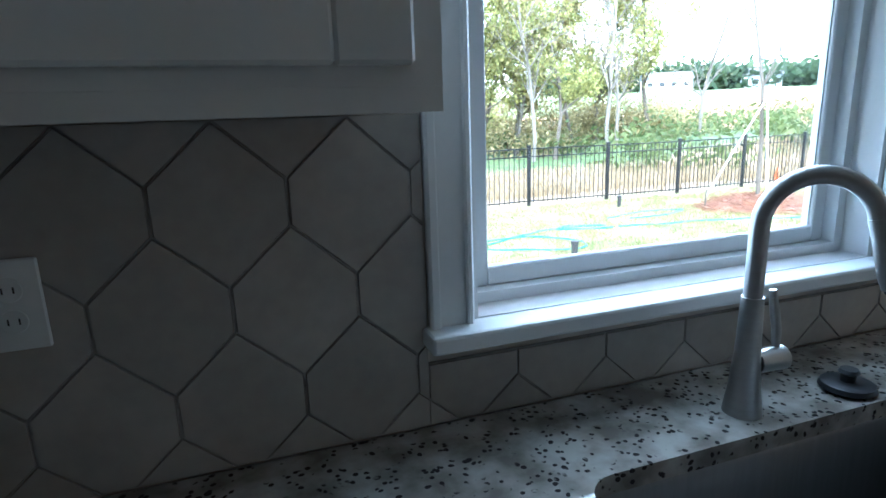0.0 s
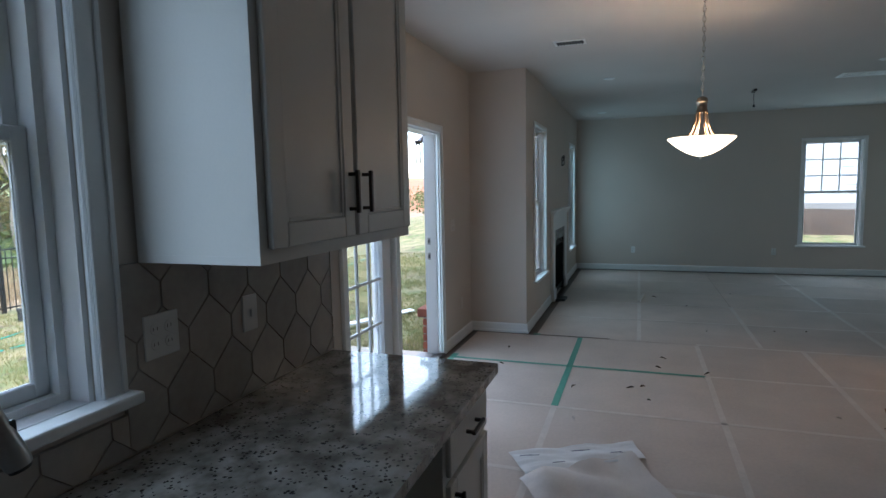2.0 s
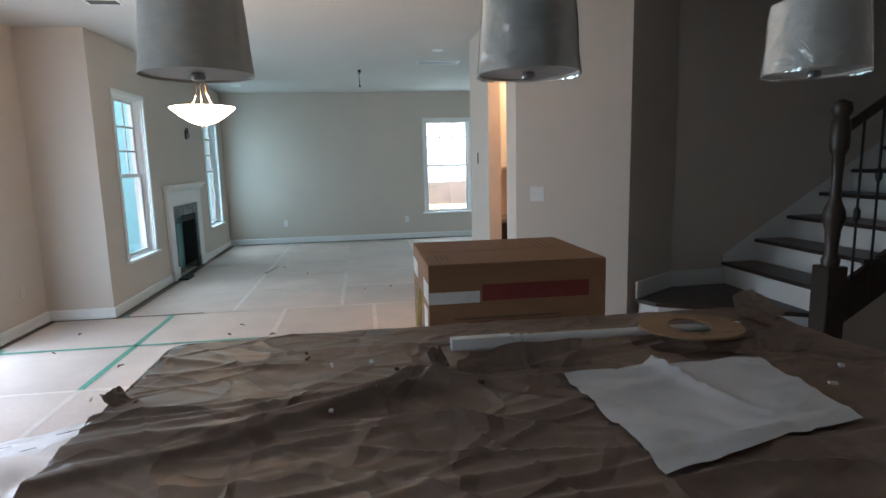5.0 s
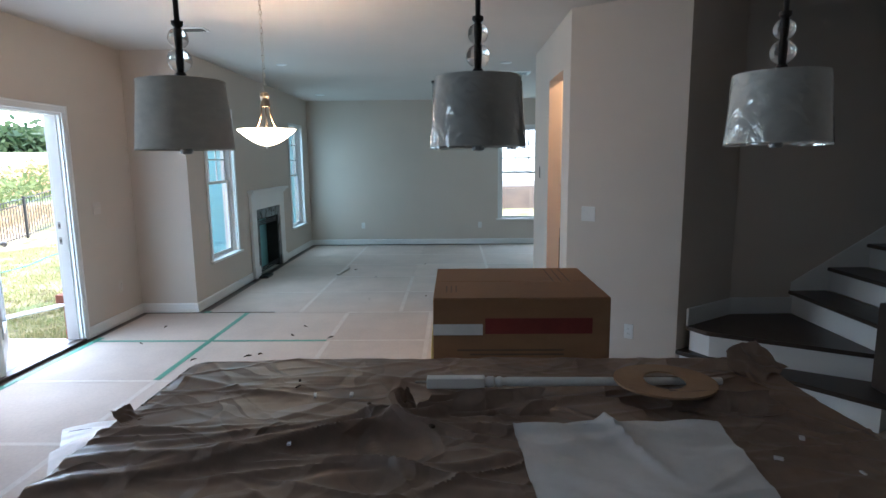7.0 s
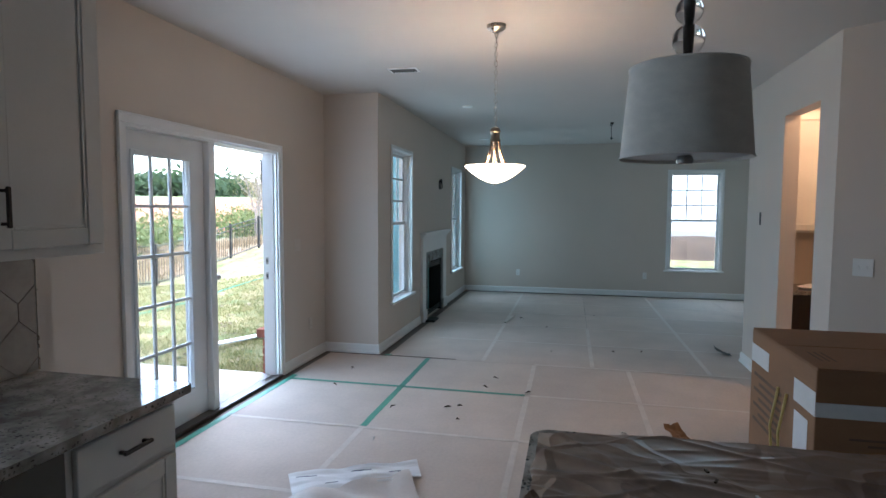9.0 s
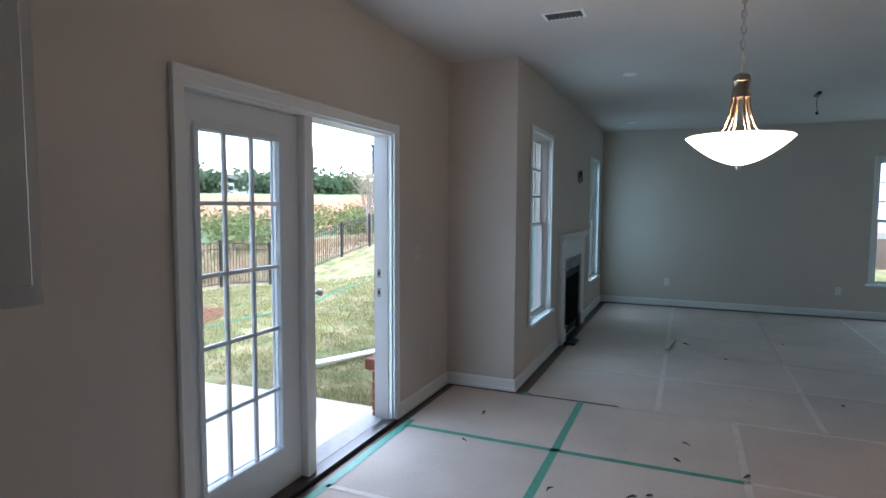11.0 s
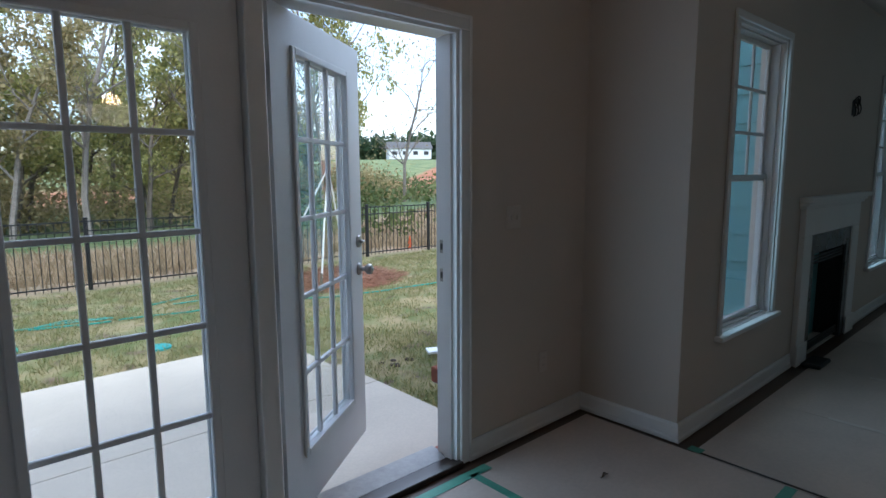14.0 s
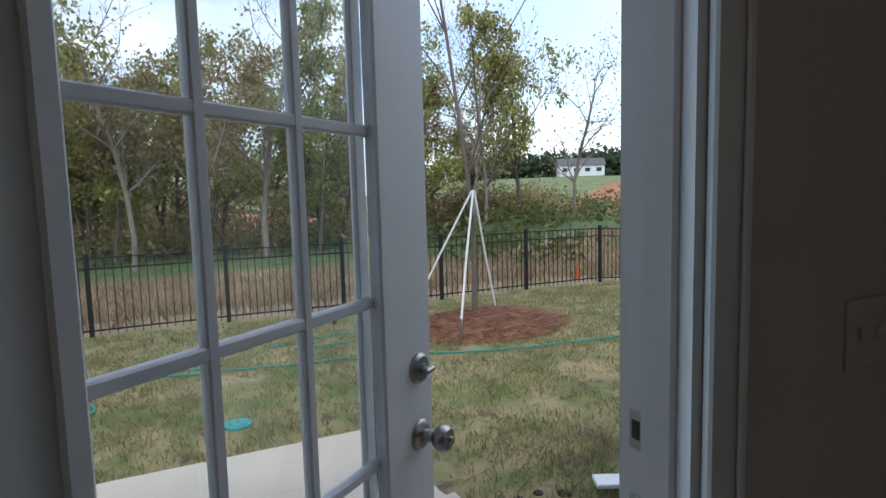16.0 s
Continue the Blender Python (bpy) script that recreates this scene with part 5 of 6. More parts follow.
for i in range(3):
    t = TAU * i / 3 + 0.1
    part("bulb", lathe(B(), [(0.008, 0.065), (0.022, 0.095), (0.024, 0.112), (0.015, 0.132), (0.003, 0.137)], (0.10 * math.cos(t), 0.10 * math.sin(t), 0), 16), BULB, ch, "lit bulb", True)
z = 0.39
k = 0
top = H - 1.698 - 0.045
while z < top:
    pts = [(0.010 * math.cos(TAU * i / 12), 0, z + 0.016 + 0.019 * math.sin(TAU * i / 12)) for i in range(13)]
    if k % 2:
        pts = [(0, x, zz) for x, _, zz in pts]
    part("chain_link", tube(B(), pts, 0.0022, 6, False), NICKEL, ch)
    z += 0.030
    k += 1
part("cord", tube(B(), [(0.002, 0.002, 0.385), (0.004, -0.003, 0.6), (-0.003, 0.003, 0.85), (0, 0, top)], 0.0022, 6), WHITELAB, ch)
part("ceiling_canopy", lathe(B(), [(0.01, top - 0.005), (0.035, top + 0.005), (0.06, top + 0.02), (0.065, H - 1.698 - 0.001)], seg=28), NICKEL, ch, smooth=True)

bl = bpy.data.lights.new("chandelier_bulbs", "POINT")
bl.energy, bl.color, bl.shadow_soft_size = 2.1, (1.0, 0.55, 0.25), 0.05
tagged(new("chandelier_bulbs", bl), "light of the chandelier bulbs", "lamp light", kind="structure").matrix_world = pose(5.02, 0.535, 1.698 + 0.165)

# ---- fireplace ----
fp = base("fireplace", (0, 0, 0), "white mantel fireplace with dark slate surround and black firebox", "fireplace")
bm = B()
box(bm, 8.65, 8.83, FY - 0.04, FY - 0.0005, 0.0, 0.945, 0.004)
box(bm, 9.92, 10.13, FY - 0.04, FY - 0.0005, 0.0, 0.945, 0.004)
box(bm, 8.65, 10.13, FY - 0.04, FY - 0.0005, 0.9455, 1.14, 0.004)
part("mantel_surround", bm, TRIM, fp)
for x0, x1 in ((8.63, 8.85), (9.90, 10.15)):
    part("plinth", box(B(), x0, x1, FY - 0.055, FY - 0.0405, 0.0, 0.16, 0.006), TRIM, fp)
bm = B()
for k, (out, z0, z1) in enumerate(((0.05, 1.1405, 1.165), (0.065, 1.1655, 1.19), (0.09, 1.1905, 1.225))):
    box(bm, 8.65 - out * 0.5, 10.13 + out * 1.4, FY - out, FY - 0.0005, z0, z1, 0.006, 2)
part("mantel_shelf", bm, TRIM, fp)
bm = B()
box(bm, 8.831, 8.94, FY - 0.03, FY - 0.0005, 0.0, 0.944)
box(bm, 9.81, 9.919, FY - 0.03, FY - 0.0005, 0.0, 0.944)
box(bm, 8.9405, 9.8095, FY - 0.03, FY - 0.0005, 0.80, 0.944)
part("slate_surround", bm, SLATE, fp, "dark slate surround")
bm = B()
box(bm, 8.9405, 9.8095, FY + 0.35, FY + 0.37, 0.0, 0.7995)
box(bm, 8.92, 8.94, FY, FY + 0.35, 0.0, 0.7995)
box(bm, 9.81, 9.83, FY, FY + 0.35, 0.0, 0.7995)
box(bm, 8.94, 9.81, FY, FY + 0.35, 0.7997, 0.82)
part("firebox", bm, FIREBLACK, fp, "black firebox")
bm = B()
for z in (0.04, 0.065, 0.09, 0.71, 0.735, 0.76):
    box(bm, 8.96, 9.79, FY - 0.012, FY - 0.002, z, z + 0.014)
box(bm, 8.942, 8.96, FY - 0.02, FY - 0.002, 0.02, 0.795)
box(bm, 9.79, 9.808, FY - 0.02, FY - 0.002, 0.02, 0.795)
part("louvre", bm, FIREBLACK, fp, "black metal louvres")
part("hearth_flap", box(B(), 8.70, 8.96, FY - 0.19, FY - 0.06, 0.0, 0.03, 0.01), FIREBLACK, fp)

# loose wiring in the wall above the mantel
wire = base("wall_wiring", (9.778, FY, 1.912), "coil of loose wires hanging from the wall above the mantel", "wiring")
part("wall_box", box(B(), -0.045, 0.045, -0.003, -0.0002, -0.06, 0.06), SLOT, wire, "dark wall box")
for k in range(3):
    pts = [(0.03 * math.cos(TAU * i / 14 + k), -0.015 - 0.012 * k - 0.01 * math.sin(i), 0.07 * math.sin(TAU * i / 14) + 0.01 * k) for i in range(12)]
    part("wire", tube(B(), pts, 0.005, 6), BLACK, wire)

# ---- ceiling fittings ----
def register(at, sx, sy, name="ceiling_vent", turn=0.0, slats=5, dark=False):
    v = base(name, at, "white ceiling air register" if not dark else "louvred ceiling air register, louvre shade put into the slat colour", "vent", turn=turn)
    bm = B()
    f = 0.018
    box(bm, -sx, sx, -sy, -sy + f, -0.008, -0.0005)
    box(bm, -sx, sx, sy - f, sy, -0.008, -0.0005)
    box(bm, -sx, -sx + f, -sy + f, sy - f, -0.008, -0.0005)
    box(bm, sx - f, sx, -sy + f, sy - f, -0.008, -0.0005)
    part("frame", bm, TRIM, v)
    part("backing", box(B(), -sx + f, sx - f, -sy + f, sy - f, -0.002, -0.0006), SLOT, v)
    for k in range(slats):
        y = -sy + f + (2 * sy - 2 * f) * (k + 0.5) / slats
        s = box(B(), -sx + f, sx - f, -0.008, 0.008, -0.0012, 0.0012)
        # dark: grey slats carry the shade seen between angled louvres
        part("slat", s, GREYBIN if dark else TRIM, v, at=pose(0, y, -0.0065, 32 if not dark else -40))
    return v


register((6.05, 1.47, H), 0.075, 0.13, turn=0, slats=9, dark=True)
register((8.81, -1.52, H), 0.15, 0.28, "return_vent", slats=14)


def disc(at, r, words, name, material=TRIM):
    d = base(name, at, words, "ceiling fitting")
    part("cover", lathe(B(), [(r * 0.75, -0.012), (r, -0.006), (r, -0.0005)], seg=28), material, d, smooth=True)
    return d


disc((7.88, 1.24, H), 0.06, "white blank ceiling cover plate", "ceiling_plate")
disc((10.96, 1.50, H), 0.08, "white round recessed ceiling light, unlit", "recessed_light")
disc((7.96, -1.41, H), 0.07, "white smoke alarm on the ceiling", "smoke_alarm")
jb = base("fan_box", (9.49, -0.49, H), "open ceiling box with loose wires", "ceiling box")
part("bracket", box(B(), -0.09, 0.09, -0.02, 0.02, -0.03, -0.0005, 0.004), BRONZE, jb)
part("loose_wire", tube(B(), [(0, 0, -0.03), (0.01, 0.005, -0.10), (-0.005, 0.0, -0.17), (0.0, 0.0, -0.19)], 0.004, 6), BLACK, jb)
part("wire_nut", lathe(B(), [(0.006, -0.19), (0.016, -0.205), (0.012, -0.225)], seg=10), BLACK, jb)

# ---- pantry seen through the opening ----
pu = base("pantry_upper_cabinet", (0, 0, 0), "white painted pantry wall cabinet in warm light", "cabinet")
part("body", box(B(), 7.10, 7.538, -2.83, -1.85, 1.34, 2.45), CAB, pu)
for y0 in (-2.82, -2.335):
    bm = B()
    box(bm, 7.08, 7.0995, y0, y0 + 0.06, 1.36, 2.43, 0.003)
    box(bm, 7.08, 7.0995, y0 + 0.415, y0 + 0.475, 1.36, 2.43, 0.003)
    box(bm, 7.08, 7.0995, y0 + 0.06, y0 + 0.415, 1.36, 1.42, 0.003)
    box(bm, 7.08, 7.0995, y0 + 0.06, y0 + 0.415, 2.37, 2.43, 0.003)
    part("cabinet_door", bm, CAB, pu)
pc = thing("pantry_counter", box(B(), 6.84, 7.538, -2.838, -1.842, 0.79, 0.83, 0.004), GRANITE, "speckled granite pantry counter", "countertop")
# dark wood colour stands in for the shade below the pantry counter
pb = base("pantry_base_cabinet", (0, 0, 0), "pantry base cabinet, shade under the counter put into its dark colour", "cabinet")
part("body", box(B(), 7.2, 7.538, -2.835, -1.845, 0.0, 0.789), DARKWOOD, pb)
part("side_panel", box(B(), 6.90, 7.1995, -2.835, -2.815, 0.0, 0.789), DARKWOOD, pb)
bucket = base("round_bucket", (6.98, -2.28, 0.0), "grey round bin standing under the pantry counter", "bin")
part("bin", lathe(B(), [(0.11, 0.0), (0.13, 0.02), (0.15, 0.36), (0.16, 0.37), (0.155, 0.38), (0.14, 0.375), (0.12, 0.03)], seg=28), GREYBIN, bucket, smooth=True)
plate = thing("paper_plate", lathe(B(), [(0.06, 0), (0.10, 0.012), (0.11, 0.018), (0.07, 0.03), (0.02, 0.045)], (7.0, -2.12, 0.8305), 24), SHEET, "white crumpled paper on the pantry counter", "paper", smooth=True)
pl = bpy.data.lights.new("pantry_lamp", "POINT")
pl.energy = 5.5
pl.color = (1.0, 0.57, 0.28)
pl.shadow_soft_size = 0.09
plo = new("pantry_lamp", pl)
plo.location = (6.35, -2.3, 2.60)
tagged(plo, "warm ceiling lamp inside the pantry", "lamp")
cf = base("pantry_ceiling_fixture", (6.35, -2.3, H), "white ceiling lamp holder in the pantry", "ceiling lamp")
part("cover", lathe(B(), [(0.05, -0.03), (0.07, -0.02), (0.07, -0.0005)], seg=20), TRIM, cf)

# ---- outdoors ----
def smooth(a, b, v):
    t = min(1, max(0, (v - a) / (b - a)))
    return t * t * (3 - 2 * t)


def ground_z(x, y):
    z = -0.20 - 0.25 * smooth(6.0, 11.4, y) + 0.40 * smooth(8.6, 15.8, x) * (1 - smooth(3.8, 11.4, y)) + 0.62 * smooth(15.2, 21.5, x) - 0.17 * math.exp(-((x - 15.0) / 1.3) ** 2) * smooth(8.0, 11.0, y) * (1 - smooth(12, 15, y))
    z -= 0.5 * smooth(11.8, 15.6, y)
    r = math.hypot(x, y)
    z += 4.4 * smooth(42, 130, r) * smooth(-40, 40, x + 0.2 * y)
    z += 0.05 * noise.noise(Vector((x * 0.5, y * 0.5, 0))) + (0.018 * noise.noise(Vector((x * 2.6, y * 2.6, 4))) if r < 25 else 0)
    return z


bm = B()
xs = [-900, -400, -200, -120, -80, -55] + [-40 + 2.5 * i for i in range(12)] + [-10 + 0.3 * i for i in range(100)] + [20 + 2.5 * i for i in range(16)] + [62, 75, 90, 110, 130, 160, 220, 400, 900]
ys = [-900, -300, -120, -60, -30, -15, -8, 0] + [2.4 + 0.3 * i for i in range(46)] + [16.5 + 1.5 * i for i in range(24)] + [55, 62, 70, 80, 95, 110, 130, 160, 220, 400, 900]
inside = lambda x, y: -3.2 < x < 12.5 and -7.6 < y < 2.3
g = [[bm.verts.new((x, y, ground_z(x, y) - (0.35 if inside(x, y) else 0.1 if 3.75 < x < 6.45 and y < 5.7 else 0))) for y in ys] for x in xs]
for i in range(len(xs) - 1):
    for j in range(len(ys) - 1):
        bm.faces.new((g[i][j], g[i + 1][j], g[i + 1][j + 1], g[i][j + 1]))
thing("ground", bm, GROUND, "mottled green and brown sod lawn, weeds and red-clay field", "ground", kind="structure", smooth=True)

patio = thing("patio", box(box(B(), 3.62, 6.56, DY + 0.30, 4.2, -0.32, -0.18, 0.006), 3.62, 6.56, 4.206, 5.78, -0.32, -0.181, 0.006), CONCRETE, "pale concrete patio slab outside the doors", "patio", kind="structure")
for k in range(9):
    part("brick", box(B(), 4.1 + 0.215 * k, 4.1 + 0.215 * k + 0.205, DY + 0.175, DY + 0.285, -0.12, -0.045, 0.006), BRICKM, patio)
part("mortar_bed", box(B(), 4.08, 6.04, DY + 0.17, DY + 0.28, -0.3, -0.06), MORTAR, patio)

# brick ledge along the foot of the outside wall beside the doors
ledge = base("brick_ledge", (0, 0, 0), "red brick ledge with rowlock cap along the outside wall", "brick ledge")
part("mortar_core", box(B(), 6.0, 7.1, DY + 0.142, DY + 0.208, -0.25, 0.335), MORTAR, ledge)
for c in range(7):
    for k in range(6):
        bx = 5.99 + 0.205 * k - (0.1 if c % 2 else 0.0)
        x0, x1 = max(bx, 5.985), min(bx + 0.195, 7.1)
        if x1 - x0 > 0.03:
            part("brick", box(B(), x0, x1, DY + 0.145, DY + 0.216, -0.2 + 0.075 * c, -0.2 + 0.075 * c + 0.065, 0.005), BRICKM, ledge)
part("mortar_cap", box(B(), 5.96, 7.1, DY + 0.142, DY + 0.245, 0.335, 0.405), MORTAR, ledge)
for k in range(15):
    part("brick", box(B(), 5.95 + 0.075 * k, 5.95 + 0.075 * k + 0.066, DY + 0.145, DY + 0.255, 0.34, 0.42, 0.006), BRICKM, ledge)
board = thing("white_board", box(B(), -0.62, 0.62, -0.055, 0.055, -0.012, 0.012, 0.004), TRIM, "white painted trim board lying on the lawn", "board")
board.matrix_world = pose(7.81, 4.16, -0.15, 4, 0, -25)


# ---- fence ----
def fence_run(pts, label):
    f = base("fence", (0, 0, 0), label, "fence")
    for (xa, ya), (xb, yb) in zip(pts, pts[1:]):
        za, zb = ground_z(xa, ya), ground_z(xb, yb)
        p = Vector((xa, ya, za))
        bm = box(B(), xa - 0.03, xa + 0.03, ya - 0.03, ya + 0.03, za - 0.1, za + 1.14, 0.004)
        box(bm, xa - 0.036, xa + 0.036, ya - 0.036, ya + 0.036, za + 1.1402, za + 1.165, 0.006)
        part("post", bm, IRON, f)
        d = Vector((xb - xa, yb - ya, zb - za))
        for h in (0.09, 0.95, 1.10):
            part("rail", tube(B(), [p + Vector((0, 0, h)), p + d + Vector((0, 0, h))], 0.016, 4), IRON, f)
        n = 17
        for k in range(1, n):
            q = p + d * (k / n)
            part("picket", tube(B(), [q + Vector((0, 0, 0.03)), q + Vector((0, 0, 1.10))], 0.0085, 4), IRON, f)
    return f


fence_run([(-8.345 + 1.785 * i, 11.2) for i in range(20)], "black metal picket fence along the lawn")

# ---- staked young tree on a mound of pine straw ----
TX, TY_ = 8.78, 8.32
tz = ground_z(TX, TY_)
bm = B()
n = 40
rings = []
for k in range(9):
    u = k / 8
    rings.append([bm.verts.new((TX + 1.25 * u * math.cos(TAU * i / n) * (1 + 0.08 * noise.noise(Vector((i * 0.4, k, 2)))), TY_ + 1.0 * u * math.sin(TAU * i / n) * (1 + 0.08 * noise.noise(Vector((i * 0.4, k, 2)))), tz - 0.06 + 0.26 * (1 - u * u) + 0.03 * noise.noise(Vector((i * 0.9, k * 1.3, 5))))) for i in range(n)])
for a_, b_ in zip(rings[1:], rings[2:]):
    for i in range(n):
        bm.faces.new((a_[i], a_[(i + 1) % n], b_[(i + 1) % n], b_[i]))
bm.faces.new(rings[1][::-1])
mound = thing("mulch_mound", bm, STRAW, "reddish pine straw mound round the young tree", "mulch", kind="structure", smooth=True)


def blades(name, count, place, length, width, material, label, lean=0.5, seed=3, flat=False):
    """Many thin leaning blades in one mesh."""
    r = np.random.default_rng(seed)
    verts, faces = [], []
    for _ in range(count):
        x, y, z = place(r)
        a = r.uniform(0, TAU)
        ln = length * r.uniform(0.6, 1.4)
        ca, sa = math.cos(a), math.sin(a)
        tilt = r.uniform(0.1, lean) if not flat else r.uniform(1.2, 1.55)
        hx, hz = ln * math.sin(tilt), ln * math.cos(tilt)
        i = len(verts)
        w = width * r.uniform(0.7, 1.3)
        wx, wy = w * math.cos(a + 1.57), w * math.sin(a + 1.57)
        verts += [(x - wx, y - wy, z), (x + wx, y + wy, z), (x + ca * hx * 0.5 + wx * 0.6, y + sa * hx * 0.5 + wy * 0.6, z + hz * 0.65), (x + ca * hx, y + sa * hx, z + hz)]
        faces += [(i, i + 1, i + 2), (i, i + 2, i + 3)]
    me = bpy.data.meshes.new(name)
    me.from_pydata(verts, [], faces)
    me.materials.append(material)
    return tagged(new(name, me), label, "grass", kind="stuff")


def mound_spot(r):
    u, t = math.sqrt(r.uniform(0, 1)), r.uniform(0, TAU)
    return TX + 1.25 * u * math.cos(t), TY_ + 1.0 * u * math.sin(t), tz - 0.05 + 0.26 * (1 - u * u)


blades("pine_straw", 5000, mound_spot, 0.16, 0.004, NEEDLE, "loose reddish pine needles", 1.5, 5, True)


def lawn_spot(r):
    while True:
        x, y = r.uniform(2.0, 13.5), 2.9 + 8.1 * r.uniform(0, 1) ** 1.7
        if (3.6 < x < 6.58 and y < 5.8) or noise.noise(Vector((x * 1.7, y * 1.7, 8))) + 0.8 * noise.noise(Vector((x * 7, y * 9, 3))) < r.uniform(-0.7, 0.3):
            continue
        return x, y, ground_z(x, y) - 0.005


blades("lawn_grass", 110000, lawn_spot, 0.06, 0.0042, GRASS, "short sod grass, part green and part dormant", 1.3, 7)
blades("dry_weeds", 26000, lambda r: (lambda x, y: (x, y, ground_z(x, y)))(r.uniform(-12, 26), r.uniform(11.5, 20.0)), 0.34, 0.008, DRYGRASS, "tan dry weeds past the fence", 0.7, 9)


def branchy(rng_, start, height, r0, levels, spread, splits):
    """Points of a trunk with limbs: lists of (path, radii), and the twig ends."""
    paths, tips = [], []

    def grow(p, d, ln, r, lvl):
        pts, rad = [p], [r]
        steps = 5 if lvl == 0 else 4
        for s in range(steps):
            d = (d + Vector(rng_.normal(0, 0.10 if lvl == 0 else 0.20, 3)) + Vector((0, 0, 0.06))).normalized()
            p = p + d * ln / steps
            pts.append(p)
            rad.append(r * (1 - 0.75 * (s + 1) / steps) if lvl else r * (1 - 0.6 * (s + 1) / steps))
            if lvl < levels and (lvl > 0 or s >= 1):
                for _ in range(splits):
                    a = rng_.uniform(0, TAU)
                    nd = (d * (1 - spread) + Vector((math.cos(a), math.sin(a), rng_.uniform(-0.1, 0.6))) * spread).normalized()
                    grow(p, nd, ln * rng_.uniform(0.30, 0.5), rad[-1] * 0.55, lvl + 1)
        paths.append((pts, rad))
        tips.append(pts[-1])
        if lvl >= 1:
            tips.append(pts[-2])

    grow(Vector(start), Vector((rng_.normal(0, 0.03), rng_.normal(0, 0.03), 1)), height, r0, 0)
    return paths, tips


def leaves(tips, rng_, per, size, cloud):
    verts, faces = [], []
    for t in tips:
        for _ in range(per):
            c = np.array(t) + rng_.normal(0, cloud, 3) * (1, 1, 0.8)
            q = rng_.normal(0, 1, (2, 3))
            u = q[0] / np.linalg.norm(q[0])
            v = q[1] - u * (q[1] @ u)
            v /= np.linalg.norm(v)
            s = size * rng_.uniform(0.5, 1.3)
            i = len(verts)
            verts += [tuple(c - u * s), tuple(c + v * s * 0.6), tuple(c + u * s), tuple(c - v * s * 0.6)]
            faces.append((i, i + 1, i + 2, i + 3))
    return verts, faces


def tree(name, at, height, r0, seed, leafm, label, per=10, size=0.13, cloud=0.45, levels=2, spread=0.65, splits=2, bark=BARK, group="woodland trees"):
    rg = np.random.default_rng(seed)
    t = base(name, at, label, "tree", group)
    paths, tips = branchy(rg, (0, 0, -0.1), height, r0, levels, spread, splits)
    bm = B()
    for pts, rad in paths:
        tube(bm, pts, [max(0.006, x) for x in rad], 6 if rad[0] > 0.04 else 4, False)
    part("trunk", bm, bark, t, smooth=True)
    if per:
        v, f = leaves([p for p in tips if p.z > height * 0.22], rg, per, size, cloud)
        me = bpy.data.meshes.new("crown")
        me.from_pydata(v, [], f)
        me.materials.append(leafm)
        c = new("crown", me)
        c.parent = t
    return t


young = base("young_tree", (TX - 0.13, TY_ + 0.06, tz + 0.15), "staked young tree with few brown leaves", "tree")
rg = np.random.default_rng(12)
paths, tips = branchy(rg, (0, 0, 0), 4.5, 0.038, 1, 0.30, 2)
bm = B()
for pts, rad in paths:
    tube(bm, pts, [max(0.004, x) for x in rad], 6, False)
part("trunk", bm, BARK, young)
v, f = leaves(tips[-8:], rg, 4, 0.06, 0.10)
me = bpy.data.meshes.new("leaf")
me.from_pydata(v, [], f)
me.materials.append(DRYLEAF)
c = new("leaf", me)
c.parent = young
for k, (dx, dy) in enumerate(((-0.74, 0.36), (-0.55, -0.68), (0.45, 0.23))):
    st = base("tree_stake_strap", (TX - 0.13, TY_ + 0.06, tz), "white webbing strap staking the young tree", "strap", "tree staking straps")
    part("strap", tube(B(), [(0.015 * k, 0.0, 1.75), (dx * 0.5, dy * 0.5, 0.98), (dx * 0.97, dy * 0.97, 0.22)], 0.014, 6), ROPE, st)
    part("stake", tube(B(), [(dx, dy, -0.05), (dx * 0.98, dy * 0.98, 0.32)], 0.018, 6), BARK, st, "short wooden stake")

# ---- woods beyond the fence ----
rg = np.random.default_rng(21)
kinds = []
for k in range(6):
    kinds.append(tree("tree", (-30 + 7 * k, 34 + (k % 3) * 2, -1.2), rg.uniform(4.4, 6.0), 0.11, 100 + k, LEAF if k % 3 else LEAFB, "tall woodland tree with thin green and brown autumn leaves", 34, 0.085, 0.20, 2, 0.6, 2, PALEBARK if k % 3 == 0 else BARK))
bare = tree("bare_tree", (19.5, 27, -1.2), 7.5, 0.11, 130, LEAFB, "nearly bare pale-barked tree", 2, 0.07, 0.35, 2, 0.5, 3, PALEBARK)
for i in range(40):
    x = rg.uniform(-26, 14.5)
    y = rg.uniform(27, 39)
    s = rg.uniform(0.85, 1.25)
    t = copy_thing(kinds[i % 6], pose(x, y, -1.25, 0, 0, rg.uniform(0, 360)))
    t.scale = (s, s, s * rg.uniform(0.9, 1.1))
for x, y, s in ((19.6, 24.0, 1.5), (17.6, 25.5, 1.2), (10.0, 27.5, 1.55), (4.8, 28.0, 1.3), (-3.0, 27.0, 1.45), (13.6, 26.0, 1.15), (15.4, 23.5, 1.0), (13.2, 21.5, 0.95), (10.0, 22.5, 1.0), (6.0, 21.0, 0.95), (2.5, 20.8, 1.0)):
    x, y, s = 5.3 + (x - 5.3) * 1.2, 1.8 + (y - 1.8) * 1.2, s * 1.17
    t = copy_thing(kinds[int(x) % 6], pose(x, y, -1.25, 0, 0, x * 50))
    t.scale = (s ** 0.3, s ** 0.3, s)
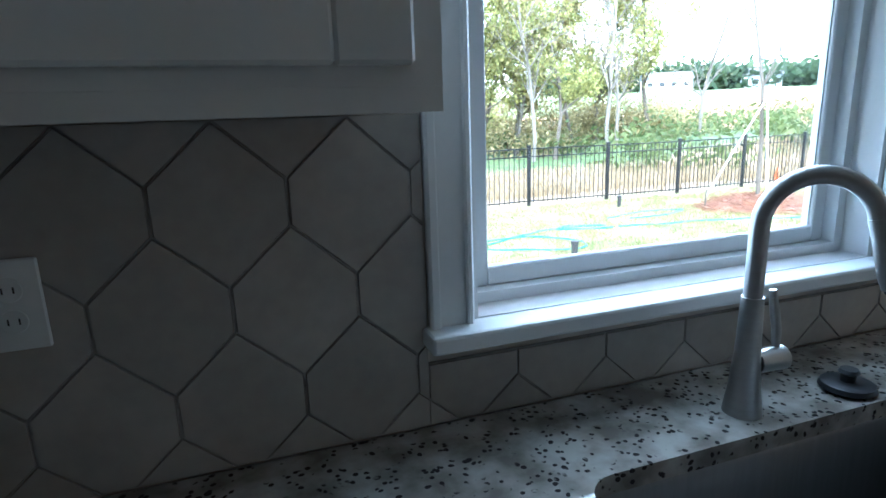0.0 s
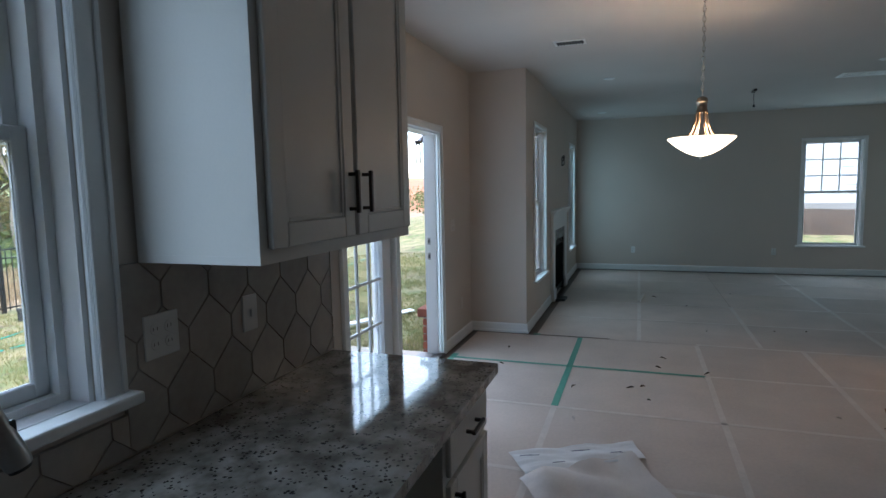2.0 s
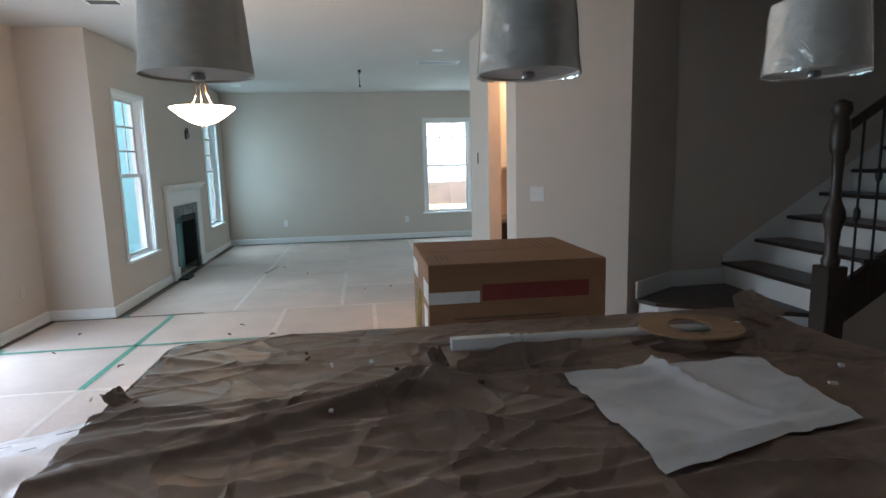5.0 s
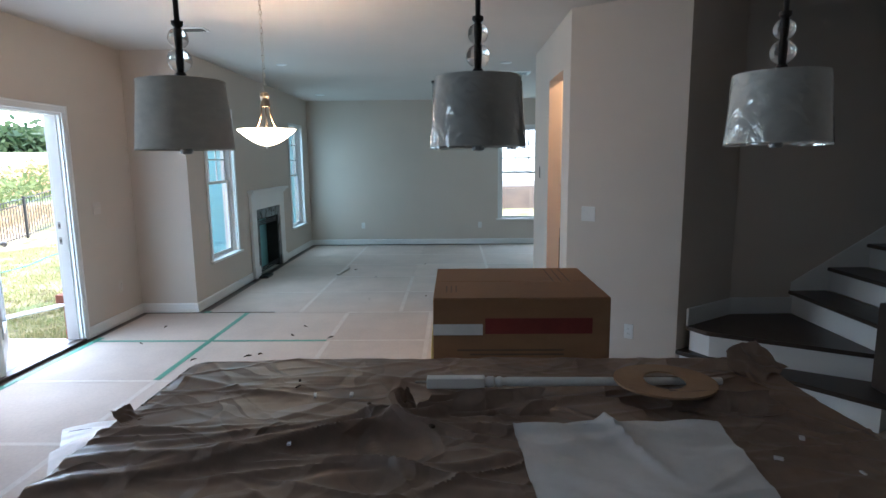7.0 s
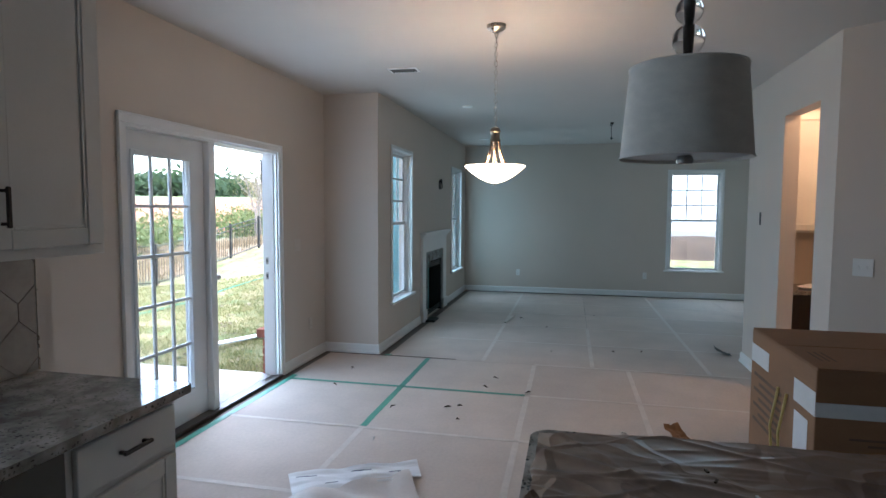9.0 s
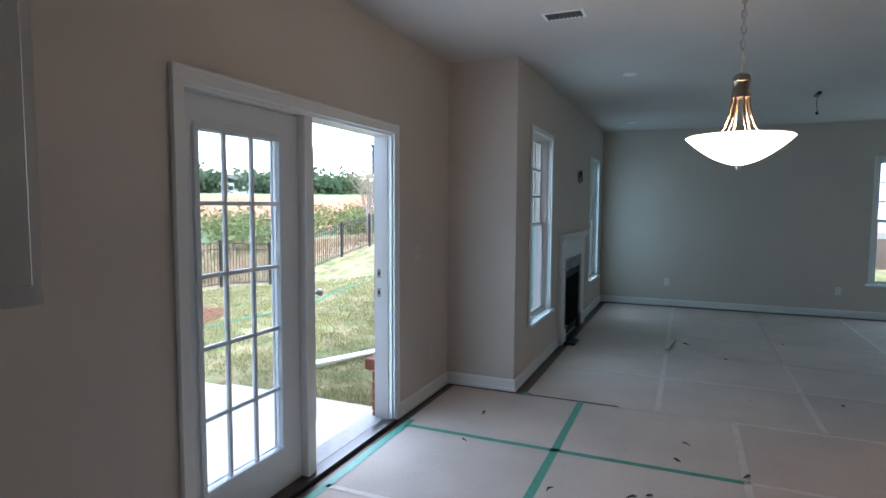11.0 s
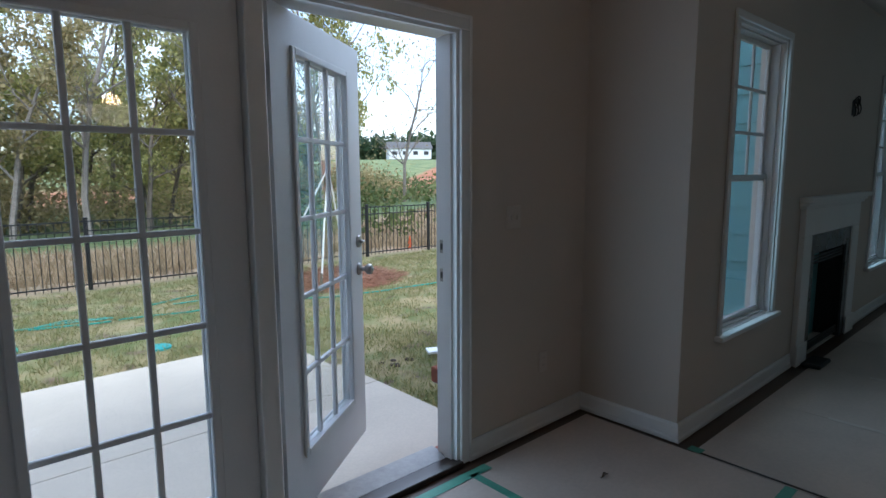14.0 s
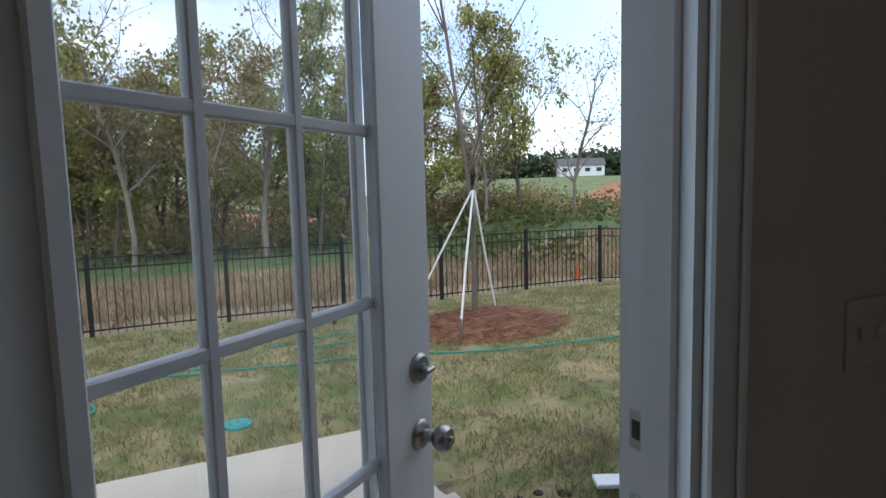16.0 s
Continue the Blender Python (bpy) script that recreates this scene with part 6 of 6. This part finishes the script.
for x, y, s in ((21.6, 23.0, 0.95), (16.4, 22.5, 1.05), (12.0, 21.0, 0.9), (4.2, 20.5, 0.9), (0.5, 21.0, 1.0), (8.0, 21.5, 1.1), (-4.0, 22, 1.1), (17.6, 25, 0.9)):
    x, y, s = 5.3 + (x - 5.3) * 1.2, 1.8 + (y - 1.8) * 1.2, s * 1.1
    t = copy_thing(bare, pose(x, y, -1.2, 0, 0, x * 37))
    t.scale = (s, s, s)

for k in range(16):
    x = rg.uniform(25, 36)
    t = copy_thing(bare, pose(x, 0.55 + (x - 1.76) * rg.uniform(0.455, 0.60), ground_z(x, 15) - 0.1, 0, 0, k * 67))
    sc = rg.uniform(0.5, 0.68)
    t.scale = (sc * 0.8, sc * 0.8, sc)


def thicket(name, count, place, size, material, label, seed):
    """Understorey and far woods: clumps of many leaves in one mesh."""
    r = np.random.default_rng(seed)
    verts, faces = [], []
    for _ in range(count):
        c, rad, h, n = place(r)
        for _ in range(n):
            o = r.normal(0, 0.5, 3) * (rad, rad, h)
            q = r.normal(0, 1, (2, 3))
            u = q[0] / np.linalg.norm(q[0])
            v = q[1] / np.linalg.norm(q[1])
            s = size * r.uniform(0.5, 1.4)
            p = np.array(c) + o
            if p[2] < c[2] - h * 0.8:
                p[2] = c[2] - h * 0.8
            i = len(verts)
            verts += [tuple(p - u * s), tuple(p + v * s * 0.6), tuple(p + u * s), tuple(p - v * s * 0.6)]
            faces.append((i, i + 1, i + 2, i + 3))
    me = bpy.data.meshes.new(name)
    me.from_pydata(verts, [], faces)
    me.materials.append(material)
    return tagged(new(name, me), label, "bushes", kind="stuff")


thicket("undergrowth", 150, lambda r: ((r.uniform(-30, 19), r.uniform(26.5, 36), -0.2), 1.5, 1.3, 260), 0.10, LEAFB, "tangled brown and green undergrowth at the edge of the woods", 31)
thicket("far_brush", 150, lambda r: ((r.uniform(-34, 20), r.uniform(38, 47), 1.1 + r.uniform(-1.0, 1.4)), 1.8, 1.4, 200), 0.17, LEAFB, "dense brown brush deep in the woods", 41)
thicket("hedge_brush", 60, lambda r: (lambda u: ((18.5 + 6.5 * u + r.normal(0, 0.8), 32.0 - 3.0 * u + r.normal(0, 1.0), 0.3 + r.uniform(-0.6, 1.0) * (1 - 0.6 * u)), 1.1, 1.1, 330))(r.uniform(0, 1)), 0.09, LEAFB, "brown and green brush at the end of the woods", 43)
thicket("far_thicket", 80, lambda r: ((r.uniform(-38, 19), r.uniform(32, 43), 1.0 + r.uniform(-1.2, 1.6)), 1.5, 1.4, 240), 0.13, LEAF, "dark woods behind the trees", 33)
thicket("scrub", 150, lambda r: (lambda x, y: ((x, y, ground_z(x, y) + 0.5), 1.3, 0.9, 120))(r.uniform(14, 60), r.uniform(14.5, 40)), 0.15, SCRUB, "green scrub past the fence", 35)
thicket("far_tree_line", 230, lambda r: (lambda t, d: ((d * math.sin(t), d * math.cos(t), ground_z(d * math.sin(t), d * math.cos(t)) + 2.6), 5.5, 3.4, 70))(r.uniform(0.5, 1.03), r.uniform(150, 185)), 1.1, RIDGE, "distant wooded ridge", 37)


def far_house(at, sx, sy, sz, turn, label, wallm=WHITEHOUSE):
    h = base("farm_building", at, label, "building", "distant buildings", turn=turn)
    part("wall", box(B(), -sx, sx, -sy, sy, 0, sz), wallm, h)
    bm = B()
    e = 0.3
    pts = [(-sx - e, -sy - e, sz), (sx + e, -sy - e, sz), (sx + e, sy + e, sz), (-sx - e, sy + e, sz), (-sx - e, 0, sz + sy * 0.6), (sx + e, 0, sz + sy * 0.6)]
    vs = [bm.verts.new(p) for p in pts]
    for f_ in ((0, 1, 5, 4), (2, 3, 4, 5), (3, 0, 4), (1, 2, 5), (3, 2, 1, 0)):
        bm.faces.new([vs[k] for k in f_])
    part("roof", bm, ROOF, h)
    for k in range(4):
        x = -sx + sx * 2 * (k + 0.5) / 4
        wn_ = part("window", box(B(), x - 0.5, x + 0.5, -sy - 0.06, -sy - 0.001, sz * 0.4, sz * 0.75), SLOT, h)
        part("window_frame", box(B(), x - 0.6, x + 0.6, -sy - 0.08, -sy - 0.061, sz * 0.36, sz * 0.4), TRIM, wn_)
    return h


far_house((82, 98, ground_z(82, 98)), 4.5, 2.5, 2.2, -30, "long white farm building far across the field")
far_house((112, 103, ground_z(112, 103)), 4, 3, 3.0, -45, "white house far across the red field")

# neighbour's house and the earth bank seen through the end window
nb = base("neighbour_house", (19.0, -3.2, 0.55), "white-sided neighbouring house behind an earth bank", "house")
part("wall", box(B(), 0, 8, -7, 6, 0.42, 6.2), WHITEHOUSE, nb)
part("foundation", box(B(), -0.04, 8, -7.04, 6.04, -0.8, 0.4199), MORTAR, nb)
for i in range(24):
    part("lap_board", box(B(), -0.03, -0.001, -7, 6, 0.42 + i * 0.24, 0.42 + i * 0.24 + 0.232, 0.004), WHITEHOUSE, nb)
nbw = part("window", box(B(), -0.06, -0.031, 2.2, 3.2, 2.4, 4.2), SLOT, nb)
part("window_frame", cells(B(), 2.1, 3.3, 2.3, 4.3, [(2.2, 3.2, 2.4, 4.2)], lambda m, a_, b_, c_, d_: box(m, -0.075, -0.0605, a_, b_, c_, d_)), TRIM, nbw)
bm = B()
vs = [[bm.verts.new((x, y, z + 0.06 * noise.noise(Vector((x, y, 1))))) for y in [-9 + 0.6 * k for k in range(24)]] for x, z in ((15.4, -0.3), (16.0, -0.10), (16.9, 0.40), (17.9, 0.74), (18.95, 0.80), (19.3, -0.5))]
for a_, b_ in zip(vs, vs[1:]):
    for k in range(len(a_) - 1):
        bm.faces.new((a_[k], a_[k + 1], b_[k + 1], b_[k]))
thing("earth_bank", bm, pmat("red_brown_earth", (0.055, 0.034, 0.02), 0.95, 0.4, 2.5, 0.3, dist=0.01), "bare red-brown earth bank beside the neighbour's house", "ground", kind="structure", smooth=True)


# ---- broken sod and loose soil by the patio ----
SOIL = pmat("dark_wet_soil", (0.045, 0.028, 0.018), 0.95, 0.4, 12, 0.6, fine=60, dist=0.01)
rg = np.random.default_rng(51)
for cx, cy, n_ in ((6.93, 4.46, 6),):
    for _ in range(n_):
        x, y, r_ = cx + rg.normal(0, 0.10), cy + rg.normal(0, 0.04), rg.uniform(0.02, 0.045)
        bm = B()
        bmesh.ops.create_icosphere(bm, subdivisions=2, radius=r_)
        for v_ in bm.verts:
            v_.co *= 1 + 0.45 * noise.noise(v_.co * 28 + Vector((x, y, 0)) * 9)
            v_.co.z *= 0.45
        thing("soil_clod", bm, SOIL, "dark clod of soil in the broken sod", "soil", "soil clods", smooth=True).matrix_world = pose(x, y, ground_z(x, y) + 0.002, 0, 0, rg.uniform(0, 360))


# ---- garden hose and sprinkler heads ----
def hose(path, label):
    pts = []
    for k in range(len(path) - 1):
        p0, p1, p2, p3 = [Vector(path[max(0, min(len(path) - 1, k + q))]) for q in (-1, 0, 1, 2)]
        for s in range(8):
            u = s / 8
            pts.append(0.5 * ((2 * p1) + (p2 - p0) * u + (2 * p0 - 5 * p1 + 4 * p2 - p3) * u * u + (3 * p1 - p0 - 3 * p2 + p3) * u ** 3))
    pts = [(p.x, p.y, ground_z(p.x, p.y) + 0.02) for p in pts]
    h = base("garden_hose", (0, 0, 0), label, "hose", "garden hose runs")
    part("hose", tube(B(), pts, 0.010, 6), HOSE, h, smooth=True)


hose([(3.3, 7.75), (3.6, 8.0), (4.2, 7.9), (4.6, 7.3), (4.35, 6.9), (3.9, 7.2), (3.4, 7.6), (3.8, 7.9), (4.8, 8.3), (5.6, 8.2), (5.2, 8.5), (4.8, 8.2), (5.6, 7.9)], "coiled green garden hose on the lawn")
hose([(5.6, 7.9), (6.6, 7.7), (7.6, 7.4), (8.8, 7.0), (10.2, 6.7), (12.0, 6.9), (14.5, 6.6)], "green garden hose stretched over the lawn")
hose([(6.2, 9.0), (7.0, 9.2), (7.6, 8.9), (7.0, 8.6), (6.4, 8.8)], "loop of green garden hose on the lawn")
for x, y in ((4.05, 6.55), (7.3, 10.2)):
    s = base("sprinkler_riser", (x, y, ground_z(x, y)), "dark grey sprinkler riser in the lawn", "sprinkler")
    part("riser", lathe(B(), [(0.035, -0.02), (0.035, 0.16), (0.045, 0.165), (0.045, 0.20), (0.02, 0.21)], seg=14), SLOT, s)
cone = thing("orange_marker", lathe(B(), [(0.06, 0), (0.05, 0.05), (0.012, 0.32)], (12.9, 11.7, ground_z(12.9, 11.7)), 12), ORANGE, "small orange marker past the fence", "marker")
valve = thing("valve_lid", lathe(B(), [(0.10, 0), (0.10, 0.02), (0.07, 0.03)], (5.6, 6.35, ground_z(5.6, 6.35)), 16), pmat("teal_plastic", (0.03, 0.28, 0.27), 0.5, 0.1), "teal irrigation valve lid in the lawn", "valve lid")
lantern = base("porch_lantern", (6.28, DY + 0.16, 1.95), "dark metal wall lantern outside the doors", "lantern")
bm = tube(B(), [(0, 0.0, 0.05), (0, 0.08, 0.12), (0, 0.12, 0.10)], 0.008, 8)
part("arm", bm, BRONZE, lantern)
part("back_plate", box(B(), -0.05, 0.05, 0.0005, 0.02, -0.06, 0.10, 0.004), BRONZE, lantern)
for y0 in (0.06, 0.17):
    part("cage_frame", cells(B(), -0.06, 0.06, -0.16, 0.04, [(-0.05, 0.05, -0.15, 0.02)], lambda m, a_, b_, c_, d_: box(m, a_, b_, y0, y0 + 0.01, c_, d_)), BRONZE, lantern)
part("cage_top", box(B(), -0.07, 0.07, 0.05, 0.19, 0.0405, 0.055, 0.004), BRONZE, lantern)
part("lantern_roof", lathe(B(), [(0.085, 0.04), (0.03, 0.09), (0.005, 0.11)], (0, 0.12, 0), 4), BRONZE, lantern)

# ---- floor protection ----
ybs = [2.53, 1.445, 0.36, -0.53, -1.48, -2.44, -3.4, -4.36, -5.3]
ybs_living = [1.95, 0.88, -0.20, -1.27, -2.34, -2.90]
xbs = [3.05, 3.97, 4.93, 5.89, 6.865, 7.83, 8.79, 9.75, 10.70, 11.84]


def inside_room(x0, x1, y0, y1):
    """Cuts a sheet back to the room's outline, 5 cm from the walls."""
    if x0 >= 6.8:
        y1 = min(y1, FY - 0.11)
        y0 = max(y0, -2.90)
    if x1 > 5.6 and x0 < 7.6 and y1 < PY + 0.2:
        y0 = max(y0, PY + 0.05)
    return (x0, x1, y0, y1) if y1 - y0 > 0.15 else None


sheets = []
for i in range(len(xbs) - 1):
    rows_y = ybs_living if xbs[i] > 6.8 else ybs
    for j in range(len(rows_y) - 1):
        x0, x1, y0, y1 = xbs[i], xbs[i + 1], rows_y[j + 1], rows_y[j]
        if x0 > 4.0 and y0 < -3.3:
            continue
        c = inside_room(x0, x1, y0, y1)
        if c:
            sheets.append(c)
sheets += [(-2.4, -0.5, y0, y1) for y0, y1 in zip(ybs[2:], ybs[1:])] + [(-0.5, 1.3, y0, y1) for y0, y1 in zip(ybs[2:], ybs[1:])] + [(1.3, 3.05, y0, y1) for y0, y1 in zip(ybs[2:], ybs[1:])] + [(-0.5, 3.05, 1.43, 1.49)]
sheets += [(5.70, 6.70, -2.80, PY - 0.08), (5.88, 6.54, PY - 0.078, PY + 0.048)]
rs = np.random.default_rng(8)
for x0, x1, y0, y1 in sheets:
    e = 0.0012
    h = rs.uniform(0.0012, 0.0024)
    bm = B()
    nx, ny = 6, 6
    gg = [[bm.verts.new((x0 + e + (x1 - x0 - 2 * e) * i / nx, y0 + e + (y1 - y0 - 2 * e) * j / ny, h - 0.003 + (0.0016 * noise.noise(Vector((x0 + i * 0.7, y0 + j * 0.7, 1))) if 0 < i < nx and 0 < j < ny else 0.0))) for j in range(ny + 1)] for i in range(nx + 1)]
    for i in range(nx):
        for j in range(ny):
            bm.faces.new((gg[i][j], gg[i + 1][j], gg[i + 1][j + 1], gg[i][j + 1]))
    ext = bmesh.ops.extrude_edge_only(bm, edges=[e_ for e_ in bm.edges if e_.is_boundary])
    for v_ in ext["geom"]:
        if isinstance(v_, bmesh.types.BMVert):
            v_.co.z = -0.0055
    part("floor_board", bm, BOARD, floor)


def tape(x0, x1, y0, y1, m, words):
    bm = B()
    n = max(2, int(max(x1 - x0, y1 - y0) / 0.2))
    along_x = x1 - x0 > y1 - y0
    lo, hi = [], []
    for k in range(n + 1):
        u = k / n
        w = 0.003 * noise.noise(Vector((x0 * 3 + u * 6, y0 * 3, 2)))
        for side, arr in ((0, lo), (1, hi)):
            if along_x:
                arr.append((x0 + (x1 - x0) * u, (y1 if side else y0) + w))
            else:
                arr.append(((x1 if side else x0) + w, y0 + (y1 - y0) * u))
    a_ = [bm.verts.new((x, y, 0.0012)) for x, y in lo]
    b_ = [bm.verts.new((x, y, 0.0012)) for x, y in hi]
    for k in range(n):
        bm.faces.new((a_[k], a_[k + 1], b_[k + 1], b_[k]))
    ob = part("tape_strip", bm, m, floor, words)
    sol = ob.modifiers.new("thickness", "SOLIDIFY")
    sol.thickness = 0.0006
    return ob


for y, x0, x1 in ((0.36, 3.0, 6.84), (-0.53, 3.0, 6.84), (1.445, 3.0, 4.92), (0.88, 6.9, 11.8), (-0.20, 6.9, 8.79), (-1.27, 6.9, 11.8)):
    tape(x0, x1, y - 0.02, y + 0.02, TAPE, "pale seam tape")
for x in xbs[1:-1]:
    top = 0.36 if abs(x - 5.89) < 0.01 else (1.55 if x > 6.9 else (0.36 if x > 6.8 else 2.5))
    tape(x - 0.018, x + 0.018, -1.6 if 5.6 < x < 7.6 else -2.85, top, TAPE, "pale seam tape")
tape(4.95, 6.86, 1.42, 1.47, GREENTAPE, "green seam tape")
tape(5.868, 5.912, 0.37, 2.50, GREENTAPE, "green seam tape")
tape(4.0, 6.0, 2.475, 2.53, GREENTAPE, "green tape along the door threshold")
tape(6.87, 6.93, 1.86, 1.93, GREENTAPE, "scrap of green tape at the corner")
part("lifted_edge", box(B(), 6.868, 6.880, 1.16, 1.86, 0.003, 0.006), DARKWOOD, floor, "dark lifted edge of the floor board")

# ---- litter on the floor ----
def crumpled_sheet(corners, lift, label, seed, material=SHEET):
    bm = B()
    n = 26
    c = [Vector(p) for p in corners]
    g_ = []
    for i in range(n + 1):
        r = []
        for j in range(n + 1):
            u, v = i / n, j / n
            p = c[0] * (1 - u) * (1 - v) + c[1] * u * (1 - v) + c[2] * u * v + c[3] * (1 - u) * v
            z = 0.006 + lift * abs(noise.noise(Vector((u * 2.5 + seed, v * 2.0, seed)))) * 2 + 0.010 * abs(noise.noise(Vector((u * 7, v * 7, seed))))
            r.append(bm.verts.new((p.x, p.y, z)))
        g_.append(r)
    for i in range(n):
        for j in range(n):
            bm.faces.new((g_[i][j], g_[i + 1][j], g_[i + 1][j + 1], g_[i][j + 1]))
    return thing("paper_sheet", bm, material, label, "paper", "sheets on the floor", smooth=True)


s1 = crumpled_sheet([(4.14, 1.60), (4.47, 0.92), (4.28, 0.84), (3.90, 1.45)], 0.016, "white printed packing sheet lying on the floor", 3)
s2 = crumpled_sheet([(3.86, 1.48), (4.30, 0.92), (3.66, 0.60), (3.35, 1.15)], 0.03, "crumpled thin packing paper on the floor", 6, TISSUE)
c_s1 = [Vector(p) for p in ((4.14, 1.60), (4.47, 0.92), (4.28, 0.84), (3.90, 1.45))]
for k, (u, v) in enumerate(((0.10, 0.30), (0.16, 0.30), (0.52, 0.25), (0.58, 0.25), (0.80, 0.55), (0.86, 0.55), (0.30, 0.75))):
    p = c_s1[0] * (1 - u) * (1 - v) + c_s1[1] * u * (1 - v) + c_s1[2] * u * v + c_s1[3] * (1 - u) * v
    zz = 0.006 + 0.016 * abs(noise.noise(Vector((u * 2.5 + 3, v * 2.0, 3)))) * 2 + 0.010 * abs(noise.noise(Vector((u * 7, v * 7, 3))))
    part("print_mark", box(B(), -0.035, 0.035, -0.003, 0.003, 0.0015, 0.0025), INK, s1, "dark printed line", at=pose(p.x, p.y, zz + 0.001, 0, 0, -62))
lf = np.random.default_rng(17)
for k in range(28):
    x, y = (lf.uniform(3.3, 6.8), lf.uniform(-0.6, 2.2)) if k < 22 else (lf.uniform(6.8, 10.5), lf.uniform(-1.4, 1.6))
    if k < 6:
        x, y = lf.uniform(3.4, 3.9), lf.uniform(0.35, 0.85)
    bm = B()
    ln = lf.uniform(0.012, 0.04)
    pts = [(-ln, 0, 0.004), (-ln * 0.3, ln * lf.uniform(-0.3, 0.3), 0.010), (ln * 0.4, ln * lf.uniform(-0.3, 0.3), 0.012), (ln, 0, 0.004)]
    tube(bm, pts, [0.002, 0.004 if k % 3 else 0.008, 0.006, 0.002], 5)
    ob = thing("leaf_scrap", bm, DRYLEAF if k % 4 else TAPE, "dry leaf scrap on the floor" if k % 4 else "pale scrap of tape on the floor", "debris", "floor scraps")
    ob.matrix_world = pose(x, y, 0.001, 0, 0, lf.uniform(0, 360))
stick = thing("wood_stick", box(B(), -0.25, 0.25, -0.02, 0.02, 0, 0.02, 0.004), TAPE, "pale offcut of wood on the floor", "offcut")
stick.matrix_world = pose(9.15, 0.85, 0.002, 0, 0, -7)


def floor_scrap(at, size, material, label, seed, turn):
    return torn_piece(at, size, size * 0.8, size * 0.45, label, material, seed, turn)


floor_scrap((5.25, -0.70, 0.0), 0.14, CARD, "torn scrap of brown cardboard on the floor", 15, 30)
floor_scrap((7.75, -1.58, 0.0), 0.16, GREYBIN, "dark scrap of plastic sheet by the wall", 18, 80)
